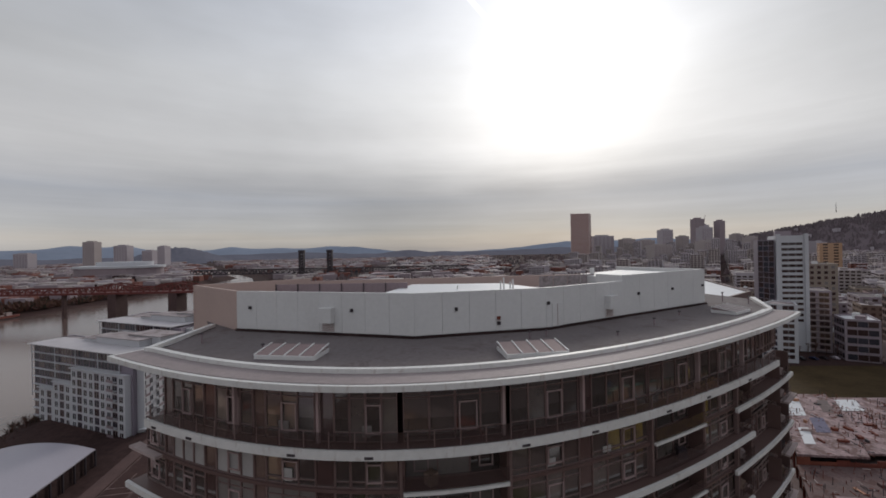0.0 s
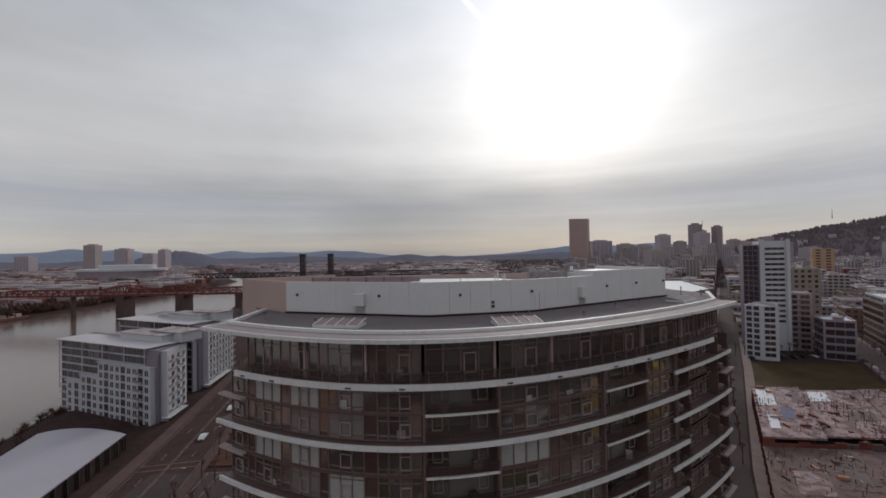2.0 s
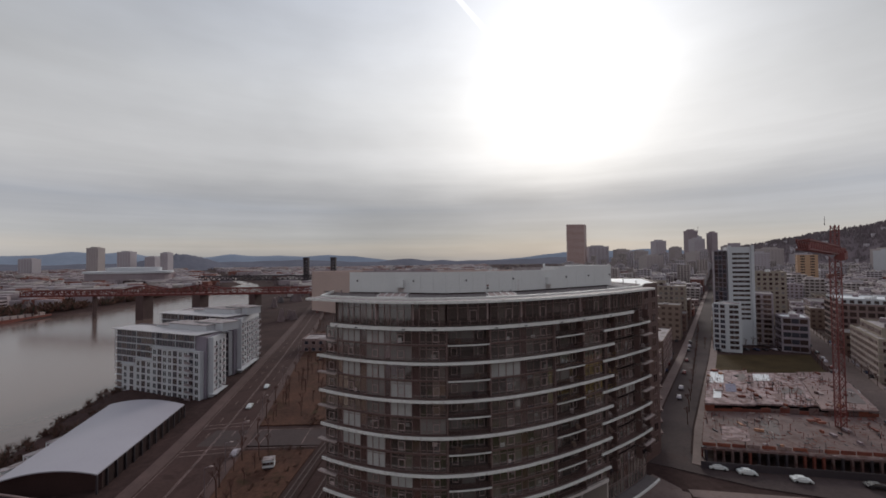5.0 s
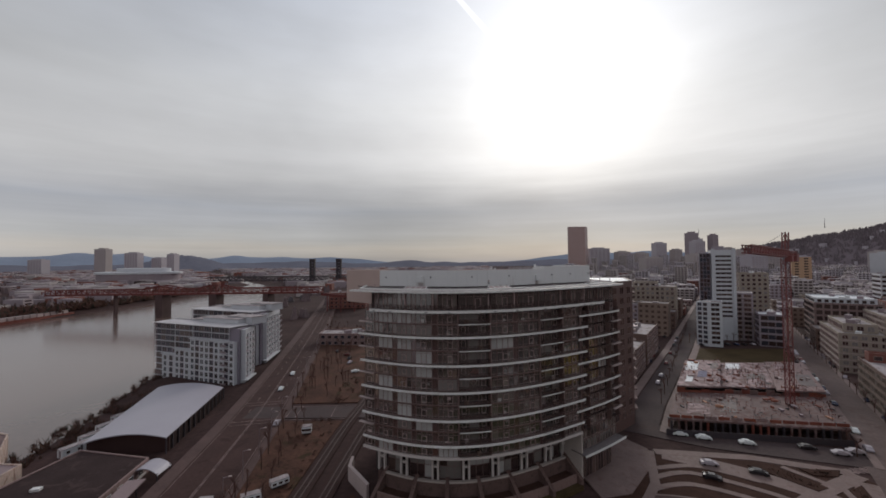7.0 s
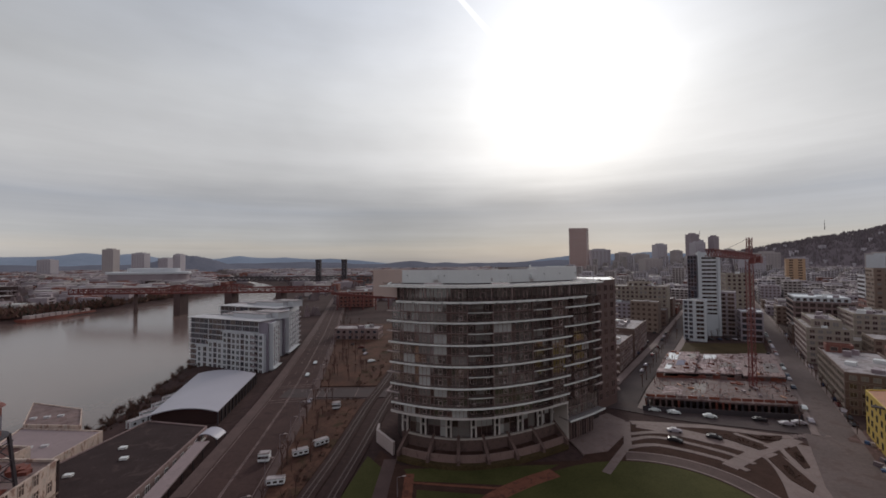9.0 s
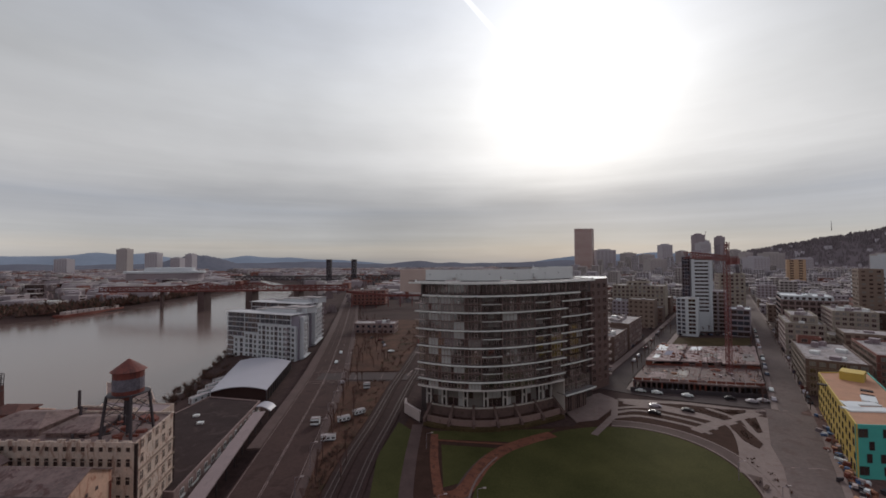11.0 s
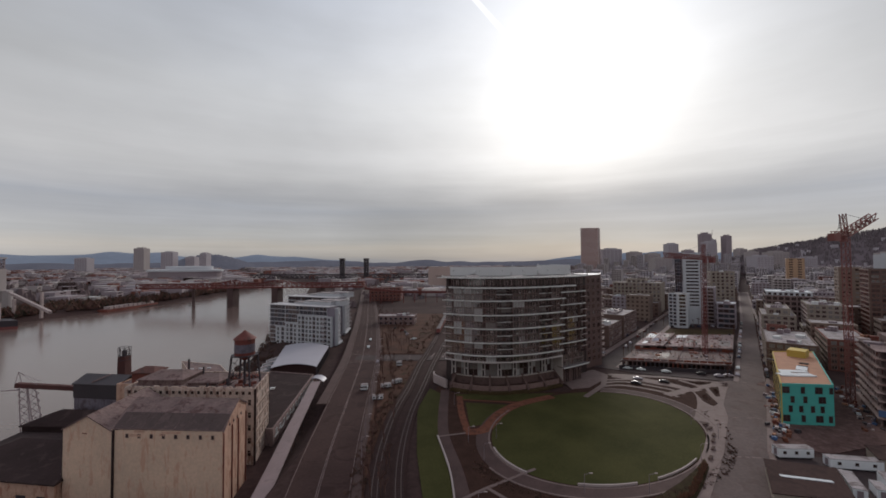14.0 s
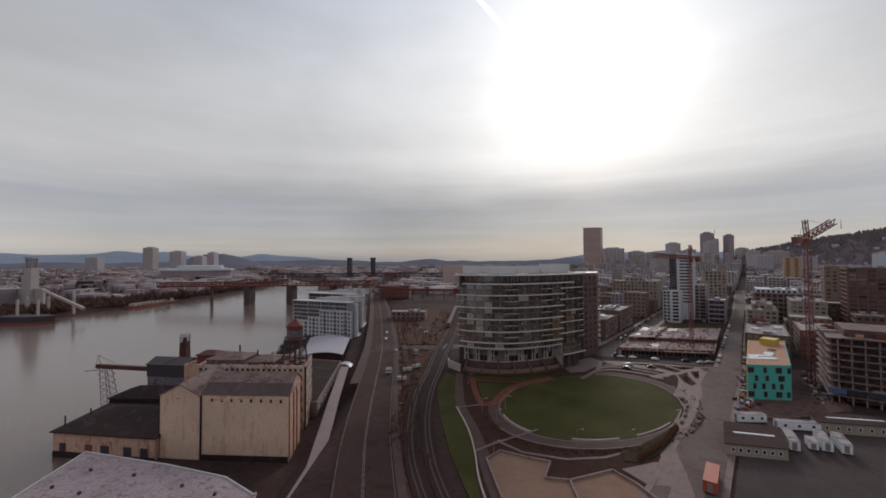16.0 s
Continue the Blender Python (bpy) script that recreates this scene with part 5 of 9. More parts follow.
    for k in range(8):
        for j in range(0, m, 2):
            p = b + e * sl * (0.12 + 0.88 * (j + 0.5) / m) + en * 1.4
            block("balcony", "white_panel", root, (p.x, p.y, z0 + 1.1 + step * k), (2.6, 1.2, 0.16), rs)
            block("balcony_rail", "steel_grey", root, (p.x + en.x * 0.58, p.y + en.y * 0.58, z0 + 1.26 + step * k), (2.6, 0.05, 0.8), rs)
    p = b + e * sl * 0.12 + en * 1.0
    block("fin", "white_panel", root, (p.x, p.y, z0), (0.5, 2.2, z1 - z0 - 1.0), rs)
    block("street_canopy", "white_panel", root, (b.x + e.x * sl * 0.4 + en.x * 2, b.y + e.y * sl * 0.4 + en.y * 2, z0 + 3.0), (sl * 0.7, 2.6, 0.3), rs)
    return root


M["roof_plate"] = mat("roof_plate", (0.42, 0.42, 0.43), rough=0.7, var=0.2, coarse=0.2)
riverside_house([(-149.5, 96.5), (-99, 75.5), (-100.5, 91.5), (-150, 112)], -5.0, 21.2, "white and grey riverside apartment house with a stepped front", 5)
riverside_house([(-148, 123), (-102, 103), (-105.5, 135), (-147, 149)], -3.5, 24.4, "white riverside apartment house with grey glazed top storeys", 6)


# near-black for the shaded void at the shed's end, put into a wall
M["shed_end_shade"] = mat("shed_end_shade", (0.035, 0.020, 0.018), rough=0.9)


def build_shed():
    """Open-sided market shed with a long vaulted white roof."""
    root = thing("vaulted_shed", (-100, 30, -5), "open shed with a long arched white metal roof", "shed")
    o = WORLD[root]
    NL, NR, FL, FR = Vector((-111.0, 12.5)), Vector((-90.0, 15.5)), Vector((-124.5, 62)), Vector((-97.8, 60.5))
    n, zb, rise = 14, 0.3, 1.7
    top, und = [], []
    m = 12
    v, f = [], []
    for r in range(m + 1):
        a, b = NL.lerp(FL, r / m), NR.lerp(FR, r / m)
        for s in range(n + 1):
            p = a.lerp(b, s / n)
            z = zb + rise * (1 - (2 * s / n - 1) ** 2)
            v.append((p.x - o.x, p.y - o.y, z - o.z))
    base = len(v)
    v += [(x, y, z - 0.3) for x, y, z in v]
    for r in range(m):
        for s in range(n):
            i = r * (n + 1) + s
            q = (i, i + 1, i + n + 2, i + n + 1)
            f += [q, tuple(k + base for k in q[::-1])]
    for s in range(n):
        f += [(s + 1, s, s + base, s + 1 + base), (m * (n + 1) + s, m * (n + 1) + s + 1, m * (n + 1) + s + 1 + base, m * (n + 1) + s + base)]
    for r in range(m):
        i, j = r * (n + 1), (r + 1) * (n + 1)
        f += [(i, j, j + base, i + base), (j + n, i + n, i + n + base, j + n + base)]
    part("roof", mesh_of("roof", v, f, M["shed_roof"]), root, at=o, label="arched white metal roof")
    for r in range(m + 1):
        for side, (a, b) in enumerate(((NL, FL), (NR, FR))):
            p = a.lerp(b, r / m)
            block("post", "steel_dark", root, (p.x, p.y, LOW_Z), (0.35, 0.35, 6.0))
    # dark fronts under the vault; the void's shade is put into the end's colour
    a2, b2 = NL + Vector((-0.5, 2.0)), NR + Vector((-0.5, 2.0))
    line = [a2.lerp(b2, k / 14) for k in range(15)]
    tops = [zb + rise * (1 - (2 * k / 14 - 1) ** 2) - 0.35 - o.z for k in range(15)]
    gv = [(p.x - o.x, p.y - o.y + e, z) for e in (0.0, 0.3) for zs in ([LOW_Z - o.z] * 15, tops) for p, z in zip(line, zs)]
    gf = []
    for k in range(14):
        gf += [(k, k + 1, 16 + k, 15 + k), (31 + k, 30 + k, 45 + k, 46 + k), (15 + k, 16 + k, 46 + k, 45 + k)]
    gf += [(0, 15, 45, 30), (14, 44, 59, 29)]
    part("gable_wall", mesh_of("gable", gv, gf, M["shed_end_shade"]), root, label="dark end sheet coloured as the shade under the vault")
    p, q = NR + Vector((-0.8, 2)), FR + Vector((-0.8, 0))
    part("side_wall", Build().prism([(p.x - o.x, p.y - o.y), (p.x + 0.3 - o.x, p.y - o.y), (q.x + 0.3 - o.x, q.y - o.y), (q.x - o.x, q.y - o.y)], LOW_Z - o.z, -0.2 - o.z).mesh("side", M["roof_dark"]), root)


build_shed()


def build_warehouse():
    """Long dark-roofed warehouse between the shed and the mill, with a loading platform canopy."""
    root = thing("long_warehouse", (-96, -20, LOW_Z), "low warehouse with a dark flat roof and white clerestory", "warehouse")
    q = [(-117, -48), (-80.5, -52), (-88.0, 6), (-110, 11)]
    shell(root, q, LOW_Z, -0.6, "concrete", "roof_dark", 0.25, 0.4)
    a, b = Vector(q[1]), Vector(q[2])
    d = (b - a).normalized()
    wall_windows(root, a, b, [-3.4], 14, 1.7, 1.7, "white_paint", ("glass_dark", "glass_mid"), 1, 1.5)
    for x, y in ((-103, -8), (-105, -22), (-98, -14)):
        block("roof_hatch", "white_paint", root, (x, y, -0.9), (1.8, 1.2, 0.6), 0.2)
    for k in range(9):
        p = a.lerp(b, (k + 0.5) / 9)
        block("clerestory_pier", "white_paint", root, (p.x + 0.12, p.y, -3.9), (3.4, 0.12, 0.5), math.atan2(d.y, d.x), "white sill band under the clerestory")
    line = [(-63.8, -118), (-64.5, -96), (-69.5, -70), (-73.5, -50), (-82, -4)]
    can = thing("platform_canopy", (-72, -50, 0), "long pale flat canopy over a loading platform", "canopy")
    bb = strip_into(Build(), [(x + 72, y + 50) for x, y in line], -3.4, 0.4, -1.1, -0.8)
    part("roof", bb.mesh("canopy", M["canopy_grey"]), can, label="pale grey canopy roof")
    for k in range(18):
        t = k / 17
        y = -116 + 110 * t
        x = float(np.interp(y, [p[1] for p in line], [p[0] for p in line])) - 0.6
        block("post", "steel_dark", can, (x, y, LOW_Z), (0.2, 0.2, 5.0))
    small = thing("small_vault_canopy", (-85.5, 3, 0), "small arched white canopy at the warehouse end", "canopy")
    v, f = [], []
    for r in range(2):
        for s in range(9):
            u = s / 8
            v.append((-3.6 + 7.2 * u, -2.6 + 5.2 * r, 0.3 - 2.6 + 1.6 * (1 - (2 * u - 1) ** 2)))
    v += [(x, y, z - 0.2) for x, y, z in v]
    for s in range(8):
        f += [(s, s + 1, s + 10, s + 9), (s + 27, s + 28, s + 19, s + 18), (s + 1, s, s + 18, s + 19), (s + 9, s + 10, s + 28, s + 27)]
    part("roof", mesh_of("canopy", v, f, M["shed_roof"]), small, label="arched white roof")
    for x, y in ((-3.4, -2.4), (3.4, -2.4), (-3.4, 2.4), (3.4, 2.4)):
        block("post", "steel_dark", small, (-85.5 + x, 3 + y, LOW_Z), (0.2, 0.2, 4.0))


build_warehouse()


def gable_roof(root, quad, z0, rise, m, over=0.5, axis=0, name="roof", label=""):
    """A pitched roof over a four-sided plan, ridge along side axis."""
    o = WORLD[root]
    q = [(p[0] - o.x, p[1] - o.y) for p in inset(quad, -over)]
    q = q[axis:] + q[:axis]
    ra, rb = (Vector(q[0]) + Vector(q[3])) / 2, (Vector(q[1]) + Vector(q[2])) / 2
    z = z0 - o.z
    v = [(*q[0], z), (*q[1], z), (*q[2], z), (*q[3], z), (ra.x, ra.y, z + rise), (rb.x, rb.y, z + rise)]
    v += [(x, y, zz - 0.3) for x, y, zz in v]
    f = [(0, 1, 5, 4), (2, 3, 4, 5), (7, 6, 10, 11), (9, 8, 11, 10), (1, 0, 6, 7), (3, 2, 8, 9), (0, 4, 10, 6), (4, 3, 9, 10), (5, 1, 7, 11), (2, 5, 11, 8)]
    part(name, mesh_of("roof", v, f, M[m]), root, label=label)
    return ra, rb, z + rise


def walls(root, quad, z0, z1, m, name="wall", label=""):
    o = WORLD[root]
    part(name, Build().prism([(p[0] - o.x, p[1] - o.y) for p in quad], z0 - o.z, z1 - o.z).mesh("wall", M[m]), root, label=label)


def gables(root, quad, z0, rise, m, axis=0):
    """The triangles of wall under a pitched roof."""
    o = WORLD[root]
    q = [(p[0] - o.x, p[1] - o.y) for p in quad]
    q = q[axis:] + q[:axis]
    for a, b in ((q[1], q[2]), (q[3], q[0])):
        mid = ((a[0] + b[0]) / 2, (a[1] + b[1]) / 2)
        d = (Vector(b) - Vector(a)).normalized()
        n = Vector((-d.y, d.x)) * 0.4
        v = [(*a, z0 - o.z), (*b, z0 - o.z), (*mid, z0 + rise - o.z), (a[0] + n.x, a[1] + n.y, z0 - o.z), (b[0] + n.x, b[1] + n.y, z0 - o.z), (mid[0] + n.x, mid[1] + n.y, z0 + rise - o.z)]
        part("gable", mesh_of("gable", v, [(0, 1, 2), (5, 4, 3), (0, 2, 5, 3), (1, 4, 5, 2)], M[m]), root)


def section_roof(root, A, B, fs, zs, m, label="", thick=0.3, over=0.4):
    """A roof of several slopes swept from end line A to end line B; fs and zs give its section."""
    o = WORLD[root]
    a0, a1, b0, b1 = (Vector(p) for p in (*A, *B))
    d = (b0 - a0).normalized() * over
    n = len(fs)
    v = []
    for p0, p1, e in ((a0 - d, a1 - d, 0), (b0 + d, b1 + d, 1)):
        for f, z in zip(fs, zs):
            p = p0.lerp(p1, f)
            v.append((p.x - o.x, p.y - o.y, z - o.z))
    v += [(x, y, z - thick) for x, y, z in v]
    f = []
    for k in range(n - 1):
        q = (k, n + k, n + k + 1, k + 1)
        f += [q, tuple(i + 2 * n for i in q[::-1]), (k + 1, k + 1 + 2 * n, k + 2 * n, k)[::-1], (n + k, n + k + 2 * n, n + k + 1 + 2 * n, n + k + 1)]
    f += [(0, 2 * n, 3 * n, n), (n - 1, 2 * n - 1, 4 * n - 1, 3 * n - 1)]
    part("roof", mesh_of("roof", v, f, M[m]), root, label=label)


def section_gable(root, A, fs, zs, z0, m, thick=0.4, label=""):
    """The end wall under such a roof, from z0 up."""
    o = WORLD[root]
    a0, a1 = Vector(A[0]), Vector(A[1])
    u = (a1 - a0).normalized()
    nrm = Vector((-u.y, u.x)) * thick
    ring = [(0.0, z0)] + list(zip(fs, zs)) + [(1.0, z0)]
    v = []
    for side in (Vector((0, 0)), nrm):
        for f, z in ring:
            p = a0.lerp(a1, f) + side
            v.append((p.x - o.x, p.y - o.y, z - o.z))
    n = len(ring)
    fc = [tuple(range(n))[::-1], tuple(range(n, 2 * n))] + [(k, (k + 1) % n, n + (k + 1) % n, n + k) for k in range(n)]
    part("gable", mesh_of("gable", v, fc, M[m]), root, label=label)


def hip_roof(root, q, z, r0, r1, zr, m, over=0.6, label=""):
    o = WORLD[root]
    e = inset(q, -over)
    v = [(x - o.x, y - o.y, z - o.z) for x, y in e] + [(r0[0] - o.x, r0[1] - o.y, zr - o.z), (r1[0] - o.x, r1[1] - o.y, zr - o.z)]
    v += [(x, y, z - 0.3 - o.z) for x, y in [(p[0] - o.x, p[1] - o.y) for p in e]]
    f = [(0, 1, 5, 4), (1, 2, 5), (2, 3, 4, 5), (3, 0, 4), (9, 8, 7, 6), (0, 6, 7, 1), (1, 7, 8, 2), (2, 8, 9, 3), (3, 9, 6, 0)]
    part("roof", mesh_of("roof", v, f, M[m]), root, label=label)


def build_mill():
    rng = random.Random(21)
    FOOT = WATER_Z - 1.5
    # front block with a roof of three slopes
    root = thing("flour_mill", (-90, -77, LOW_Z), "tall weathered tan flour mill with a patched dark roof", "mill")
    F = [(-103.6, -83.0), (-77.5, -84.2), (-79.6, -70.0), (-105.0, -69.0)]
    walls(root, F, LOW_Z, 12.5, "mill_wall", label="flaking tan plaster walls")
    fs, zs = [0.0, 0.27, 0.62, 1.0], [12.5, 14.9, 16.8, 14.0]
    section_roof(root, (F[0], F[3]), (F[1], F[2]), fs, [z + 0.12 for z in zs], "mill_roof", "patched dark roof of three slopes")
    # sheets that make the lower slope darker than the upper one
    for k, (f, w) in enumerate(((0.035, 1.7), (0.115, 2.3), (0.21, 2.3), (0.31, 2.6), (0.41, 2.4), (0.51, 2.6), (0.61, 2.3), (0.71, 2.6), (0.81, 2.4), (0.90, 2.0), (0.965, 1.5))):
        p = Vector(F[0]).lerp(Vector(F[1]), f)
        part("roof_sheet", Build().add([(-w / 2, 0, 0), (w / 2, 0, 0), (w / 2, 3.5, 2.35), (-w / 2, 3.5, 2.35), (-w / 2, 0, 0.05), (w / 2, 0, 0.05), (w / 2, 3.5, 2.4), (-w / 2, 3.5, 2.4)], BOX_FACES).mesh("sheet", M["sheet_brown"]), root, (p.x, p.y + 0.1, 12.66), label="dark brown sheet on the lower roof slope")
    section_gable(root, (F[1], F[2]), fs, zs, LOW_Z, "mill_rust", -0.08, "orange rust-stained end wall")
    section_gable(root, (F[0], F[3]), fs, zs, 12.0, "mill_wall", 0.3)
    wall_windows(root, Vector(F[0]) + Vector((1.2, -0.05)), F[1], [10.6], 8, 0.7, 0.95, "mill_roof", ("glass_dark",), 0, 0.8)
    wall_windows(root, F[1], F[2], [12.3], 4, 0.5, 0.6, "mill_roof", ("interior_shade",), 0, 2.5, proud=0.1)
    a, b = Vector(F[1]), Vector(F[2])
    d = (b - a).normalized()
    n = Vector((d.y, -d.x)) * 0.1
    for f in (0.02, 0.36, 0.62, 0.97):
        p = a.lerp(b, f) + n * 2
        block("drain_pipe", "rust_red", root, (p.x, p.y, LOW_Z), (0.22, 0.22, 18), 0)
    block("drain_pipe", "roof_dark", root, (F[0][0] + 0.2, F[0][1] - 0.15, LOW_Z), (0.45, 0.3, 18.3))
    block("plinth", "roof_dark", root, (-90.4, -83.75, LOW_Z), (25.6, 0.3, 1.6), -0.046, "dark strip along the foot of the wall")
    for k in range(9):
        p = Vector(F[0]).lerp(Vector(F[1]), rng.uniform(0.02, 0.98))
        block("rust_streak", "mill_rust", root, (p.x, p.y - 0.045, 12.3 - rng.uniform(0.4, 1.6)), (rng.uniform(0.6, 2.6), 0.06, rng.uniform(0.25, 0.6)), -0.046, "orange rust stain under the eave")
    # west wing with its own gable
    W = [(-116.2, -82.0), (-103.8, -83.1), (-105.2, -63.5), (-118.0, -62.0)]
    wing = thing("mill_wing", (-110, -72, LOW_Z), "gabled tan wing of the flour mill", "mill")
    walls(wing, W, FOOT, 12.3, "mill_wall", label="plain tan plaster walls")
    gable_roof(wing, W, 12.2, 3.3, "mill_roof", 0.25, 1, label="dark pitched roof")
    gables(wing, W, 12.3, 3.1, "mill_wall", 1)
    block("wall_slit", "rust_red", wing, (-110.6, -82.55, 11.2), (1.2, 0.1, 0.18), -0.09)
    # tall white-flaked rear block with many windows
    R = [(-119.0, -61.5), (-80.8, -62.8), (-84.3, -46.5), (-121.0, -45.0)]
    rear = thing("mill_rear_block", (-100, -54, LOW_Z), "flaking white mill block with rows of broken windows", "mill")
    shell(rear, R, LOW_Z, 15.2, "old_white", "mill_roof", 0.5)
    wall_windows(rear, R[0], R[1], [13.3], 20, 1.05, 1.1, "old_white", ("interior_shade", "glass_dark"), 0, 0.6, rng=rng)
    wall_windows(rear, R[0], R[1], [10.4, 6.9, 3.4, -0.2, -3.6], 20, 1.1, 1.7, "old_white", ("interior_shade", "glass_dark"), 2, 0.6, rng=rng, keep=lambda r, k: k > 15 or r == 0)
    wall_windows(rear, R[1], R[2], [-3.6, -0.2, 3.4, 6.9, 10.4, 13.2], 5, 1.2, 1.9, "old_white", ("interior_shade", "glass_dark", "glass_mid"), 3, 0.7, rng=rng, keep=lambda r, k: (r + 2 * k) % 7 != 6)
    for z in (-1.3, 2.2, 5.7, 9.2):
        p = (Vector(R[1]) + Vector(R[2])) / 2
        block("string_course", "tan", rear, (p.x + 0.08, p.y, z), (16.2, 0.25, 0.3), math.atan2(16.3, -3.5))
    for p in (R[1], R[2]):
        block("corner_strip", "roof_dark", rear, (p[0] - 0.05, p[1] + (0.2 if p[1] < -50 else -0.3), LOW_Z), (0.5, 0.5, 21.0), 0.2)
    for (x, y, sx, sy, h, rise) in ((-111, -53.5, 13, 10, 1.6, 1.6), (-98, -54.5, 9, 9, 1.0, 1.4)):
        q = [(x - sx / 2, y - sy / 2), (x + sx / 2, y - sy / 2), (x + sx / 2, y + sy / 2), (x - sx / 2, y + sy / 2)]
        walls(rear, q, 14.6, 14.8 + h, "mill_roof", "roof_house")
        hip_roof(rear, q, 14.8 + h, (x - sx * 0.25, y), (x + sx * 0.25, y), 14.8 + h + rise, "mill_roof", 0.4)
    for x, y, h in ((-103.5, -50, 3.2), (-93.0, -52, 2.0), (-92, -57, 1.6), (-96, -60, 1.2), (-106, -58, 1.8)):
        block("flue", "steel_dark", rear, (x, y, 14.6), (0.4, 0.4, h))
    for k in range(26):
        block("roof_debris", rng.choice(("rust_red", "mill_roof", "rust_red", "roof_dark")), rear, (rng.uniform(-95, -84), rng.uniform(-60.5, -48.5), 14.6), (rng.uniform(0.4, 2.4), rng.uniform(0.3, 1.4), rng.uniform(0.2, 1.1)), rng.uniform(0, 3))
    for k in range(14):
        block("broken_parapet", "old_white", rear, (-117.5 + k * 2.65, -61.6 - k * 0.045, 15.1), (rng.uniform(1.0, 2.2), 0.3, rng.uniform(0.15, 0.6)), -0.03)
    # lower blocks behind, with a red roof house
    back = thing("mill_back_block", (-124, -42, LOW_Z), "low rusty rear block of the mill with roof huts", "mill")
    RW = [(-132.0, -49.0), (-122.0, -49.0), (-123.0, -36.0), (-132.5, -35.0)]
    shell(back, RW, FOOT, 12.2, "mill_rust", "mill_roof", 0.4)
    NB = [(-121.8, -44.5), (-104, -45.6), (-105, -31), (-122.8, -29)]
    shell(back, NB, LOW_Z, 10.6, "old_white", "rust_roof", 0.5)
    hut = [(-127.5, -48.5), (-120.5, -48.5), (-120.8, -42.5), (-127.8, -42.5)]
    walls(back, hut, 11.8, 15.6, "rust_red", "roof_hut", "red boarded roof hut")
    hip_roof(back, hut, 15.6, (-125.5, -45.5), (-122.5, -45.5), 16.9, "rust_roof", 0.5)
    for x, y, h in ((-119.5, -33, 5.8), (-112, -40, 1.6), (-115, -36, 2.2)):
        block("flue", "steel_dark", back, (x, y, 10.2), (0.5, 0.5, h))
    wall_windows(back, NB[2], NB[3], [2.0, 6.0], 5, 1.3, 1.8, "old_white", ("interior_shade",), 3, 0.8)
    # low dark-roofed sheds on the river edge
    low = thing("river_shed", (-133, -70, FOOT), "low stained shed with a broad dark hipped roof", "shed")
    L_ = [(-150.5, -79.5), (-116.4, -83.6), (-118.4, -59.0), (-153.0, -57.5)]
    walls(low, L_, FOOT, 0.5, "mill_rust", label="rust-stained tan walls")
    hip_roof(low, L_, 0.5, (-141, -68.0), (-118.5, -70.5), 3.8, "roof_dark", 0.7, "dark tarred hipped roof")
    for f in (0.10, 0.36, 0.52, 0.74, 0.90):
        p = Vector(L_[0]).lerp(Vector(L_[1]), f)
        block("door", rng.choice(("steel_dark", "rust_red")), low, (p.x, p.y - 0.04, LOW_Z + 0.8), (rng.uniform(1.6, 3.0), 0.15, 2.4), -0.12)
    block("plinth", "roof_dark", low, (-133.4, -81.68, FOOT), (34.2, 0.3, 3.2), -0.12, "dark strip along the foot of the wall")
    for x, y in ((-147, -71), (-149.4, -77)):
        block("flue", "steel_dark", low, (x, y, 1.0), (0.3, 0.3, 3.0))
    low2 = thing("river_shed", (-138, -53, FOOT), "dark-roofed timber shed on piles beside the river", "shed")
    L2 = [(-154.0, -56.5), (-123.0, -57.0), (-123.5, -49.5), (-154.5, -47.0)]
    walls(low2, L2, FOOT, 2.2, "roof_dark")
    hip_roof(low2, L2, 2.2, (-146, -52), (-128, -53), 5.4, "roof_dark", 0.5)
    # corrugated elevator house, red chimney and conveyor gallery
    el = thing("elevator_house", (-145, -41, FOOT), "dark corrugated grain elevator house", "mill")
    EQ = [(-148, -46.5), (-132.2, -48.3), (-132.6, -38), (-148.5, -36.5)]
    walls(el, EQ, FOOT, 7.0, "corrugated", label="grey-blue corrugated walls")
    walls(el, inset(EQ, -0.2), 7.0, 11.6, "steel_dark", "upper_wall", "dark upper walls")
    gable_roof(el, EQ, 11.6, 1.8, "steel_dark", 0.5, 0)
    p = Vector((-146, -46.9))
    part("roof_ladder", Build().bar((0, 0, 0), (3.2, 3.6, 1.6), 0.3).mesh("ladder", M["concrete"]), el, (-142, -46.9, 12.0), label="pale roof ladder")
    for k in range(15):
        q = Vector(EQ[0]).lerp(Vector(EQ[1]), (k + 0.5) / 15)
        block("sheet_rib", "corrugated", el, (q.x, q.y - 0.06, FOOT), (0.22, 0.12, 7.0 - FOOT), -0.12)
    ch = thing("brick_chimney", (-142.5, -33.5, FOOT), "square rust-red chimney with a steel crown", "chimney")
    h = 17.2 - FOOT
    shaft = part("shaft", Build().bar((0, 0, 0), (0, 0, h), 3.5, w2=2.7).mesh("shaft", M["chimney_red"]), ch, label="dark rust-red shaft")
    b = Build()
    for k in range(8):
        t = 0.785 * k
        b.bar((1.7 * math.cos(t), 1.7 * math.sin(t), h - 1.5), (1.9 * math.cos(t), 1.9 * math.sin(t), h + 3.2), 0.12)
    for z in (-1.2, 0.4, 1.9, 3.2):
        for k in range(8):
            t, c = 0.785 * k, 0.785 * (k + 1)
            b.bar((1.9 * math.cos(t), 1.9 * math.sin(t), h + z), (1.9 * math.cos(c), 1.9 * math.sin(c), h + z), 0.12)
    b.bar((0, 0, h), (0, 0, h + 2.0), 1.6, n=8)
    part("crown", b.mesh("crown", M["steel_dark"]), shaft, label="dark steel crown")
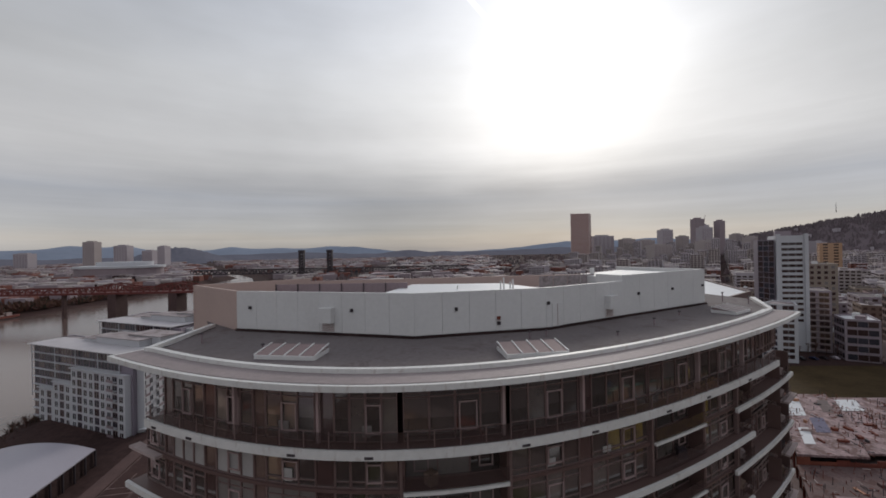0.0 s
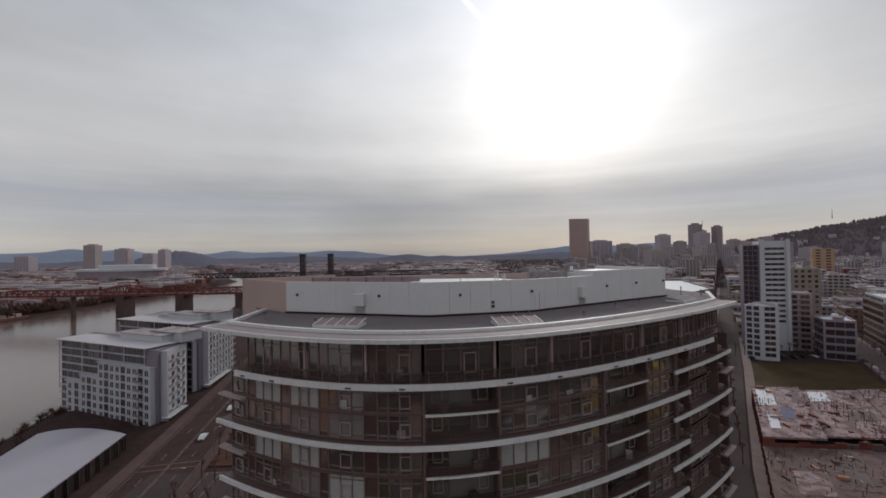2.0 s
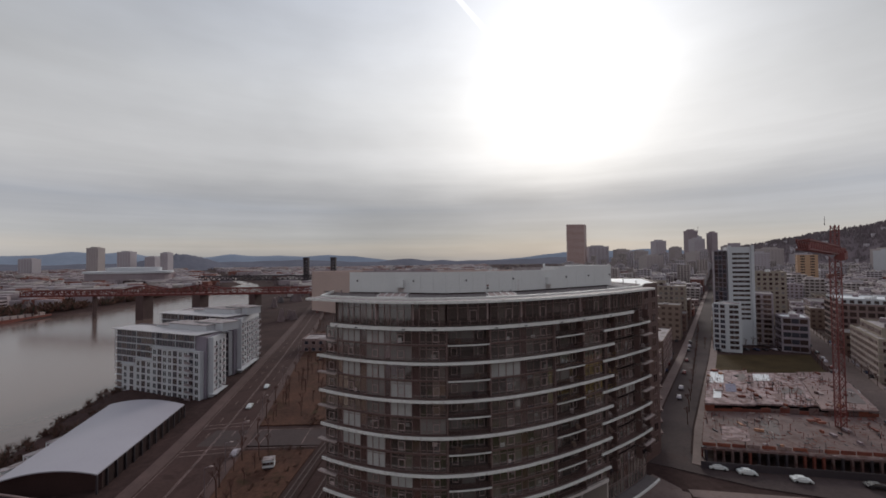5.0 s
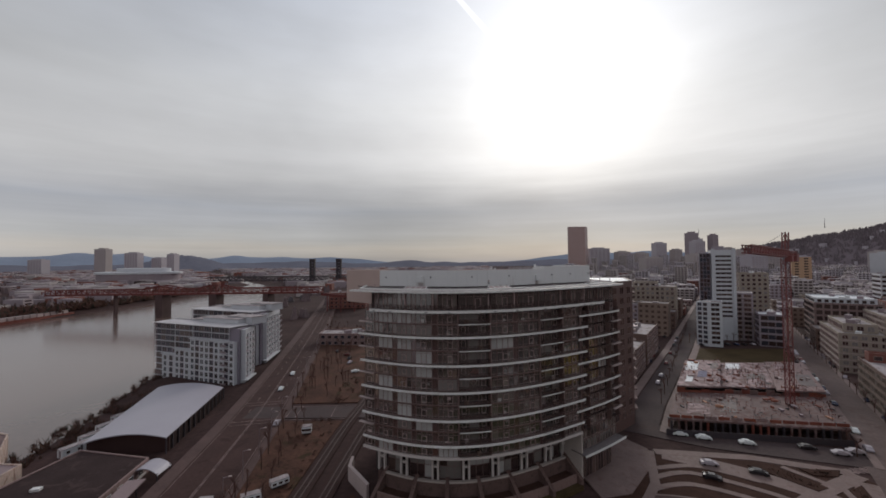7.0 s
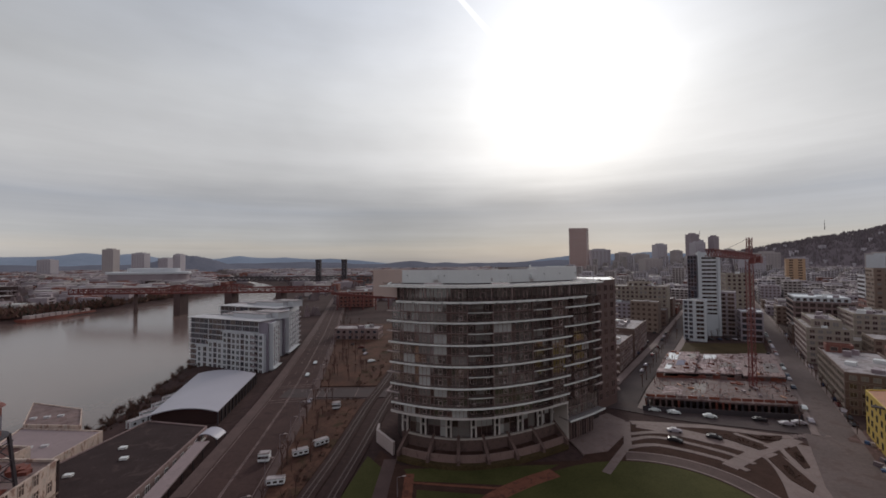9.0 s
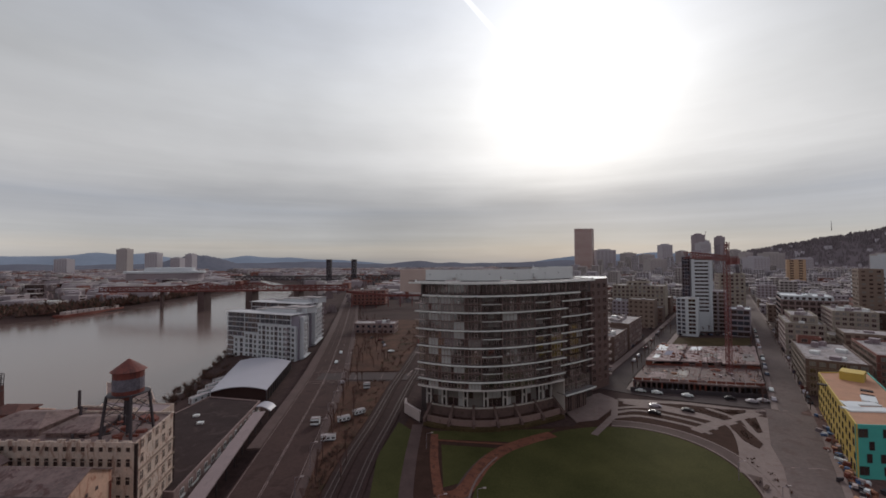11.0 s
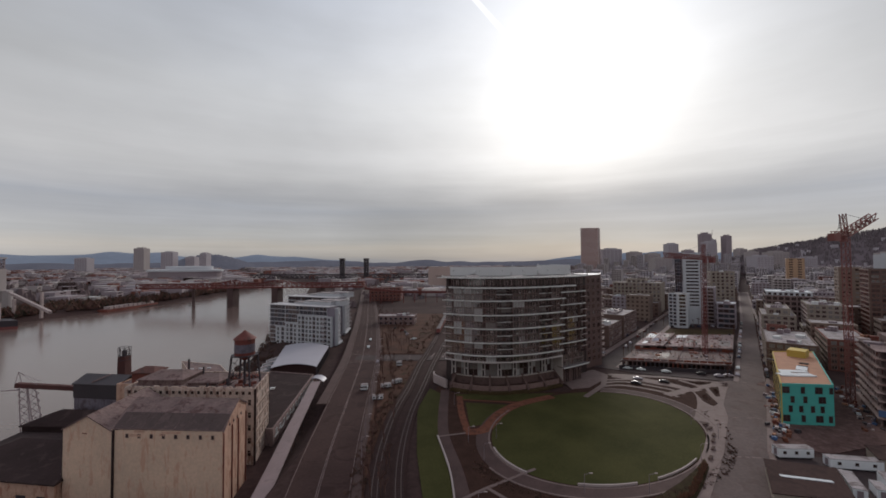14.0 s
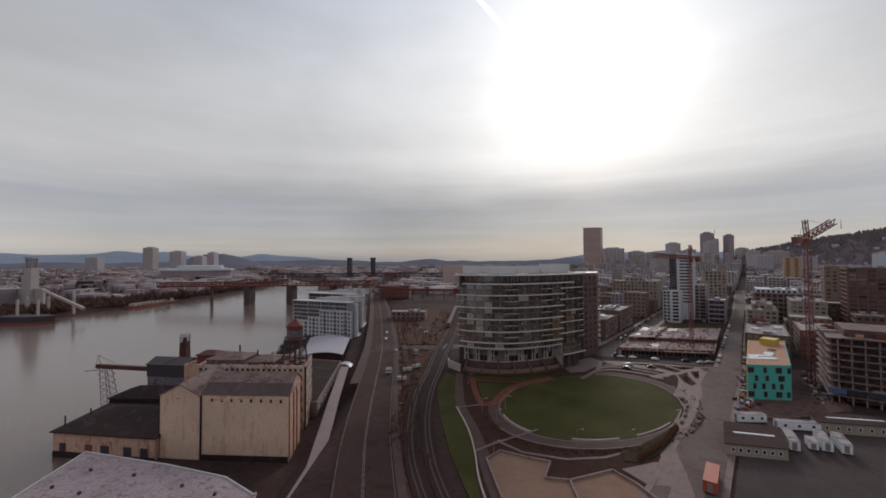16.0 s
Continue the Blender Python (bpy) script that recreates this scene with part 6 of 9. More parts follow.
    cv = thing("conveyor_gallery", (-162, -42, FOOT), "rusty conveyor gallery on a pale lattice tower over the water", "conveyor")
    o = WORLD[cv]
    b = Build().bar((-172 - o.x, -42 - o.y, 9.6 - o.z), (-148 - o.x, -42 - o.y, 8.4 - o.z), 1.5)
    part("gallery", b.mesh("gallery", M["chimney_red"]), cv, label="rusty covered gallery")
    b = Build()
    for sx in (-2.4, 2.4):
        for sy in (-1.6, 1.6):
            b.bar((-166 + sx - o.x, -42 + sy - o.y, 0), (-168.5 + sx * 0.6 - o.x, -42 + sy * 0.7 - o.y, 9.0 - o.z), 0.2)
    for k in range(7):
        z = 0.6 + k * 2.4
        c = -166 - 2.5 * k / 7 - o.x
        for s in (-1, 1):
            b.bar((c - 2.2, -42 + 1.5 * s - o.y, z), (c + 2.0, -42 + 1.5 * s - o.y, z + 2.4), 0.12)
            b.bar((c + 2.2, -42 + 1.5 * s - o.y, z), (c - 2.0, -42 + 1.5 * s - o.y, z + 2.4), 0.12)
            b.bar((c + 2.0 * s, -43.5 - o.y, z), (c + 2.0 * s, -40.5 - o.y, z + 2.4), 0.12)
    part("lattice_tower", b.mesh("lattice", M["steel_grey"]), cv, label="grey lattice tower")
    b = Build()
    for s in (-1, 1):
        b.bar((-171.5 - o.x, -42 + s - o.y, 10.2 - o.z), (-171.5 - o.x, -42 - o.y, 14.0 - o.z), 0.12).bar((-171.5 - o.x, -42 - o.y, 14.0 - o.z), (-164 - o.x, -42 + s - o.y, 10.0 - o.z), 0.08)
    b.bar((-171.5 - o.x, -42 - o.y, 8.0 - o.z), (-177 - o.x, -42 - o.y, 7.6 - o.z), 0.3)
    part("hoist_frame", b.mesh("hoist", M["steel_grey"]), cv)
    # pale-roofed river sheds beyond the mill
    for quad, z1, wm, rm, lab in (([(-147, 8), (-127.5, 6.5), (-140, 21), (-164, 28)], -0.2, "old_white", "mill_roof", "low pale shed with a grey roof over the water"),
                                  ([(-137, -15), (-117.4, -14), (-119, 4.5), (-147, 7.5)], -1.0, "old_white", "canopy_grey", "low shed with a broad pale roof by the river")):
        rs = thing("quay_shed", (*centre(quad), FOOT), lab, "shed", "quay sheds")
        shell(rs, quad, FOOT, z1, wm, rm, 0.3)
        c = centre(quad)
        for k in range(3):
            block("roof_box", "roof_plate", rs, (c[0] - 4 + k * 3.5, c[1] - 3 + k, z1 - 0.35), (1.6, 1.0, 0.6), 0.3)
    # wide pale roof south of the mill
    nr = thing("pale_roofed_house", (-95, -122, LOW_Z), "low house with a wide pale stained roof", "warehouse")
    NQ = [(-117, -150), (-62, -150), (-70.5, -117), (-73, -112.5), (-82.5, -106.2), (-99.4, -101.1), (-125.8, -95.0)]
    shell(nr, NQ, LOW_Z, 2.2, "roof_plate", "roof_stained", 0.25, 0.3)
    for x, y in ((-116, -104), (-110, -113), (-118, -111), (-90, -110), (-81, -113), (-100, -118), (-104, -106)):
        block("roof_vent", "steel_dark", nr, (x, y, 1.9), (0.5, 0.5, 0.6))
    for k in range(14):
        block("cornice_brick", rng.choice(("tan", "old_white", "cream")), nr, (-72.6 + k * 0.2 + rng.uniform(-0.2, 0.2), -112.8 - k * 0.5, 2.1), (rng.uniform(0.4, 0.9), rng.uniform(0.4, 0.8), rng.uniform(0.25, 0.6)), rng.uniform(-1.2, -0.4))


M["corrugated"] = mat("corrugated_sheet", (0.15, 0.165, 0.19), rough=0.5, var=0.3, coarse=0.2, grime=((0.07, 0.062, 0.06), 0.35, 0.5))
M["chimney_red"] = mat("chimney_red", (0.062, 0.026, 0.022), rough=0.8, var=0.3)
M["rust_roof"] = mat("rust_roof", (0.085, 0.042, 0.033), rough=0.85, var=0.35, coarse=0.3, grime=((0.04, 0.026, 0.022), 0.3, 0.5))
M["roof_stained"] = mat("stained_pale_roof", (0.21, 0.20, 0.21), rough=0.8, var=0.25, coarse=0.25, fine=1.5, stain=(0.27, 0.26, 0.27), grime=((0.10, 0.085, 0.080), 0.5, 0.42))
build_mill()


def build_water_tank():
    root = thing("roof_water_tank", (-86.3, -58.0, 14.7), "rusty red water tank with a conical roof on a steel stand", "water tower")
    r, z0, z1 = 2.75, 23.6, 28.2
    n = 20
    tank = part("tank", Build().bar((0, 0, z0 - 14.7), (0, 0, z1 - 14.7), r * 2, n=n).mesh("tank", M["tank_red"]), root, label="rust-red round tank")
    part("roof", Build().bar((0, 0, z1 - 14.7), (0, 0, z1 - 14.7 + 2.4), r * 2 + 0.9, w2=0.3, n=n).mesh("roof", M["tank_red"]), tank, label="conical roof")
    part("painted_patch", Build().bar((0, 0, z0 - 13.9), (0, 0, z0 - 11.5), r * 2 + 0.06, n=n).mesh("patch", M["tank_patch"]), tank, label="faded blue painted band")
    part("bowl", Build().bar((0, 0, z0 - 14.7 - 1.6), (0, 0, z0 - 14.7), 1.2, w2=r * 2, n=n).mesh("bowl", M["rust_red"]), root)
    part("walkway", Build().bar((0, 0, z0 - 14.9), (0, 0, z0 - 14.7), r * 2 + 1.8, n=n).mesh("walk", M["steel_dark"]), root)
    for sx in (-1, 1):
        for sy in (-1, 1):
            part("leg", Build().bar((sx * 3.2, sy * 3.2, -0.6), (sx * 2.5, sy * 2.5, z0 - 14.7), 0.4).mesh("leg", M["steel_dark"]), root)
    for s in (-1, 1):
        for z in (1.0, 4.5):
            for p, q in (((-3.0, 3.0 * s), (2.8, 2.9 * s)), ((3.0, 3.0 * s), (-2.8, 2.9 * s)), ((3.0 * s, -3.0), (2.9 * s, 2.8)), ((3.0 * s, 3.0), (2.9 * s, -2.8))):
                part("brace", Build().bar((*p, z), (*q, z + 3.2), 0.12).mesh("brace", M["steel_dark"]), root)
    part("riser_pipe", Build().bar((0, 0, -0.5), (0, 0, z0 - 14.7), 0.7, n=8).mesh("pipe", M["steel_dark"]), root)


M["tank_patch"] = mat("tank_patch", (0.09, 0.10, 0.12), rough=0.7, var=0.5, coarse=0.5)
build_water_tank()


# ---- street side ----
def build_cyan():
    z0, z1 = -2.6, 12.5
    q = [(75.8, -49.6), (90.4, -51.2), (124.0, -8.0), (108.0, -7.0)]
    c = centre(q)
    root = thing("bright_apartment_house", (*c, z0), "unfinished apartment house clad in turquoise and yellow panels", "apartment building")
    o = WORLD[root]
    loc = [(p[0] - o.x, p[1] - o.y) for p in q]
    part("frame_body", Build().prism(inset(loc, 0.25), 0, z1 - 0.4 - o.z).mesh("body", M["interior_shade"]), root)
    part("roof", Build().prism(inset(loc, 0.2), z1 - 0.5 - o.z, z1 - 0.3 - o.z).mesh("roof", M["plywood"]), root, label="bare plywood roof deck")
    for s, m, lab in ((0, "cyan", "turquoise cladding"), (1, "cyan", "turquoise cladding"), (2, "yellow", "yellow cladding"), (3, "yellow", "yellow cladding")):
        a, b = Vector(loc[s]), Vector(loc[(s + 1) % 4])
        d = (b - a).normalized()
        n = Vector((-d.y, d.x)) * 0.3
        g = d * 0.01
        part("cladding", Build().prism([tuple(a + g), tuple(b - g), tuple(b - g + n), tuple(a + g + n)], 0.4, z1 - o.z).mesh("cladding", M[m]), root, label=lab)
    step = (z1 - z0 - 0.8) / 5
    # staggered window places on the turquoise end
    slots = {0: (0.2, 0.5, 0.76), 1: (0.1, 0.42, 0.72, 0.93), 2: (0.18, 0.38, 0.6, 0.78), 3: (0.22, 0.46, 0.78), 4: (0.1, 0.42, 0.72, 0.95)}
    wide = {(0, 0), (4, 0), (1, 0), (0, 2), (4, 2), (3, 2), (1, 2)}
    a, b = Vector(q[0]), Vector(q[1])
    rz = math.atan2((b - a).y, (b - a).x)
    for r in range(5):
        for j, f in enumerate(slots[r]):
            p = a.lerp(b, f)
            w = 2.0 if (r, j) in wide else 1.1
            part("window", window_mesh(w, 2.0, "steel_dark", "glass_dark", 1 if w > 1.5 else 0), root, (p.x, p.y, z0 + 0.7 + step * r), rz)
    a, b = Vector(q[3]), Vector(q[0])
    rz = math.atan2((b - a).y, (b - a).x)
    rng = random.Random(9)
    for r in range(5):
        for k in range(13):
            p = a.lerp(b, (k + 0.5 + rng.uniform(-0.15, 0.15)) / 13)
            part("window", window_mesh(1.3, 1.7, "steel_dark", rng.choice(("glass_dark", "glass_mid")), 0), root, (p.x, p.y, z0 + 0.7 + step * r), rz)
    # stair head, membrane sheets, and low blocks with the openings' shade as colour
    block("stair_head", "yellow", root, (112.0, -14.5, z1 - 0.4), (5.5, 6.5, 2.7), -0.9, "yellow stair head")
    zr = z1 - 0.3
    for x, y, sx, sy, rz in ((88.5, -40.5, 10.5, 3.0, -0.1), (87.5, -37.5, 3.0, 6.0, -0.5), (97, -33, 3.0, 6.0, -0.75), (92, -36.5, 6, 2.6, -0.2)):
        block("membrane_sheet", "tarp_white", root, (x, y, zr), (sx, sy, 0.35), rz, "white roof membrane")
    for x, y in ((97, -20), (104, -26), (100, -30)):
        block("roof_opening", "interior_shade", root, (x, y, zr), (2.6, 2.0, 0.25), -0.8, "low dark block coloured as the shade of a roof opening")


build_cyan()


def build_tower_frame():
    """Concrete frame of a tower going up behind the turquoise house."""
    rng = random.Random(31)
    q = plot(102, -52.5, 46, 30)
    c = centre(q)
    root = thing("concrete_frame", (*c, 0), "concrete frame of a tower under construction with bare floors", "building site")
    o = WORLD[root]
    loc = [(p[0] - o.x, p[1] - o.y) for p in q]
    core = inset(loc, 5)
    part("core", Build().prism(core, 0, 25.5).mesh("core", M["concrete_raw"]), root, label="raw concrete core")
    n = 9
    for k in range(n):
        z = 2.6 + k * 2.5
        part("floor_slab", Build().prism(loc, z + 0.10, z + 0.35).mesh("slab", M["concrete"]), root)
        for s in (0, 3):
            a, b = Vector(q[s]), Vector(q[(s + 1) % 4])
            m = 13 if s == 0 else 9
            for j in range(m):
                p = a.lerp(b, (j + 0.5) / m)
                i = p.lerp(Vector(c), 0.05)
                block("column", "concrete", root, (i.x, i.y, z - 2.15 if k else 0), (0.42, 0.42, 2.25 if k else 2.7), -0.64)
                if rng.random() < 0.5:
                    block("prop", rng.choice(("rust_red", "steel_dark", "steel_grey")), root, (p.x + (c[0] - p.x) * 0.08 + rng.uniform(-1, 1), p.y + (c[1] - p.y) * 0.08, z - 2.15 if k else 0), (0.14, 0.14, 2.25 if k else 2.7), 0)
                if k and rng.random() < 0.75:
                    block("edge_board", rng.choice(("dirt_orange", "steel_grey", "steel_dark", "rust_red")), root, (p.x, p.y, z + 0.35), (math.dist(a, b) / m * 0.9, 0.08, 0.8 if rng.random() < 0.22 else 0.12), math.atan2((b - a).y, (b - a).x))
    a, b = Vector(q[0]), Vector(q[1])
    for j in range(10):
        p = a.lerp(b, (j + 0.5) / 10)
        block("window_band", "glass_blue" if j % 3 else "blue_paint", root, (p.x, p.y, 3.5), (4.4, 0.1, 1.9), math.atan2((b - a).y, (b - a).x), "blue-grey glazing of the lowest floors")
    for k in range(40):
        f, g = rng.random(), rng.random()
        p = Vector(q[0]).lerp(Vector(q[1]), f).lerp(Vector(q[3]).lerp(Vector(q[2]), f), g)
        block("formwork", rng.choice(("plywood", "rust_red", "steel_grey", "concrete_pale", "dirt_orange")), root, (p.x, p.y, 22.95), (rng.uniform(0.5, 4), rng.uniform(0.4, 3), rng.uniform(0.3, 2.0)), rng.uniform(0, 3))


build_tower_frame()


def lattice(b, p, q, w, step, t, mi=0):
    """A square lattice mast or boom from p to q."""
    p, q = Vector(p), Vector(q)
    d = (q - p).normalized()
    u = d.cross(Vector((0, 0, 1)) if abs(d.z) < 0.9 else Vector((0, 1, 0))).normalized()
    r = d.cross(u)
    cs = [(u + r) * w / 2, (u - r) * w / 2, (-u - r) * w / 2, (-u + r) * w / 2]
    for c in cs:
        b.bar(p + c, q + c, t * 1.5, mi)
    n = max(1, int((q - p).length / step))
    for k in range(n):
        a, e = p.lerp(q, k / n), p.lerp(q, (k + 1) / n)
        for j in range(4):
            b.bar(a + cs[j], e + cs[(j + 1) % 4], t, mi)
            b.bar(a + cs[j], a + cs[(j + 1) % 4], t, mi)
    return b


def crane(at, height, jib, counter, heading, m, luff=0.0, label=""):
    root = thing("tower_crane", at, label, "tower crane", "tower cranes")
    part("mast", lattice(Build(), (0, 0, 0), (0, 0, height), 1.6, 2.4, 0.13).mesh("mast", M[m]), root, label="red lattice mast")
    c, s = math.cos(heading), math.sin(heading)
    e = Vector((c * math.cos(luff), s * math.cos(luff), math.sin(luff)))
    tip = Vector((0, 0, height + 1.5)) + e * jib
    part("jib", lattice(Build(), (0, 0, height + 1.5), tip, 2.1, 2.4, 0.2).mesh("jib", M[m]), root, label="lattice jib")
    back = Vector((-c * counter, -s * counter, height + 1.5))
    cj = part("counter_jib", lattice(Build(), (0, 0, height + 1.5), back, 1.4, 2.0, 0.15).mesh("jib", M[m]), root)
    part("counterweight", Build().rbox((back.x * 0.9, back.y * 0.9, height + 0.2), (3.0, 2.2, 2.6), heading).mesh("weight", M[m]), cj)
    part("cab", Build().rbox((c * 1.6 - s * 1.4, s * 1.6 + c * 1.4, height - 0.2), (1.8, 1.6, 2.0), heading).mesh("cab", M[m]), root)
    apex = Vector((-c * 1.0, -s * 1.0, height + 8.5))
    part("apex", lattice(Build(), (0, 0, height + 1.5), apex, 1.2, 1.8, 0.14).mesh("apex", M[m]), root)
    b = Build().bar(apex, Vector((0, 0, height + 1.5)).lerp(tip, 0.8), 0.08).bar(apex, back * 0.95, 0.08)
    part("stay", b.mesh("stay", M["steel_dark"]), root)
    return root


crane((101, 25, 0), 50.0, 38, 12, radians(216), "crane_red", 0.03, "red tower crane with a level jib over the building site")
crane((113.2, -33.4, 0), 58.0, 16, 6, radians(15), "crane_orange", 0.42, "orange luffing tower crane with a raised jib")


def build_site():
    """The block under construction: raw slabs, shoring, and heaps of material."""
    rng = random.Random(17)
    q = [(55.5, 15.5), (101, 6.5), (146, 68), (97.5, 72)]
    c = centre(q)
    root = thing("construction_deck", (*c, 0), "raw concrete deck of a building site on shoring posts", "building site")
    o = WORLD[root]
    A, B, C, D = (Vector(p) for p in q)

    def at(u, w):
        return A.lerp(B, u).lerp(D.lerp(C, u), w)

    def patch(u0, u1, w0, w1, z0, z1, m, name="deck", label=""):
        pts = [at(u0, w0), at(u1, w0), at(u1, w1), at(u0, w1)]
        part(name, Build().prism([(p.x - o.x, p.y - o.y) for p in pts], z0, z1).mesh("deck", M[m]), root, label=label)

    # solid dark block: the shade below the deck put into its colour
    patch(0.05, 0.97, 0.06, 0.98, 0.0, 2.6, "interior_shade", "cellar")
    patch(0.0, 0.50, 0.0, 0.40, 2.7, 3.2, "concrete_raw")
    patch(0.50, 1.0, 0.0, 0.40, 2.4, 2.9, "concrete_raw")
    patch(0.0, 0.30, 0.40, 1.0, 5.0, 5.5, "deck_pale", label="pale fresh concrete deck")
    patch(0.30, 0.68, 0.46, 1.0, 4.0, 4.5, "deck_pale", label="pale fresh concrete deck")
    patch(0.68, 1.0, 0.40, 1.0, 4.4, 4.9, "concrete")
    # perimeter columns, shoring and formwork
    for k in range(24):
        p = at((k + 0.5) / 24, 0.0)
        block("shoring_post", rng.choice(("rust_red", "concrete_raw", "steel_dark")), root, (p.x, p.y, 0), (0.5, 0.5, 2.7), -0.2)
    for k in range(16):
        p = at(0.0, (k + 0.5) / 16)
        block("shoring_post", "rust_red", root, (p.x, p.y, 0), (0.4, 0.4, 2.7 if k < 7 else 5), 0.9)
    for k in range(18):
        p = at((k + 0.5) / 18, 0.41)
        block("formwork_panel", rng.choice(("orange_dull", "concrete_raw", "rust_red")), root, (p.x, p.y, 2.8), (2.6, 0.2, rng.uniform(0.8, 2.0)), -0.15)
    for k in range(14):
        p = at((k + 0.5) / 14, 0.02)
        block("guard_board", rng.choice(("orange_dull", "concrete", "rust_red")), root, (p.x, p.y, 3.1), (2.9, 0.1, 0.9), -0.25)
    def level(u, w):
        return 3.2 if w < 0.4 else (5.5 if u < 0.3 else (4.5 if u < 0.68 else 4.9))

    for k in range(64):
        u, w = rng.random(), rng.random()
        p = at(u, w)
        m = rng.choice(("plywood", "orange_dull", "rust_red", "concrete_pale", "rust_red", "steel_grey", "steel_dark", "concrete_raw"))
        block("formwork_board", m, root, (p.x, p.y, level(u, w)), (rng.uniform(0.4, 2.4), rng.uniform(0.3, 1.1), rng.uniform(0.12, 0.8)), rng.choice((-0.2, 1.37)) + rng.uniform(-0.2, 0.2))
    # starter bars, props and offcuts too many to count
    b = Build()
    spots = [(rng.random(), rng.random()) for _ in range(26)]
    for k in range(900):
        if k % 3:
            u, w = rng.choice(spots)
            u, w = min(0.99, max(0.01, u + rng.gauss(0, 0.035))), min(0.99, max(0.01, w + rng.gauss(0, 0.045)))
        else:
            u, w = rng.random(), rng.random()
        p = at(u, w) - Vector((o.x, o.y))
        z = level(u, w)
        if rng.random() < 0.45:
            b.bar((p.x, p.y, z), (p.x + rng.uniform(-0.2, 0.2), p.y, z + rng.uniform(0.4, 1.8)), 0.08, rng.choice((0, 0, 1)))
        else:
            b.rbox((p.x, p.y, z + 0.06), (rng.uniform(0.3, 1.6), rng.uniform(0.06, 0.25), 0.12), rng.choice((-0.2, 1.37)) + rng.uniform(-0.15, 0.15), rng.choice((0, 0, 1, 1, 0, 3, 4)))
    ob = part("starter_bar", b.mesh("bars", [M["rust_red"], M["steel_dark"], M["plywood"], M["concrete_pale"], M["orange_dull"]]), root)
    ob["kind"] = "stuff"
    for u0, u1, w0, w1, z, m, lab in ((0.02, 0.12, 0.74, 0.96, 5.5, "tarp_white", "white sheeting"), (0.05, 0.10, 0.48, 0.62, 5.5, "tarp_white", "white sheeting"), (0.22, 0.28, 0.78, 0.92, 5.5, "deck_wet", "wet dark screed"),
                                   (0.34, 0.46, 0.84, 0.97, 4.5, "tarp_white", "white sheeting"), (0.50, 0.64, 0.62, 0.72, 4.5, "deck_wet", "wet dark screed"), (0.74, 0.82, 0.82, 0.95, 4.9, "deck_pale", "fresh concrete"),
                                   (0.10, 0.24, 0.08, 0.22, 3.2, "deck_pale", "fresh concrete"), (0.30, 0.40, 0.12, 0.30, 3.2, "deck_wet", "wet dark screed"), (0.86, 0.97, 0.48, 0.70, 4.9, "deck_wet", "wet dark screed"), (0.13, 0.20, 0.58, 0.72, 5.5, "blue_tarp", "blue tarpaulin")):
        patch(u0, u1, w0, w1, z, z + 0.06, m, "sheet", lab)
    # hoarding along the street
    for k in range(20):
        p = at((k + 0.5) / 20, -0.06)
        block("hoarding", "steel_dark", root, (p.x, p.y, 0), (2.4, 0.1, 1.7), -0.25)


M["deck_pale"] = mat("fresh_concrete", (0.24, 0.215, 0.21), var=0.5, coarse=0.25, fine=1.2, grime=((0.085, 0.052, 0.043), 0.3, 0.6))
M["orange_dull"] = mat("orange_formwork", (0.17, 0.066, 0.040), var=0.3)
M["deck_wet"] = mat("wet_screed", (0.070, 0.056, 0.052), rough=0.5, var=0.4, coarse=0.4)
M["blue_tarp"] = mat("blue_tarp", (0.10, 0.12, 0.18), var=0.3, coarse=0.6)
build_site()
setting("meadow", Build().prism([(104, 77), (150, 73.5), (179, 113), (131, 117)], -0.2, 0.05).mesh("meadow", M["grass_dull"]), "rough brown-green vacant lot behind the site", "lawn")


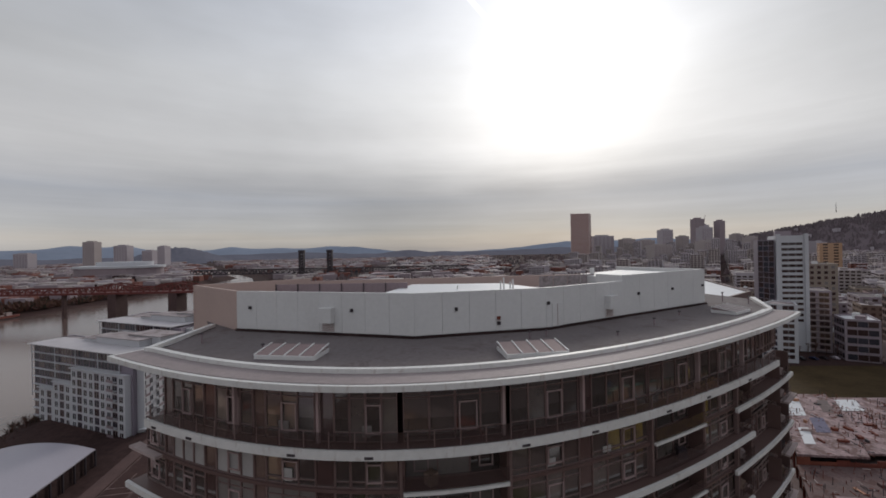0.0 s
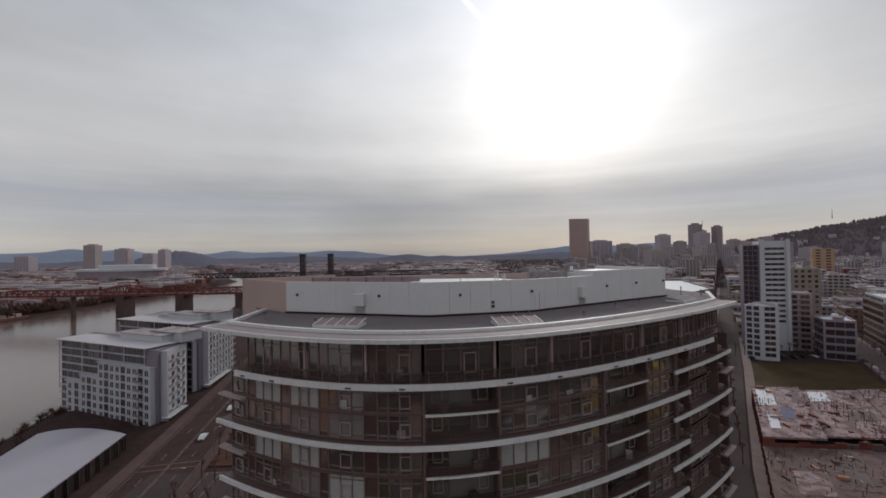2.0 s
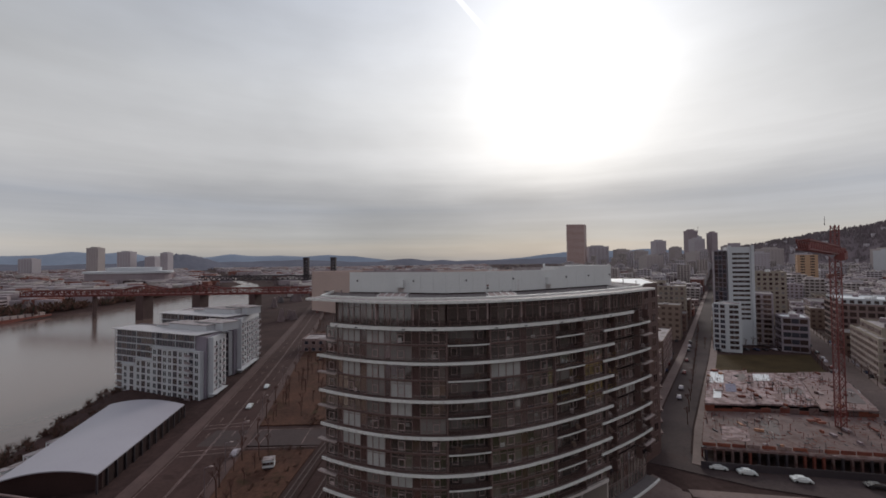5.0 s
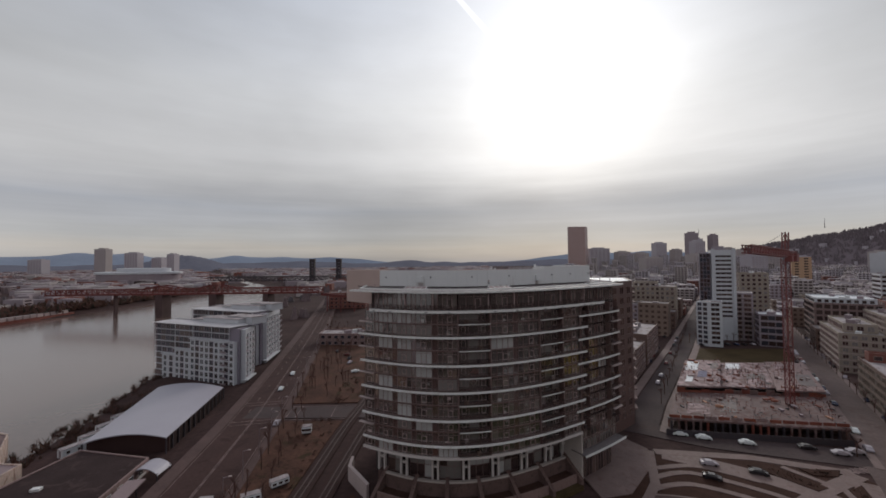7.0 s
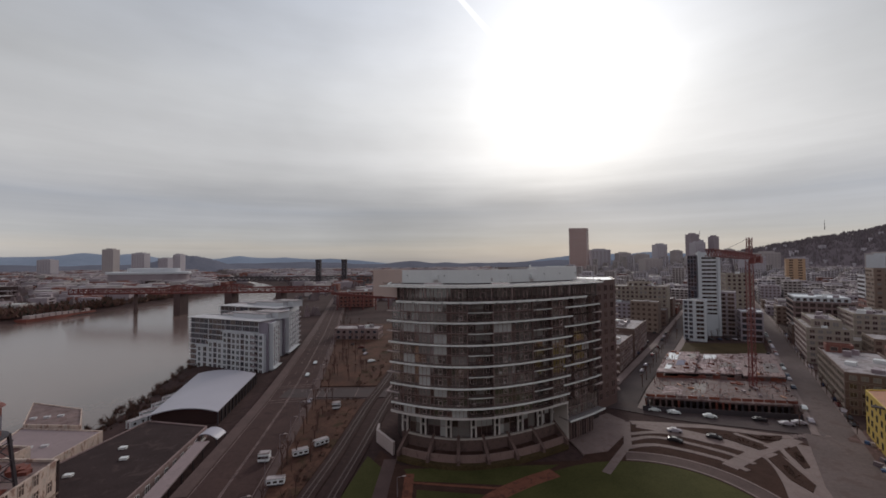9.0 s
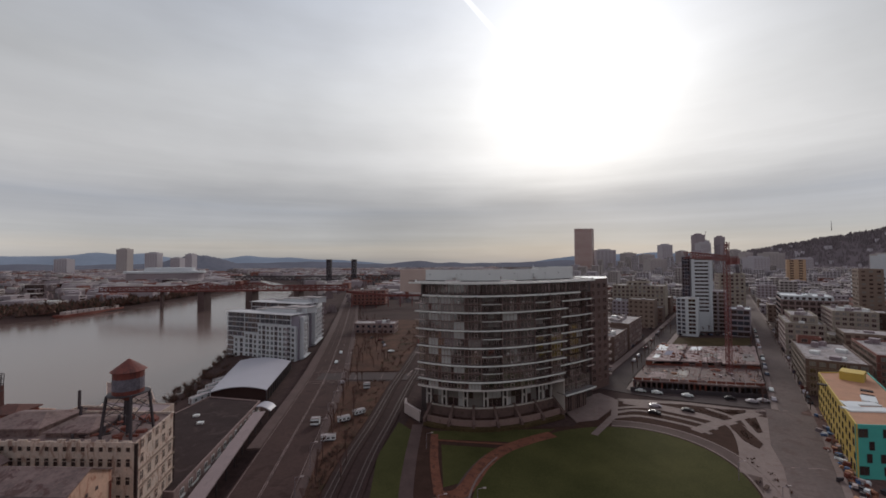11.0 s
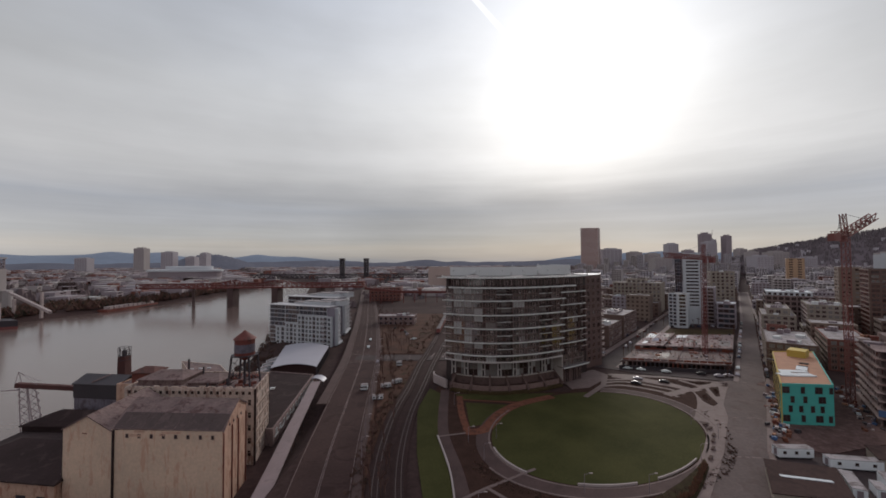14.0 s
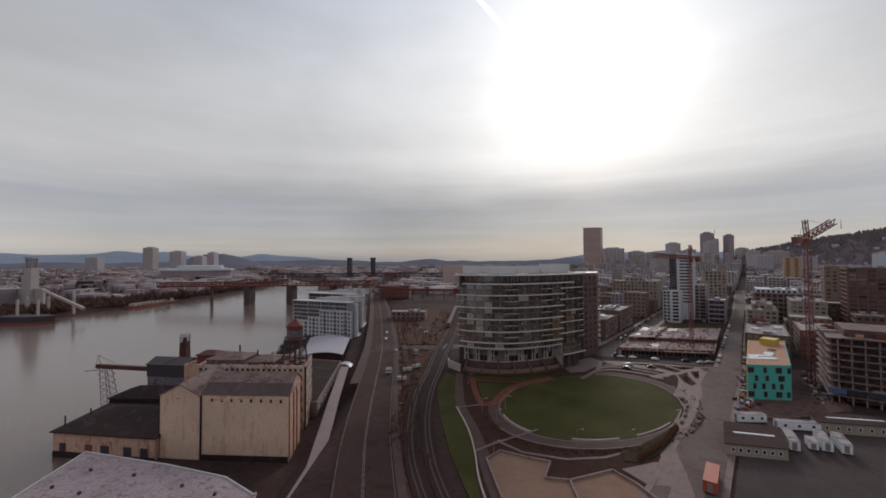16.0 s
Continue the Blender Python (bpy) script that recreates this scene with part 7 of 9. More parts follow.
def build_white_tower():
    """Slim white and dark residential tower with its podium."""
    rng = random.Random(12)
    dark = [(158.3, 150.0), (158.5, 140.2), (166.5, 153.5), (164.5, 160.0)]
    body = [(158.7, 139.8), (171.6, 136.6), (182.0, 151.0), (167.4, 154.5)]
    c = centre(body)
    root = thing("white_tower", (*c, 0), "slim white residential tower with a dark glass side", "apartment building")
    shell(root, dark, 0, 53.6, "cool_panel", "roof_pale", 0.5)
    shell(root, body, 0, 55.4, "white_panel", "roof_pale", 0.5)
    rows = [14.0 + 2.62 * k for k in range(15)]
    wall_windows(root, dark[0], dark[1], rows, 3, 3.0, 2.5, "cool_panel", ("glass_dark", "glass_dark", "glass_blue"), 0, 0.2, rng=rng)
    a, b = Vector(body[0]), Vector(body[1])
    a2, b2 = a.lerp(b, 0.16), a.lerp(b, 0.84)
    wall_windows(root, a2, b2, rows, 1, 8.8, 1.45, "white_panel", ("glass_dark", "glass_mid", "glass_dark"), 5, 0.02, rng=rng)
    wall_windows(root, body[1], body[2], rows, 5, 2.4, 1.8, "white_panel", ("glass_blue", "glass_dark"), 0, 0.4, rng=rng)
    d = (b - a).normalized()
    for f in (0.07, 0.93):
        p = a.lerp(b, f)
        block("corner_fin", "white_panel", root, (p.x + d.y * 0.25, p.y - d.x * 0.25, 0), (1.6, 0.7, 56.2), math.atan2(d.y, d.x), "white corner fin")
    block("plant_house", "grey_panel", root, (168.5, 147, 55), (9, 6, 2.8), 0.9)
    p1 = [(143.3, 121.6), (149.4, 119.0), (158.0, 130.5), (152.0, 134.5), (139.7, 126.6)]
    pod = thing("white_podium_house", (*centre(p1), 0), "low white gridded house before the tower", "apartment building")
    shell(pod, p1, 0, 25.2, "white_panel", "roof_pale", 0.5)
    rows = [1.6 + 2.65 * k for k in range(9)]
    wall_windows(pod, p1[0], p1[1], rows, 1, 4.2, 1.9, "white_panel", ("glass_mid", "glass_dark"), 1, 0.9, rng=rng)
    wall_windows(pod, p1[4], p1[0], rows, 2, 2.1, 1.9, "cool_panel", ("glass_blue", "glass_dark"), 1, 0.3, rng=rng)
    p2 = [(170.5, 138.5), (178.5, 132.6), (190, 148), (182.4, 153)]
    lw = thing("grey_wing_house", (*centre(p2), 0), "grey balconied house beside the white tower", "apartment building")
    shell(lw, p2, 0, 29.0, "grey_panel", "roof_pale", 0.5)
    p, d = (Vector(p2[0]) + Vector(p2[1])) / 2, Vector(p2[1]) - Vector(p2[0])
    for k in range(10):
        wall_windows(lw, p2[0], p2[1], [1.5 + 2.75 * k], 2, 3.6, 1.9, "frame_pale", ("glass_dark", "glass_mid"), 1, 0.3, rng=rng)
        block("balcony", "concrete_pale", lw, (p.x - 0.5, p.y - 0.7, 1.2 + 2.75 * k), (8.5, 1.4, 0.22), math.atan2(d.y, d.x))


build_white_tower()

WARM = ("glass_dark", "glass_mid", "curtain_dim")
STONE = dict(frame="frame_pale", glasses=WARM, style=1, bay=2.8, wfrac=0.6, hfrac=0.6, band="concrete_pale", extras=10)
BRICK = dict(frame="cream", glasses=WARM, style=1, bay=2.8, wfrac=0.62, hfrac=0.6, band="tan", extras=8)
FAR = dict(frame="frame_pale", glasses=WARM, bay=3.8, wfrac=0.62, hfrac=0.58, extras=5)
SITE_HOUSES = [
    # name, label, outline, foot, top, wall, roof, floors, sides, options
    ("brick_block", "red-brown brick apartment block with a pale flat roof", plot(117.3, 7.6, 17.5, 45), -0.5, 13.4, "brick_brown", "roof_pale", 5, (0, 3), BRICK),
    ("brick_block", "dark red brick block with cream window frames", plot(146.5, 9.5, 15, 40), 0, 14.2, "brick_red", "roof_pale", 5, (0, 3), dict(BRICK, extras=4)),
    ("roof_house", "small red brick stair house on the brick block's roof", plot(142.0, 38.0, 8, 5), 12.7, 15.9, "brick_red", "roof_grey", 1, (0,), dict(frame="cream", extras=False, bay=4)),
    ("stone_house", "cream stone apartment house with a stepped top", plot(163.9, 69.3, 16, 40), 0, 17.2, "cream", "roof_pale", 6, (0, 3), STONE),
    ("stone_house", "set-back top storeys of the cream stone house", plot(170.5, 73.5, 11, 30), 16.6, 20.6, "cream", "roof_pale", 1, (0, 3), dict(STONE, extras=5, band=None)),
    ("stone_house", "cream apartment house with dark recessed windows", plot(212, 92, 19, 38), 0, 20.4, "cream", "roof_pale", 7, (0, 3), STONE),
    ("white_top_block", "dark-windowed block with a white top storey", plot(221, 138, 30, 36), 0, 22.5, "concrete", "roof_pale", 6, (0, 3), dict(frame="steel_dark", bay=3.6, wfrac=0.72, hfrac=0.66, extras=4)),
    ("white_top_block", "white flat-roofed top storey with square windows", plot(223, 139.5, 27, 32), 22.0, 25.4, "white_panel", "tarp_white", 1, (0, 3), dict(frame="steel_dark", bay=3.2, wfrac=0.55, hfrac=0.6, extras=4)),
    ("tan_tower", "tan brick tower with a white roof edge", plot(290, 150, 13, 20), 0, 43.5, "tan", "tarp_white", 14, (0, 3), dict(frame="tan", glasses=WARM, bay=3.4, wfrac=0.5, hfrac=0.5, extras=False)),
    ("dark_tower", "dark red netted tower still under construction", plot(236, 76, 46, 24), 0, 44.0, "brick_brown", "roof_dark", 15, (0, 3), dict(frame="rust_red", glasses=("glass_dark", "spandrel", "glass_mid"), style=1, bay=4.2, wfrac=0.8, hfrac=0.72, extras=3)),
]
SQUARE_HOUSES = [
    ("office_cube", "small grey office house with a glazed front", [(172.3, 121.2), (181.6, 115.2), (194, 131.5), (178.5, 132.0)], 0, 18.3, "grey_panel", "tarp_white", 5, (0, 3), dict(frame="steel_grey", glasses=("glass_blue", "glass_dark"), wfrac=0.88, hfrac=0.72, bay=2.8, extras=2)),
    ("cream_tower", "cream apartment tower with stacked bays", [(203, 174), (221, 170), (234, 189), (213, 194)], 0, 39.6, "cream", "roof_pale", 13, (0, 3), dict(frame="frame_pale", glasses=WARM, bay=3.2, wfrac=0.55, hfrac=0.6, extras=2)),
    ("long_cream_block", "long cream apartment block with dark bays", [(138, 223), (177, 206), (193, 229), (154, 246)], 0, 28.2, "cream", "roof_pale", 8, (0, 3), dict(frame="frame_pale", glasses=WARM, bay=3.4, wfrac=0.6, hfrac=0.62, band="tan", extras=6)),
    ("cream_house", "small cream house set back on the roof of the long block", [(153, 226), (169, 218), (178, 231), (162, 239)], 27.4, 31.2, "cream", "roof_pale", 1, (0,), dict(frame="frame_pale", bay=4, extras=False)),
    ("low_block", "low dark brick block with pale roofs", [(66, 56), (84, 80), (72, 89), (54, 65)], 0, 12.5, "brick_brown", "roof_pale", 4, (0, 1), dict(frame="frame_pale", glasses=WARM, bay=2.9, wfrac=0.6, hfrac=0.6, extras=6)),
    ("low_block", "low dark brick block with a pale flat roof", [(87, 84), (110, 115), (94, 127), (71, 96)], 0, 14.5, "brick_brown", "roof_pale", 5, (0, 1), dict(frame="frame_pale", glasses=WARM, bay=3.0, wfrac=0.6, hfrac=0.6, extras=8)),
]
FAR_HOUSES = [
    ("ochre_tower", "narrow ochre tower with a flat top", plot(567, 525, 24, 20), 0, 51, "ochre", "roof_dark", 12, (0, 3), dict(frame="ochre", bay=9, wfrac=0.45, extras=False)),
    ("red_brick_row", "long low red brick warehouse", plot(345, 205, 60, 24), 0, 15, "brick_red", "roof_grey", 3, (0, 3), dict(FAR, bay=6)),
    ("white_block", "white office block with banded windows", plot(400, 255, 40, 26), 0, 34, "white_panel", "roof_pale", 8, (0, 3), dict(frame="steel_grey", bay=6, wfrac=0.9, extras=3)),
    ("mixed_block", "brown apartment block with a pale roof", plot(246, 112, 30, 22), 0, 17, "brick_brown", "roof_pale", 5, (0, 3), dict(FAR, frame="cream")),
    ("mixed_block", "grey apartment block with a dark roof", plot(262, 196, 34, 30), 0, 17, "grey_panel", "roof_grey", 5, (0, 3), FAR),
]
EDGE_HOUSES = [
    ("station_house", "low modern grey house beside the railway", [(-83, 139), (-54, 137), (-53, 152), (-84, 155)], -0.5, 7.0, "concrete", "roof_pale", 2, (0, 1), dict(frame="frame_pale", glasses=("glass_dark", "glass_blue"), bay=4)),
    ("brick_depot", "red brick depot at the bridge ramp", [(-126, 322), (-88, 326), (-88, 352), (-130, 348)], 0, 17, "brick_red", "roof_grey", 4, (0, 1), dict(frame="frame_pale", bay=4.5)),
]
HOUSES = SITE_HOUSES + SQUARE_HOUSES + FAR_HOUSES + EDGE_HOUSES
for k, (nm, lab, quad, z0, z1, wall_m, roof_m, fl, sides, opt) in enumerate(HOUSES):
    block_house(nm, lab, "apartment building" if "apartment" in lab else "building", quad, z0, z1, wall_m, roof_m, fl, sides, seed=60 + k, **opt)


# ---- bridge, far bank and skyline ----
def build_bridge():
    root = thing("truss_bridge", (-280, 280, 10), "long dark red steel truss bridge over the river", "bridge")
    o = WORLD[root]
    A, B = Vector((-440, 345, 16)), Vector((-128, 300, 20))
    n = 48
    d = (B - A).normalized()
    side = Vector((-d.y, d.x, 0)) * 5
    part("deck", Build().add([tuple(p - o + side * s + Vector((0, 0, z))) for z in (-1.2, 0.6) for p, s in ((A, -1.2), (B, -1.2), (B, 1.2), (A, 1.2))], BOX_FACES).mesh("deck", M["bridge_red"]), root, label="dark red deck girder")
    for s in (-1, 1):
        b = Build()
        last = None
        for k in range(n + 1):
            t = k / n
            p = A.lerp(B, t) - o + side * s + Vector((0, 0, 0.6))
            h = 4.2 + 4.0 * max(0.0, 1 - abs(t - 0.44) / 0.07, 1 - abs(t - 0.635) / 0.07)
            q = p + Vector((0, 0, h))
            b.bar(p, q, 0.7)
            if last:
                b.bar(last[1], q, 1.0).bar(last[0] if k % 2 else last[1], q if k % 2 else p, 0.6).bar(last[0] + Vector((0, 0, 1.6)), p + Vector((0, 0, 1.6)), 0.35)
            last = (p, q)
        part("truss", b.mesh("truss", M["bridge_red"]), root, label="dark red lattice truss")
    for t, w in ((0.44, 8.5), (0.635, 8.5), (0.26, 2.6), (0.82, 6.0)):
        p = A.lerp(B, t)
        zt = p.z - 1.1
        part("pier", Build().rbox((0, 0, 0), (w, 12 if w > 5 else 3, zt - WATER_Z + 1), math.atan2(d.y, d.x)).mesh("pier", M["pier"]), root, (p.x, p.y, (zt + WATER_Z - 1) / 2), label="tall dark concrete pier")
    ramp = thing("bridge_ramp", (-60, 306, 8), "dark red approach viaduct on steel posts", "bridge ramp")
    b = Build().bar((-68, -6, 9.5), (-20, -1, 4.4), 2.6).bar((-20, -1, 4.4), (120, 8, 3.6), 2.6)
    part("ramp_deck", b.mesh("ramp", M["bridge_red"]), ramp, label="dark red deck girder")
    for k in range(2):
        g = Build()
        for j in range(40):
            x = -66 + j * 4.6
            z = 10.5 - 5.1 * min(1.0, (x + 68) / 48) - 0.006 * max(0, x + 20)
            g.bar((x, -6 + (x + 68) * 0.075 + 3.2 * (2 * k - 1), z), (x, -6 + (x + 68) * 0.075 + 3.2 * (2 * k - 1), z + 1.5), 0.25)
        part("parapet_posts", g.mesh("posts", M["bridge_red"]), ramp)["kind"] = "stuff"
    for k in range(14):
        x = -122 + k * 13.5
        block("post", "bridge_red", ramp, (x, 300.5 + k * 0.95, -1), (0.9, 0.9, max(11.3, 18.2 - k * 1.7)))


M["pier"] = mat("bridge_pier", (0.062, 0.046, 0.042), var=0.3)
build_bridge()


def lift_bridge():
    root = thing("lift_bridge", (-265, 800, 0), "black steel vertical-lift bridge with two towers", "bridge")
    for x in (-292, -232):
        part("tower", lattice(Build(), (0, 0, 0), (0, 0, 56), 8, 6, 1.7).mesh("tower", M["steel_dark"]), root, (x, 800, 0), label="black lattice tower")
        block("tower_head", "steel_dark", root, (x, 800, 52), (12, 10, 5))
        for z in (16, 30, 44):
            block("tower_frame", "steel_dark", root, (x, 800, z), (9.6, 9.6, 1.6))
    part("span", lattice(Build(), (-260, 0, 13), (330, 0, 13), 9, 12, 1.2).mesh("span", M["steel_dark"]), root, label="black lattice span")


lift_bridge()


def far_bank():
    rng = random.Random(77)
    # arena with a broad white roof, grain silos and docks
    ar = thing("arena", (-755, 900, 0), "wide arena with a white flat roof", "arena")
    part("bowl", Build().prism(ellipse(0, 0, 95, 60, 0, 32), 0, 24).mesh("bowl", M["haze_dark"]), ar)
    part("roof", Build().prism(ellipse(0, 0, 100, 62, 0, 32), 24, 29).mesh("roof", M["white_panel"]), ar, label="white roof slab")
    part("upper_roof", Build().prism(ellipse(5, 10, 62, 40, 0, 32), 29, 38).mesh("roof", M["white_panel"]), ar)
    si = thing("grain_terminal", (-470, 180, -2), "pale grain terminal with a conveyor and silos on the far quay", "grain terminal")
    for k in range(4):
        part("silo", Build().bar((0, 0, 0), (0, 0, 22), 10, n=14).mesh("silo", M["haze_tan"]), si, (-500 - k * 9, 240, -1))
    block("head_house", "haze_tan", si, (-505, 236, 0), (8, 9, 44))
    part("head_lattice", lattice(Build(), (0, 0, 0), (0, 0, 11), 6, 3.5, 0.7).mesh("lattice", M["haze_dark"]), si, (-505, 236, 44), label="rusty lattice top")
    block("leg_shaft", "haze_tan", si, (-514, 236, 0), (3, 3, 36))
    block("head_house_top", "haze_tan", si, (-505, 236, 55), (9, 9, 1.5))
    block("storehouse", "haze_dark", si, (-560, 235, -1), (80, 40, 22))
    b = Build().bar((-10, 45, 22), (70, 10, 6), 2.4)
    part("conveyor", b.mesh("conveyor", M["concrete_pale"]), si, label="pale sloping conveyor")
    for x, y, h in ((-435, 215, 26), (-452, 205, 20), (-470, 200, 20)):
        block("loader_leg", "concrete_pale", si, (x, y, -5), (2.0, 2.0, h))
    sh = thing("cargo_ship", (-455, 165, WATER_Z), "dark cargo ship with a red hull line at the far quay", "ship")
    hull = [(-50, -9), (34, -10), (52, 0), (34, 10), (-50, 9)]
    part("hull", Build().prism(hull, -0.5, 2.2).mesh("hull", M["crane_red"]), sh, label="red lower hull")
    part("upper_hull", Build().prism(inset(hull, 0.1), 2.2, 7.5).mesh("hull", M["steel_dark"]), sh, label="dark upper hull")
    block("bridge_house", "concrete_pale", sh, (-492, 165, WATER_Z + 7.5), (12, 14, 14))
    for k in range(4):
        block("mast", "concrete_pale", sh, (-480 + k * 20, 165, WATER_Z + 7.5), (1.6, 1.6, 15))
    ba = thing("barge", (-424, 312, WATER_Z), "long low barge with pale deckhouses moored at the far bank", "barge")
    part("hull", Build().prism([(-6, -40), (6, -40), (6, 38), (0, 44), (-6, 38)], -0.5, 3).mesh("hull", M["rust_red"]), ba)
    for k in range(10):
        block("deckhouse", "concrete_pale", ba, (-424, 280 + k * 7, WATER_Z + 3), (7, 5, 3.0))


far_bank()


def tall(name, label, x0, x1, y, z, m, depth=40, floors=20, win="haze_dark", turn=0.0):
    """A far tower: shaft, set-back cap and bands of windows."""
    w = x1 - x0
    root = thing(name, ((x0 + x1) / 2, y, 0), label, "office tower", "skyline towers")
    block("shaft", m, root, ((x0 + x1) / 2, y, 0), (w, depth, z), turn)
    block("roof_cap", m, root, ((x0 + x1) / 2, y, z - 0.2), (w * 0.55, depth * 0.6, z * 0.03 + 1.5), turn)
    n = max(3, min(floors, int(z / 5)))
    b = Build()
    for k in range(n):
        for j in range(5):
            b.rbox((w * (-0.4 + 0.2 * j), -depth / 2, z * (0.06 + 0.9 * (k + 0.3) / n)), (w * 0.13, 0.8, z * 0.9 / n * 0.45), 0)
    part("window_grid", b.mesh("windows", M[win]), root)["kind"] = "stuff"
    return root


M["pink_glass"] = mat("pink_glass", (0.22, 0.145, 0.12), rough=0.3, var=0.06, bump=0)


def skyline():
    pk = thing("pink_tower", (560, 1450, 0), "tall pink granite office tower with a flat top", "office tower", "skyline towers")
    q = [(-44, -6), (26, -12), (45, 18), (-28, 30)]
    part("shaft", Build().prism(q, 0, 181).mesh("shaft", M["pink_stone"]), pk)
    for k in range(38):
        a, b = Vector(q[0]), Vector(q[1])
        m = (a + b) / 2
        block("window_band", "pink_glass", pk, (560 + m.x, 1450 + m.y - 0.2, 6 + k * 4.6), (math.dist(q[0], q[1]) * 0.94, 0.6, 2.0), math.atan2((b - a).y, (b - a).x))
        a, b = Vector(q[1]), Vector(q[2])
        m = (a + b) / 2
        block("window_band", "pink_glass", pk, (560 + m.x + 0.3, 1450 + m.y, 6 + k * 4.6), (math.dist(q[1], q[2]) * 0.9, 0.6, 2.0), math.atan2((b - a).y, (b - a).x))
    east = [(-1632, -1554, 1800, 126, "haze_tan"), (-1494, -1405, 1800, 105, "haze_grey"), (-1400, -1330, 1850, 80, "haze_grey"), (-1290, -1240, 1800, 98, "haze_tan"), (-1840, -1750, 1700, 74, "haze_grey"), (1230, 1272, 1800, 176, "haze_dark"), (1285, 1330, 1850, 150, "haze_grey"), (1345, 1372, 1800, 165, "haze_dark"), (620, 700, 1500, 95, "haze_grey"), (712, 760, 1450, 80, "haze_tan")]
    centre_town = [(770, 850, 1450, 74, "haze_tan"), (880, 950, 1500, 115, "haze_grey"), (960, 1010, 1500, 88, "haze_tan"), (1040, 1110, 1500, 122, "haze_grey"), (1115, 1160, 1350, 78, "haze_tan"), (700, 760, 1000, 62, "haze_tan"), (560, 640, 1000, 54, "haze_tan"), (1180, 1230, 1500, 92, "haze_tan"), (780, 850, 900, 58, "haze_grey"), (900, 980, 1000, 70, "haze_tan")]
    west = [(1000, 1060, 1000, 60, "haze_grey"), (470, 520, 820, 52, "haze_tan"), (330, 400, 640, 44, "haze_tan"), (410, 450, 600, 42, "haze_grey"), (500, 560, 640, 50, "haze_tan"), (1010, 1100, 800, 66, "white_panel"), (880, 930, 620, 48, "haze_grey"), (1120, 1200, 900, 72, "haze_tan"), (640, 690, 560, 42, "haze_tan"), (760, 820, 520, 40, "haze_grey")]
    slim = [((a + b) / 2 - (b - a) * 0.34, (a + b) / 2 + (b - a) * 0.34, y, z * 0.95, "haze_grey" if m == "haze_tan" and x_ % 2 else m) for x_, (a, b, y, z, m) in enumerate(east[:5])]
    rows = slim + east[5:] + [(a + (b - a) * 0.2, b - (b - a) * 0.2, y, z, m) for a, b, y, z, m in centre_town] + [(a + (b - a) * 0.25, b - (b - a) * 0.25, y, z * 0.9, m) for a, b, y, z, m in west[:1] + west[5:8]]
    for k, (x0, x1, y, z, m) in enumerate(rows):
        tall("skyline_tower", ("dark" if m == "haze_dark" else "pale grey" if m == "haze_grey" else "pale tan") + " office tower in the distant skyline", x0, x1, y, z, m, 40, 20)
    mast = thing("radio_mast", (1680, 1560, 178), "thin radio mast on the wooded hill", "mast")
    part("pole", Build().bar((0, 0, 0), (0, 0, 42), 2.0, w2=0.6).mesh("pole", M["steel_dark"]), mast)
    cr = thing("far_crane", (1308, 1836, 150), "small far tower crane on a high building", "tower crane")
    part("mast", Build().bar((0, 0, 0), (8, 0, 48), 3.0, w2=1.0).mesh("mast", M["steel_grey"]), cr)


skyline()


BUILT = [centre(h[2]) for h in HOUSES] + [(165, 145), (148, 127), (120, 125), (145, 90), (158, 95), (165, 105)]


def town_lots():
    """Building lots on the street grid behind the near houses: corner, size, height."""
    rng = random.Random(91)
    lots = []
    for j in range(-1, 44):
        for i in range(-9, 34):
            s0, a0 = 83.3 + 54.2 * i + 6.0, 181.0 + 58.0 * j
            for bs in (0, 1):
                for ba in (0, 1):
                    if rng.random() < 0.10:
                        continue
                    w, d = rng.uniform(15, 20.5), rng.uniform(15, 22)
                    o = ACROSS * (s0 + 21.2 * bs + rng.uniform(0, 20.5 - w)) + ALONG * (a0 + 23 * ba)
                    c = o + ACROSS * (w / 2) + ALONG * (d / 2)
                    if c.x < 0.10 * c.y + 112 or c.y < 0.55 * c.x - 70 or c.y > 2500 or c.x > 2300:
                        continue
                    if min(math.dist(c, h) for h in BUILT) < 24 or (i == -1 and j < 0):
                        continue
                    h = rng.choice((6, 8, 10, 12, 14, 17, 20)) * rng.uniform(0.8, 1.15)
                    if c.length > 420 and rng.random() < 0.10:
                        h *= rng.uniform(1.5, 2.3)
                    if 560 < c.x < 1350 and 800 < c.y < 1600:
                        h *= rng.uniform(1.1, 2.6)
                    if c.y < 0.75 * c.x:
                        h = min(h, 15)
                    h = min(h, 26 if c.y < 1.05 * c.x else 66)
                    lots.append((o, w, d, h))
    return lots


TOWN_WALLS = ("tan", "brick_brown", "cream", "concrete", "cream", "grey_panel", "tan", "brick_red")


def face_windows(b, p, t, n, ln, h, mi, pitch=3.1):
    """Window boxes on one wall, a little proud of it."""
    cols, rows = max(1, int(ln / pitch)), max(1, int(h / 3.0))
    turn = math.atan2(t.y, t.x)
    for k in range(cols):
        for r in range(rows):
            c = p + t * (ln * (k + 0.5) / cols) + n * 0.02
            b.rbox((c.x, c.y, h * (r + 0.52) / (rows + 0.15)), (pitch * 0.55, 0.16, 1.6), turn, mi)
    return b


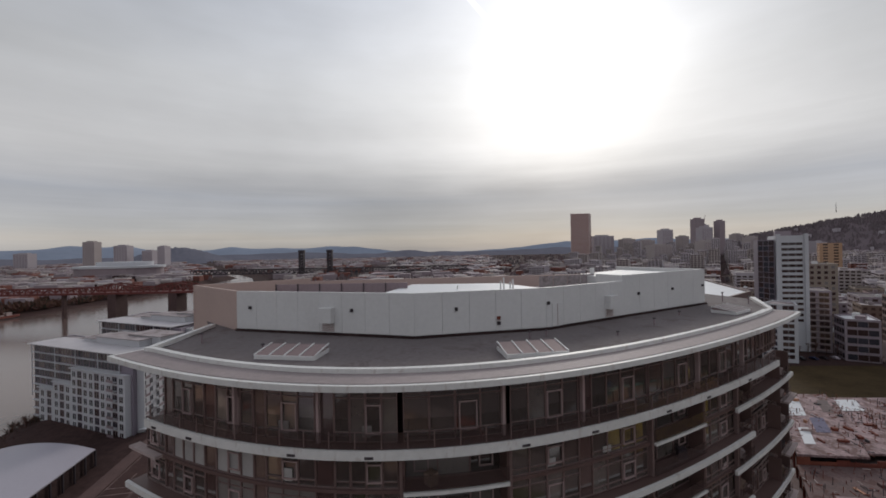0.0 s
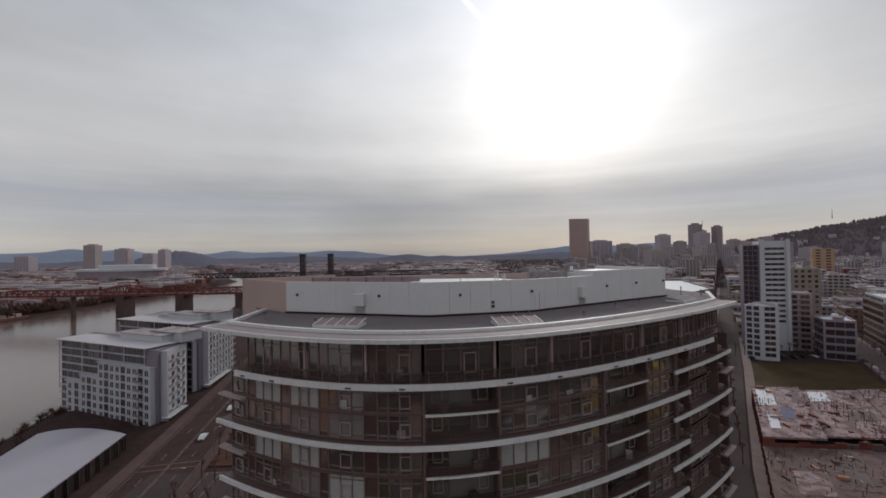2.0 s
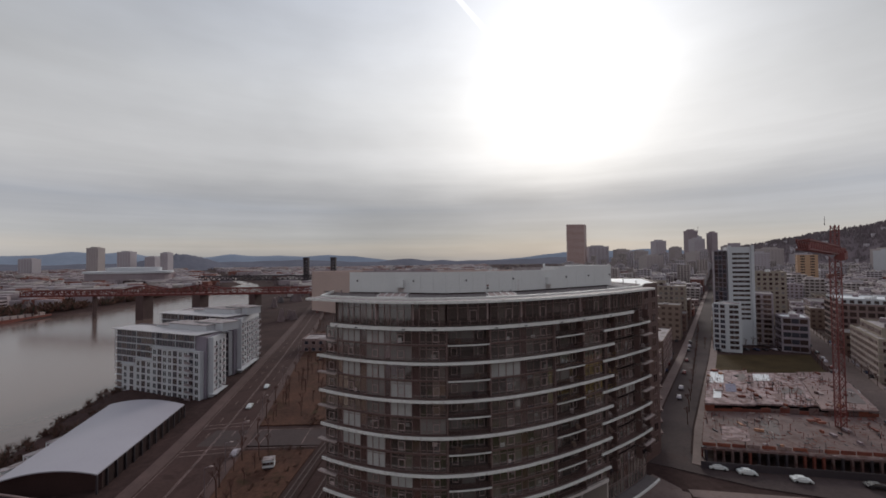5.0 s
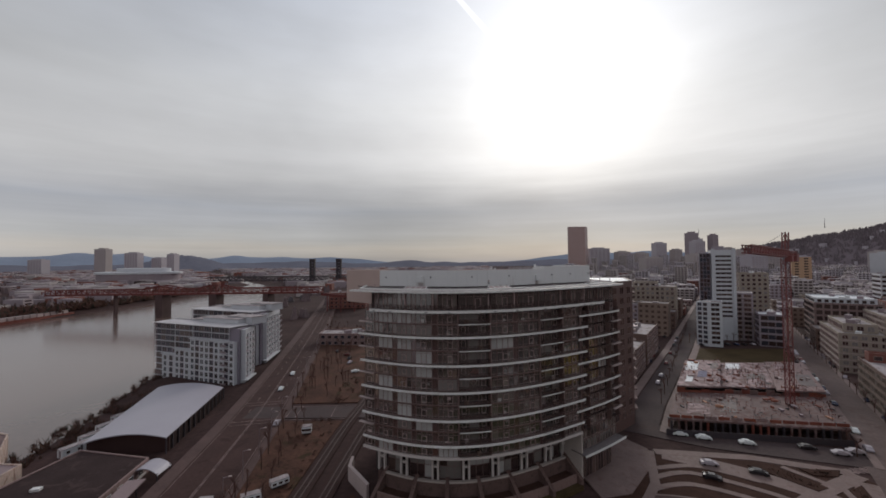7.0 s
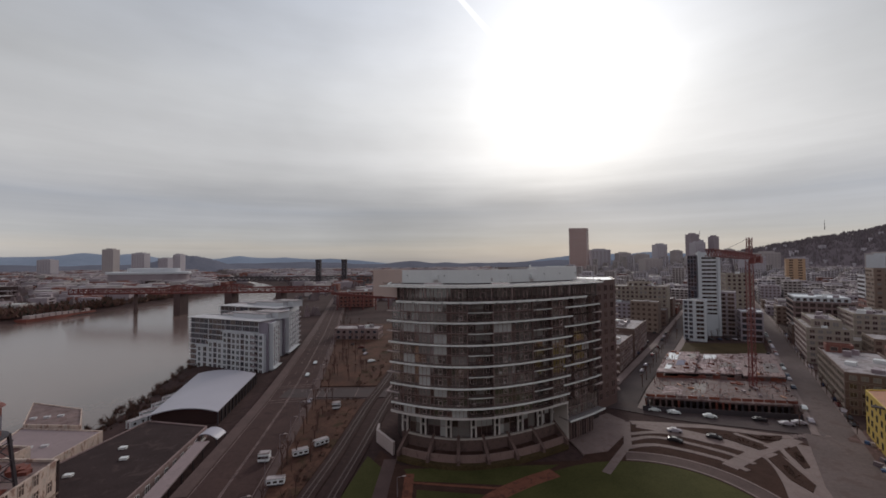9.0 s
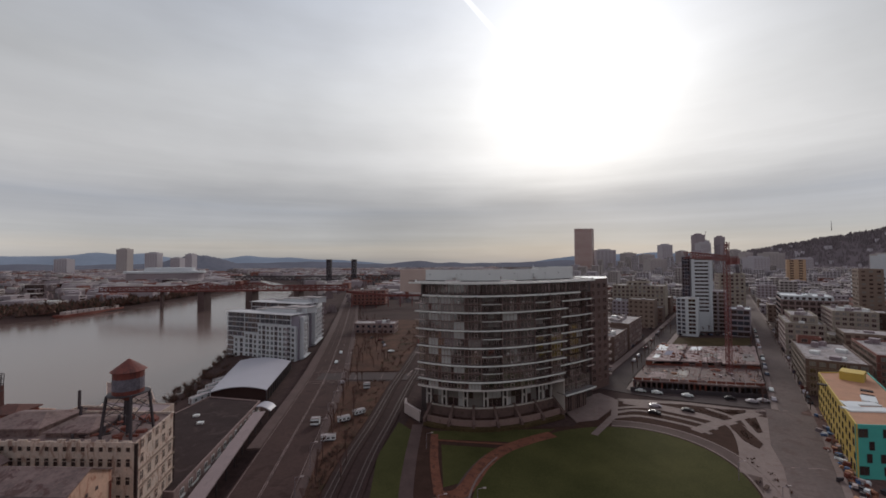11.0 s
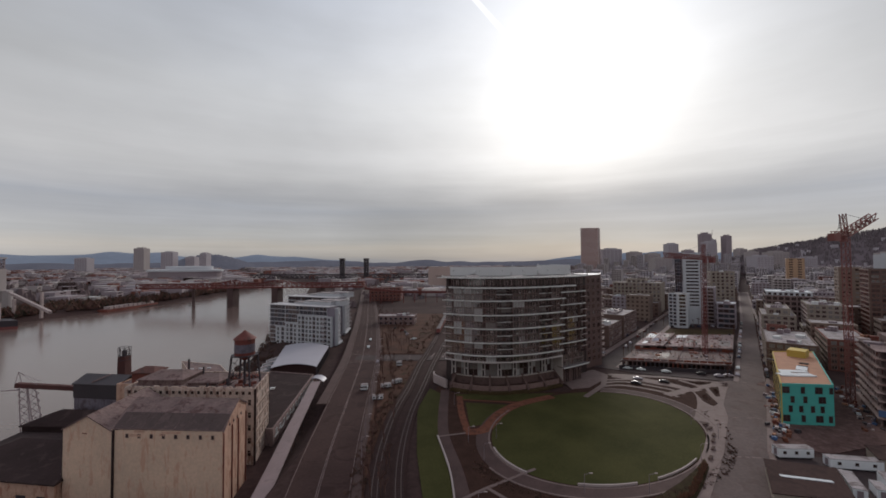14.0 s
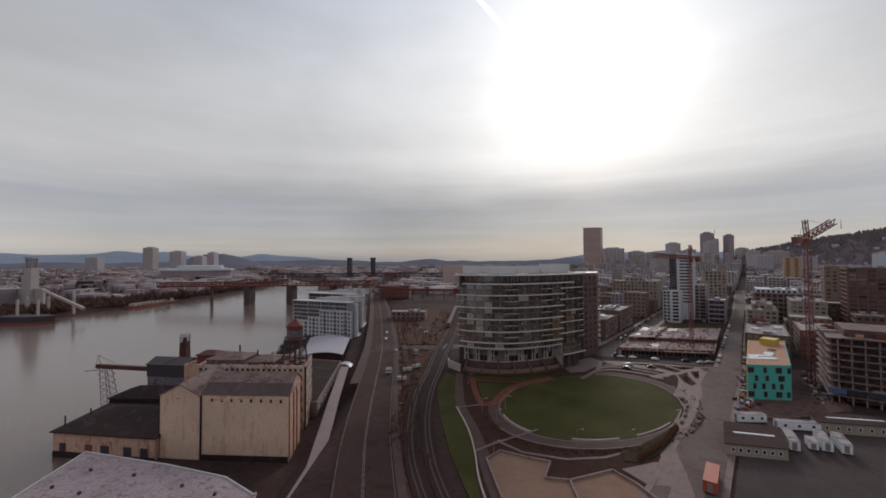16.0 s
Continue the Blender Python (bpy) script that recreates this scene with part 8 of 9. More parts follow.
def far_city():
    """Near lots as houses of their own; the far low city, too many roofs to count, as one."""
    rng = random.Random(92)
    far = Build()
    for o, w, d, h in town_lots():
        c = o + ACROSS * (w / 2) + ALONG * (d / 2)
        if c.length < 470:
            wall_m, roof_m = rng.choice(TOWN_WALLS), rng.choice(("roof_pale", "roof_grey", "roof_pale", "roof_dark"))
            word = {"tan": "tan brick", "brick_brown": "brown brick", "brick_red": "red brick", "cream": "cream stucco", "concrete": "grey concrete", "grey_panel": "grey panelled"}[wall_m]
            quad = [tuple(o), tuple(o + ACROSS * w), tuple(o + ACROSS * w + ALONG * d), tuple(o + ALONG * d)]
            root = thing("town_house", (c.x, c.y, 0), word + " town house with a flat roof in the street grid", "building", "town houses")
            shell(root, quad, 0, h, wall_m, roof_m, 0.5)
            b = Build()
            q = o - c
            face_windows(b, q, ACROSS, -ALONG, w, h, 0)
            face_windows(b, q + ALONG * d, -ALONG, -ACROSS, d, h, 0)
            part("window_grid", b.mesh("windows", M[rng.choice(("glass_dark", "glass_dark", "glass_mid"))]), root)["kind"] = "stuff"
            for k in range(rng.choice((1, 2, 2))):
                e = c + ACROSS * rng.uniform(-w * 0.3, w * 0.3) + ALONG * rng.uniform(-d * 0.3, d * 0.3)
                block("roof_unit", rng.choice(("steel_grey", "roof_pale", "white_panel")), root, (e.x, e.y, h - 0.5), (rng.uniform(1.5, 5), rng.uniform(1.5, 4), rng.uniform(0.9, 2.2)), -0.64)
            continue
        k = rng.choice((0, 1, 1)) if h > 19 else rng.choice((0, 0, 1, 2, 2, 3, 0))
        far.rbox((c.x, c.y, h / 2 - 0.5), (w, d, h), -0.637, k)
        far.rbox((c.x, c.y, h - 0.4), (w * 0.94, d * 0.94, 0.5), -0.637, rng.choice((2, 4, 4, 0, 2)))
        e = c + ACROSS * rng.uniform(-5, 5)
        far.rbox((e.x, e.y, h + 0.6), (rng.uniform(3, 9), rng.uniform(3, 7), rng.uniform(1.2, 3.0)), -0.637, rng.choice((0, 1, 2)))
        for q in range(int(h / 3.2)):
            for f in range(4):
                m = c - ALONG * (d / 2) + ACROSS * (w * (-0.375 + 0.25 * f))
                far.rbox((m.x, m.y, 1.9 + q * 3.2), (w * 0.17, 0.4, 1.6), -0.637, 5)
            m = c - ACROSS * (w / 2)
            far.rbox((m.x, m.y, 1.9 + q * 3.2), (0.4, d * 0.85, 1.5), -0.637, 5)
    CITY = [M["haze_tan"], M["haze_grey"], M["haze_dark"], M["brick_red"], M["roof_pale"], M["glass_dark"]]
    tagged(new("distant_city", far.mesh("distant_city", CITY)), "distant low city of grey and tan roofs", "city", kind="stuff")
    b = Build()
    n = 0
    while n < 1900:
        y = rng.uniform(330, 3000)
        x = rng.uniform(-2600, 700)
        lim = float(np.interp(y, [r[0] for r in RIVER], [r[4] for r in RIVER])) - 25
        rim = float(np.interp(y, [r[0] for r in RIVER], [r[1] for r in RIVER])) + 40
        if lim < x < max(rim, -60) or (x > -60 and y < 420) or (x > 0.10 * y + 100):
            continue
        s = rng.uniform(9, 26) * (1 + y / 3600)
        h = rng.choice((5, 6, 8, 10, 12)) * rng.uniform(0.6, 1.0)
        near_bank = y < 1000
        k = rng.choice((2, 2, 3, 5, 2, 0)) if near_bank else rng.choice((0, 2, 1, 2, 2, 3))
        b.rbox((x, y, h / 2 - 0.5), (s, s * rng.uniform(0.5, 1.4), h), 0.2, k)
        b.rbox((x, y, h - 0.4), (s * 0.94, s * 0.6, 0.5), 0.2, rng.choice((2, 2, 5, 4, 0)) if near_bank else rng.choice((2, 4, 0, 2)))
        if y < 1100:
            for q in range(int(h / 3.4)):
                b.rbox((x, y, 1.6 + q * 3.4), (s * 1.012, s * 0.50, 1.5), 0.2, 5)
        n += 1
    tagged(new("distant_east_bank", b.mesh("distant_east_bank", CITY)), "distant low buildings on the far river bank", "city", kind="stuff")


far_city()


def far_woods():
    """Bare and evergreen tree clumps all over the far town."""
    rng = random.Random(23)
    b = Build()
    n = 0
    while n < 5200:
        y = rng.uniform(230, 2800)
        x = rng.uniform(-2400, 2300)
        lim = float(np.interp(y, [r[0] for r in RIVER], [r[4] for r in RIVER])) + 2
        rim = float(np.interp(y, [r[0] for r in RIVER], [r[1] for r in RIVER])) - 2
        if lim < x < rim or (x > -60 and x < 420 and y < 360) or y < 0.5 * abs(x) - 60:
            continue
        across = x * ACROSS.x + y * ACROSS.y
        if x > 60 and ((across - 29.1) % 54.2 < 3.5 or (across - 29.1) % 54.2 > 50.7) and y < 900:
            continue
        h = rng.uniform(5, 11)
        w = h * rng.uniform(0.7, 1.5)
        for _ in range(2):
            dx, dy = rng.uniform(-w, w), rng.uniform(-w, w)
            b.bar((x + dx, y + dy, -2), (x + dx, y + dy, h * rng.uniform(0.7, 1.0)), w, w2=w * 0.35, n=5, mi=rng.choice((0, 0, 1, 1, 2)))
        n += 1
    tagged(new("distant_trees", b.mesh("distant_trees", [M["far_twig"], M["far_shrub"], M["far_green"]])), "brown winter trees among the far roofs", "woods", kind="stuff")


def far_roofs():
    """Low sheds, yards and houses of the flat town across the river bend."""
    rng = random.Random(64)
    b = Build()
    n = 0
    while n < 1500:
        y = rng.uniform(380, 2600)
        x = rng.uniform(-0.95 * y - 150, 0.12 * y + 40)
        lim = float(np.interp(y, [r[0] for r in RIVER], [r[4] for r in RIVER])) - 10
        rim = float(np.interp(y, [r[0] for r in RIVER], [r[1] for r in RIVER])) + 25
        if lim < x < rim or abs(x - float(np.interp(y, (160, 280, 520), (-95.5, -120, -170)))) < 26 or y < 0.5 * abs(x) - 60:
            continue
        k = 0.7 + y / 1800
        b.rbox((x, y, 3), (rng.uniform(9, 34) * k, rng.uniform(8, 20) * k, rng.uniform(9, 17)), rng.choice((0.0, 0.62, 0.2)), rng.choice((0, 1, 1, 1, 3, 3, 4, 4, 4, 4)))
        n += 1
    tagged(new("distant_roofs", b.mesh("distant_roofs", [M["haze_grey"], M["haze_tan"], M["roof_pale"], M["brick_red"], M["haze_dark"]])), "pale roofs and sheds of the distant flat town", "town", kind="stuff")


far_roofs()
# far tree colours lifted and greyed: distance haze is put into them
M["far_shrub"] = mat("hazed_shrubs", (0.105, 0.098, 0.097), rough=0.95, var=0.3, coarse=0.02, fine=0.2, bump=0)
M["far_green"] = mat("hazed_evergreens", (0.075, 0.082, 0.083), rough=0.95, var=0.3, coarse=0.02, fine=0.2, bump=0)
M["far_twig"] = mat("hazed_twigs", (0.118, 0.108, 0.107), rough=0.95, var=0.3, coarse=0.02, fine=0.2, bump=0)
far_woods()


def ridge(name, label, a0, a1, radius, base, top, m, seed, n=160, depth=400):
    """A hill chain along an arc round the place: foot, crest and a back slope."""
    noise.seed_set(seed)
    v, f = [], []
    rows = 6
    for k in range(n + 1):
        t = k / n
        a = radians(a0 + (a1 - a0) * t)
        h = top(t)
        for r in range(rows):
            u = r / (rows - 1)
            rr = radius + depth * u
            wob = noise.noise((t * 40, u * 3, seed)) * 0.12 * h * u
            v.append((math.sin(a) * rr, math.cos(a) * rr, base + h * (math.sin(u * math.pi / 2) ** 1.3) + wob))
    for k in range(n):
        for r in range(rows - 1):
            i = k * rows + r
            f.append((i, i + 1, i + rows + 1, i + rows))
    ob = new(name, mesh_of(name, v, f, M[m], smooth=True))
    return tagged(ob, label, "hills", kind="structure")


def bumps(seed, lo, hi, freq):
    def top(t):
        noise.seed_set(seed)
        return lo + (hi - lo) * (0.5 + 0.5 * noise.noise((t * freq, seed * 1.7, 0.3)) + 0.22 * noise.noise((t * freq * 3.1, seed * 0.7, 2.3)))
    return top


# hill chains coloured with the haze of distance
ridge("backdrop_hills", "far mountain chain on the horizon, haze blue put into its colour", -62, 40, 4100, -5, bumps(3, 75, 170, 9), "hill_haze_blue", 3)
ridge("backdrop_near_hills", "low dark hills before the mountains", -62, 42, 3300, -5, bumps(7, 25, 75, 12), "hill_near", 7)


def butte():
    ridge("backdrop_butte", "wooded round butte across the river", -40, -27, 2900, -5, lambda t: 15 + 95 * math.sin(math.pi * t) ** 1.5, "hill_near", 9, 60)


butte()


def wooded_hill():
    """The wooded ridge on the town's edge, with tree clumps along its slope."""
    rng = random.Random(5)
    noise.seed_set(5)
    def top(t):
        return 70 + 175 * min(1.0, t * 1.25) ** 0.8 + 10 * noise.noise((t * 14, 0, 1))
    a0, a1, R, depth = 38, 74, 1650, 420
    ridge("wooded_hill", "dark wooded ridge above the town", a0, a1, R, -5, top, "hill_wood", 5, 120, depth)
    b = Build()
    for k in range(5200):
        t, u = rng.random(), rng.random() ** 0.7
        a = radians(a0 + (a1 - a0) * t)
        rr = R + depth * u
        z = -5 + top(t) * math.sin(u * math.pi / 2) ** 1.3
        h = rng.uniform(5, 11)
        x, y = math.sin(a) * rr, math.cos(a) * rr
        w = h * rng.uniform(0.5, 1.0)
        b.bar((x, y, z - 3), (x, y, z + h), w, w2=w * rng.uniform(0.1, 0.5), n=5, mi=rng.choice((0, 0, 1)))
    for k in range(60):
        t, u = rng.random(), rng.uniform(0.15, 0.75)
        a = radians(a0 + (a1 - a0) * t)
        rr = R + depth * u
        z = -5 + top(t) * math.sin(u * math.pi / 2) ** 1.3
        w = rng.uniform(6, 13)
        b.rbox((math.sin(a) * rr, math.cos(a) * rr, z + 5), (w, w * 0.7, rng.uniform(8, 14)), rng.uniform(0, 3), 2)
    tagged(new("hill_trees", b.mesh("hill_trees", [M["far_conifer"], M["hill_wood"], M["haze_grey"]])), "thick woods with haze put into their colour and pale houses on the ridge", "woods", kind="stuff")


wooded_hill()


# ---- trees, cars and small things ----
def bare_tree_meshes(seed, h=7.0):
    rng = random.Random(seed)
    trunk, crown = Build(), Build()
    trunk.bar((0, 0, -0.2), (0.1, 0.05, h * 0.35), 0.34, w2=0.24, n=6)
    def grow(p, d, ln, w, depth, b):
        e = p + d * ln
        w = max(w, 0.045)
        b.bar(p, e, w, w2=w * 0.7, n=3 if depth > 1 else 4)
        if depth >= 4:
            return
        for _ in range(3):
            nd = (d + Vector((rng.uniform(-1, 1), rng.uniform(-1, 1), rng.uniform(-0.15, 0.6))) * 0.62).normalized()
            grow(e - d * ln * rng.uniform(0, 0.35), nd, ln * rng.uniform(0.62, 0.82), w * 0.58, depth + 1, b)
    grow(Vector((0.1, 0.05, h * 0.33)), Vector((0, 0, 1)), h * 0.22, 0.34, 0, crown)
    return trunk.mesh("trunk", M["bark"]), crown.mesh("crown", M["twig"])


TREES = []
for k in range(4):
    tm, cm = bare_tree_meshes(100 + k)
    ob = thing("bare_tree", (0, 0, 0), "bare winter street tree with fine brown twigs", "tree", "street trees")
    part("trunk", tm, ob, label="grey-brown trunk")
    part("crown", cm, ob, label="leafless twiggy crown")
    TREES.append(ob)
TREE_SPOTS = []
rng = random.Random(3)
line = offset_line(ROAD_LINE, 10.8)
for j in range(10, len(line)):
    p = Vector(line[j])
    if -100 < p.y < 420:
        TREE_SPOTS.append((p.x + rng.uniform(-1, 1), p.y + rng.uniform(-3, 3), -0.1, rng.uniform(0.7, 1.1)))
        TREE_SPOTS.append((p.x + rng.uniform(2, 6), p.y + rng.uniform(-5, 5), -0.1, rng.uniform(0.6, 1.0)))
for k in range(60):
    y = rng.uniform(45, 200)
    TREE_SPOTS.append((-52 - (y - 40) * 0.16 + rng.uniform(-9, 10), y, -0.1, rng.uniform(0.7, 1.1)))
for k in range(22):
    t = k / 21
    p = Vector((96, -5)).lerp(Vector((225, 168)), t)
    TREE_SPOTS.append((p.x - 3, p.y + 3, 0, rng.uniform(0.6, 0.9)))
    TREE_SPOTS.append((p.x + 8, p.y - 3, 0, rng.uniform(0.6, 0.9)))
for k in range(16):
    t = k / 15
    p = Vector((60, 40)).lerp(Vector((160, 180)), t)
    TREE_SPOTS.append((p.x - 5, p.y + 3.6, 0, rng.uniform(0.7, 1.0)))
    TREE_SPOTS.append((p.x + 5.5, p.y - 4, 0, rng.uniform(0.7, 1.0)))
for k in range(12):
    TREE_SPOTS.append((138 + k * 4.2, 131 - k * 0.3 + rng.uniform(-1, 1), 0, rng.uniform(0.8, 1.1)))
for k, (x, y, z, s) in enumerate(TREE_SPOTS):
    src = TREES[k % 4]
    if k < 4:
        src.location, src.scale, src.rotation_euler = (x, y, z), (s, s, s), (0, 0, k)
    else:
        ob = copy_thing(src, pose(x, y, z, 0, 0, (k * 77) % 360))
        ob.scale = (s, s, s)


def verges():
    """Rough ground between the parkway, the railway and the river front."""
    y0, y1 = -120.0, 300.0
    pts = []
    ra, ta = offset_line(ROAD_LINE, 9.6), offset_line(TRACK_A, -2.2)
    right = [p for p in ta if y0 < p[1] < 205]
    left = [p for p in ra if y0 < p[1] < 205]
    b = Build()
    n = 40
    for k in range(n):
        ya, yb = -118 + 320 * k / n, -118 + 320 * (k + 1) / n
        def at(line, y):
            return (float(np.interp(y, [p[1] for p in line], [p[0] for p in line])), y)
        if abs((ya + yb) / 2 - 34) < 8:
            continue
        b.prism([at(left, ya), at(right, ya), at(right, yb), at(left, yb)], -0.2, 0.05)
    setting("vacant_lot", b.mesh("vacant_lot", M["scrub"]), "rough reddish vacant lot with dry grass and leaf litter", "ground")


verges()


def shrubs():
    rng = random.Random(14)
    b = Build()

    def clump(x, y, z, r, twigs=9, thick=0.5):
        for _ in range(twigs):
            d = Vector((rng.uniform(-1, 1), rng.uniform(-1, 1), rng.uniform(0.2, 1.1)))
            e = Vector((rng.uniform(-0.4, 0.4), rng.uniform(-0.4, 0.4), 0)) * r
            b.bar((x + e.x, y + e.y, z), (x + e.x + d.x * r * 0.8, y + e.y + d.y * r * 0.8, z + d.z * r * 1.2), r * thick, w2=r * thick * 0.25, n=3, mi=rng.choice((0, 0, 1, 1, 2)))

    ys = [r[0] for r in RIVER]
    for k in range(520):
        y = rng.uniform(-60, 300)
        nb, nw = float(np.interp(y, ys, [r[1] for r in RIVER])), float(np.interp(y, ys, [r[2] for r in RIVER]))
        t = rng.random()
        clump(nb + (nw - nb) * t, y, (LOW_Z if y < 90 else -3) + (WATER_Z - (LOW_Z if y < 90 else -3)) * t, rng.uniform(0.6, 2.2), 26, 0.14)
    for k in range(2200):
        y = rng.uniform(100, 700)
        fb, fw = float(np.interp(y, ys, [r[4] for r in RIVER])), float(np.interp(y, ys, [r[3] for r in RIVER]))
        clump(fb + rng.uniform(-75, 10), y, -2, rng.uniform(2.0, 7))
    for k in range(420):
        y = rng.uniform(-90, 200)
        x = float(np.interp(y, [p[1] for p in TRACK_A], [p[0] for p in TRACK_A])) - rng.uniform(2.5, 14 if y > -20 else 6)
        if abs(y - 34) < 7:
            continue
        clump(x, y, -0.1, rng.uniform(0.3, 1.2), 14, 0.16)
    for k in range(160):
        a = radians(rng.uniform(150, 330))
        x, y = ellipse(*LAWN, 1, rng.uniform(1.17, 1.24), a, a + 0.01)[0]
        if y < -8 and x > -20:
            clump(x, y, 0.05, rng.uniform(0.2, 0.5))
    for pts in PLAZA_BEDS:
        for k in range(40):
            w = [rng.random() for _ in pts]
            p = sum((Vector(q) * v for q, v in zip(pts, w)), Vector((0, 0))) / sum(w)
            clump(p.x, p.y, 0.26, rng.uniform(0.15, 0.4), 8, 0.3)
    for k in range(420):
        a = radians(rng.uniform(165, 290))
        x, y = ellipse(*LAWN, 1, rng.uniform(1.16, 1.26), a, a + 0.01)[0]
        clump(x, y, 0.05, rng.uniform(0.15, 0.45), 8, 0.3)
    tagged(new("scrub_bushes", b.mesh("scrub", [M["shrub"], M["twig"], M["conifer"]])), "brown winter scrub on the banks and verges", "bushes", kind="stuff")


shrubs()


def car_meshes(m):
    prof = [(-2.15, 0.35), (-2.2, 0.75), (-1.95, 0.95), (-1.5, 1.0), (-0.95, 1.42), (0.55, 1.45), (1.15, 1.02), (1.95, 0.88), (2.2, 0.65), (2.18, 0.35)]
    n = len(prof)
    v = [(x, s * (0.86 if z < 1.1 else 0.68), z) for s in (-1, 1) for x, z in prof]
    f = [(k, (k + 1) % n, n + (k + 1) % n, n + k) for k in range(n)] + [tuple(range(n))[::-1], tuple(range(n, 2 * n))]
    body = mesh_of("car_body", v, f, M[m])
    g = Build().add([(-1.38, -0.75, 1.03), (-0.92, -0.67, 1.36), (0.5, -0.67, 1.38), (1.0, -0.75, 1.05), (-1.38, 0.75, 1.03), (-0.92, 0.67, 1.36), (0.5, 0.67, 1.38), (1.0, 0.75, 1.05)],
                    [(0, 3, 2, 1), (4, 5, 6, 7), (3, 7, 6, 2), (0, 1, 5, 4), (1, 2, 6, 5), (0, 4, 7, 3)])
    g.v = [(x * 1.03, y * 1.06, z * 1.005) for x, y, z in g.v]
    return body, g.mesh("car_glass", M["glass_dark"])


WHEEL = Build().bar((0, -0.1, 0), (0, 0.1, 0), 0.64, n=10).mesh("wheel", M["tyre"])
CARS = {}
CAR_WORD = {"car_white": "white", "car_black": "black", "car_silver": "silver", "car_red": "dark red", "car_blue": "dark blue"}


def car(x, y, z, rz, m):
    if m not in CARS:
        bm_, gm = car_meshes(m)
        ob = thing("car", (x, y, z), CAR_WORD[m] + " car parked at the kerb", "car", "parked cars")
        part("body", bm_, ob)
        part("cabin_glass", gm, ob, label="dark car windows")
        for sx in (-1.35, 1.35):
            for sy in (-0.8, 0.8):
                part("wheel", WHEEL, ob, (x + sx, y + sy, z + 0.32))
        ob.rotation_euler = (0, 0, rz)
        ob.scale = (0.88, 0.88, 0.88)
        CARS[m] = ob
        return ob
    ob = copy_thing(CARS[m], pose(x, y, z, 0, 0, math.degrees(rz)))
    ob.scale = (0.88, 0.88, 0.88)
    return ob


rng = random.Random(6)
PAINT = ("car_white", "car_blue", "car_black", "car_silver", "car_silver", "car_black", "car_silver", "car_black", "car_red", "car_blue")
g1 = math.atan2(0.81, 0.59)
for k in range(30):
    t = k / 30
    if rng.random() < 0.5:
        p = Vector((98, -6)).lerp(Vector((215, 150)), t)
        car(p.x - 2.6, p.y + 1.8, 0.03, g1, rng.choice(PAINT))
    if rng.random() < 0.5:
        p = Vector((104, -6)).lerp(Vector((222, 150)), t)
        car(p.x + 1.6, p.y - 1.2, 0.03, g1, rng.choice(PAINT))
for k in range(13):
    p = Vector((60, 40)).lerp(Vector((150, 166)), k / 13)
    if rng.random() < 0.7:
        car(p.x + 2.8, p.y - 2.0, 0.03, 0.95, rng.choice(PAINT))
    if rng.random() < 0.45:
        car(p.x - 2.8, p.y + 2.0, 0.03, 0.95, rng.choice(PAINT))
for k in range(9):
    car(141 + k * 4.9, 125.5 + rng.uniform(-0.4, 0.4) - k * 0.3, 0.03, 1.5 + rng.uniform(-0.1, 0.1), rng.choice(PAINT))
for x, y, m in ((56.5, 11.5, "car_white"), (61.5, 9.0, "car_white"), (71, 5.5, "car_white"), (90, -1, "car_silver"), (84.5, 2.4, "car_black"), (94.5, -0.4, "car_silver")):
    car(x, y, 0.03, -0.3, m)
for x, y, rz, m in ((50, -10.5, -0.6, "car_black"), (53.5, -4.5, -0.3, "car_silver"), (62, -9, -0.5, "car_black"), (-73.5, 57, 1.75, "car_white"), (-76.5, 78, 1.75, "car_white"), (-62, 24, 1.7, "car_silver"), (-55, 96, 1.5, "car_silver"), (-57, 104, 1.5, "car_black"), (-60, 112, 0.2, "car_red"), (-49, 80, 0.4, "car_white"), (-67, 120, 1.6, "car_black")):
    car(x, y, 0.03, rz, m)

M["orange_dull_paint"] = mat("orange_trailer_paint", (0.27, 0.062, 0.034), rough=0.55, var=0.15)


def van(x, y, z, rz, size, m="tarp_white", label="white box trailer with a dark skirt", cat="trailer", name="box_trailer"):
    L_, W_, H_ = size
    root = thing(name, (x, y, z), label, cat, "site trailers")
    b = Build().box(-L_ / 2, L_ / 2, -W_ / 2, W_ / 2, 0.55, H_)
    part("box", b.mesh("box", M[m]), root, rz=rz)
    part("roof_edge", Build().box(-L_ / 2 - 0.04, L_ / 2 + 0.04, -W_ / 2 - 0.04, W_ / 2 + 0.04, H_, H_ + 0.12).mesh("edge", M["roof_pale"] if m != "orange_dull_paint" else M["orange_dull_paint"]), root, rz=rz)
    part("skirt", Build().box(-L_ / 2 + 0.3, L_ / 2 - 0.3, -W_ / 2 + 0.2, W_ / 2 - 0.2, 0.1, 0.55).mesh("skirt", M["steel_dark"]), root, rz=rz)
    part("door", Build().box(-L_ / 2 - 0.03, -L_ / 2 + 0.02, -0.5, 0.5, 0.7, H_ - 0.3).mesh("door", M["steel_grey"]), root, rz=rz)
    for s in (-0.33, 0.0, 0.33):
        part("vent", Build().box(L_ * s - 0.4, L_ * s + 0.4, -W_ / 2 - 0.03, -W_ / 2 + 0.02, H_ * 0.5, H_ * 0.78).mesh("vent", M["glass_dark"]), root, rz=rz)
    return root


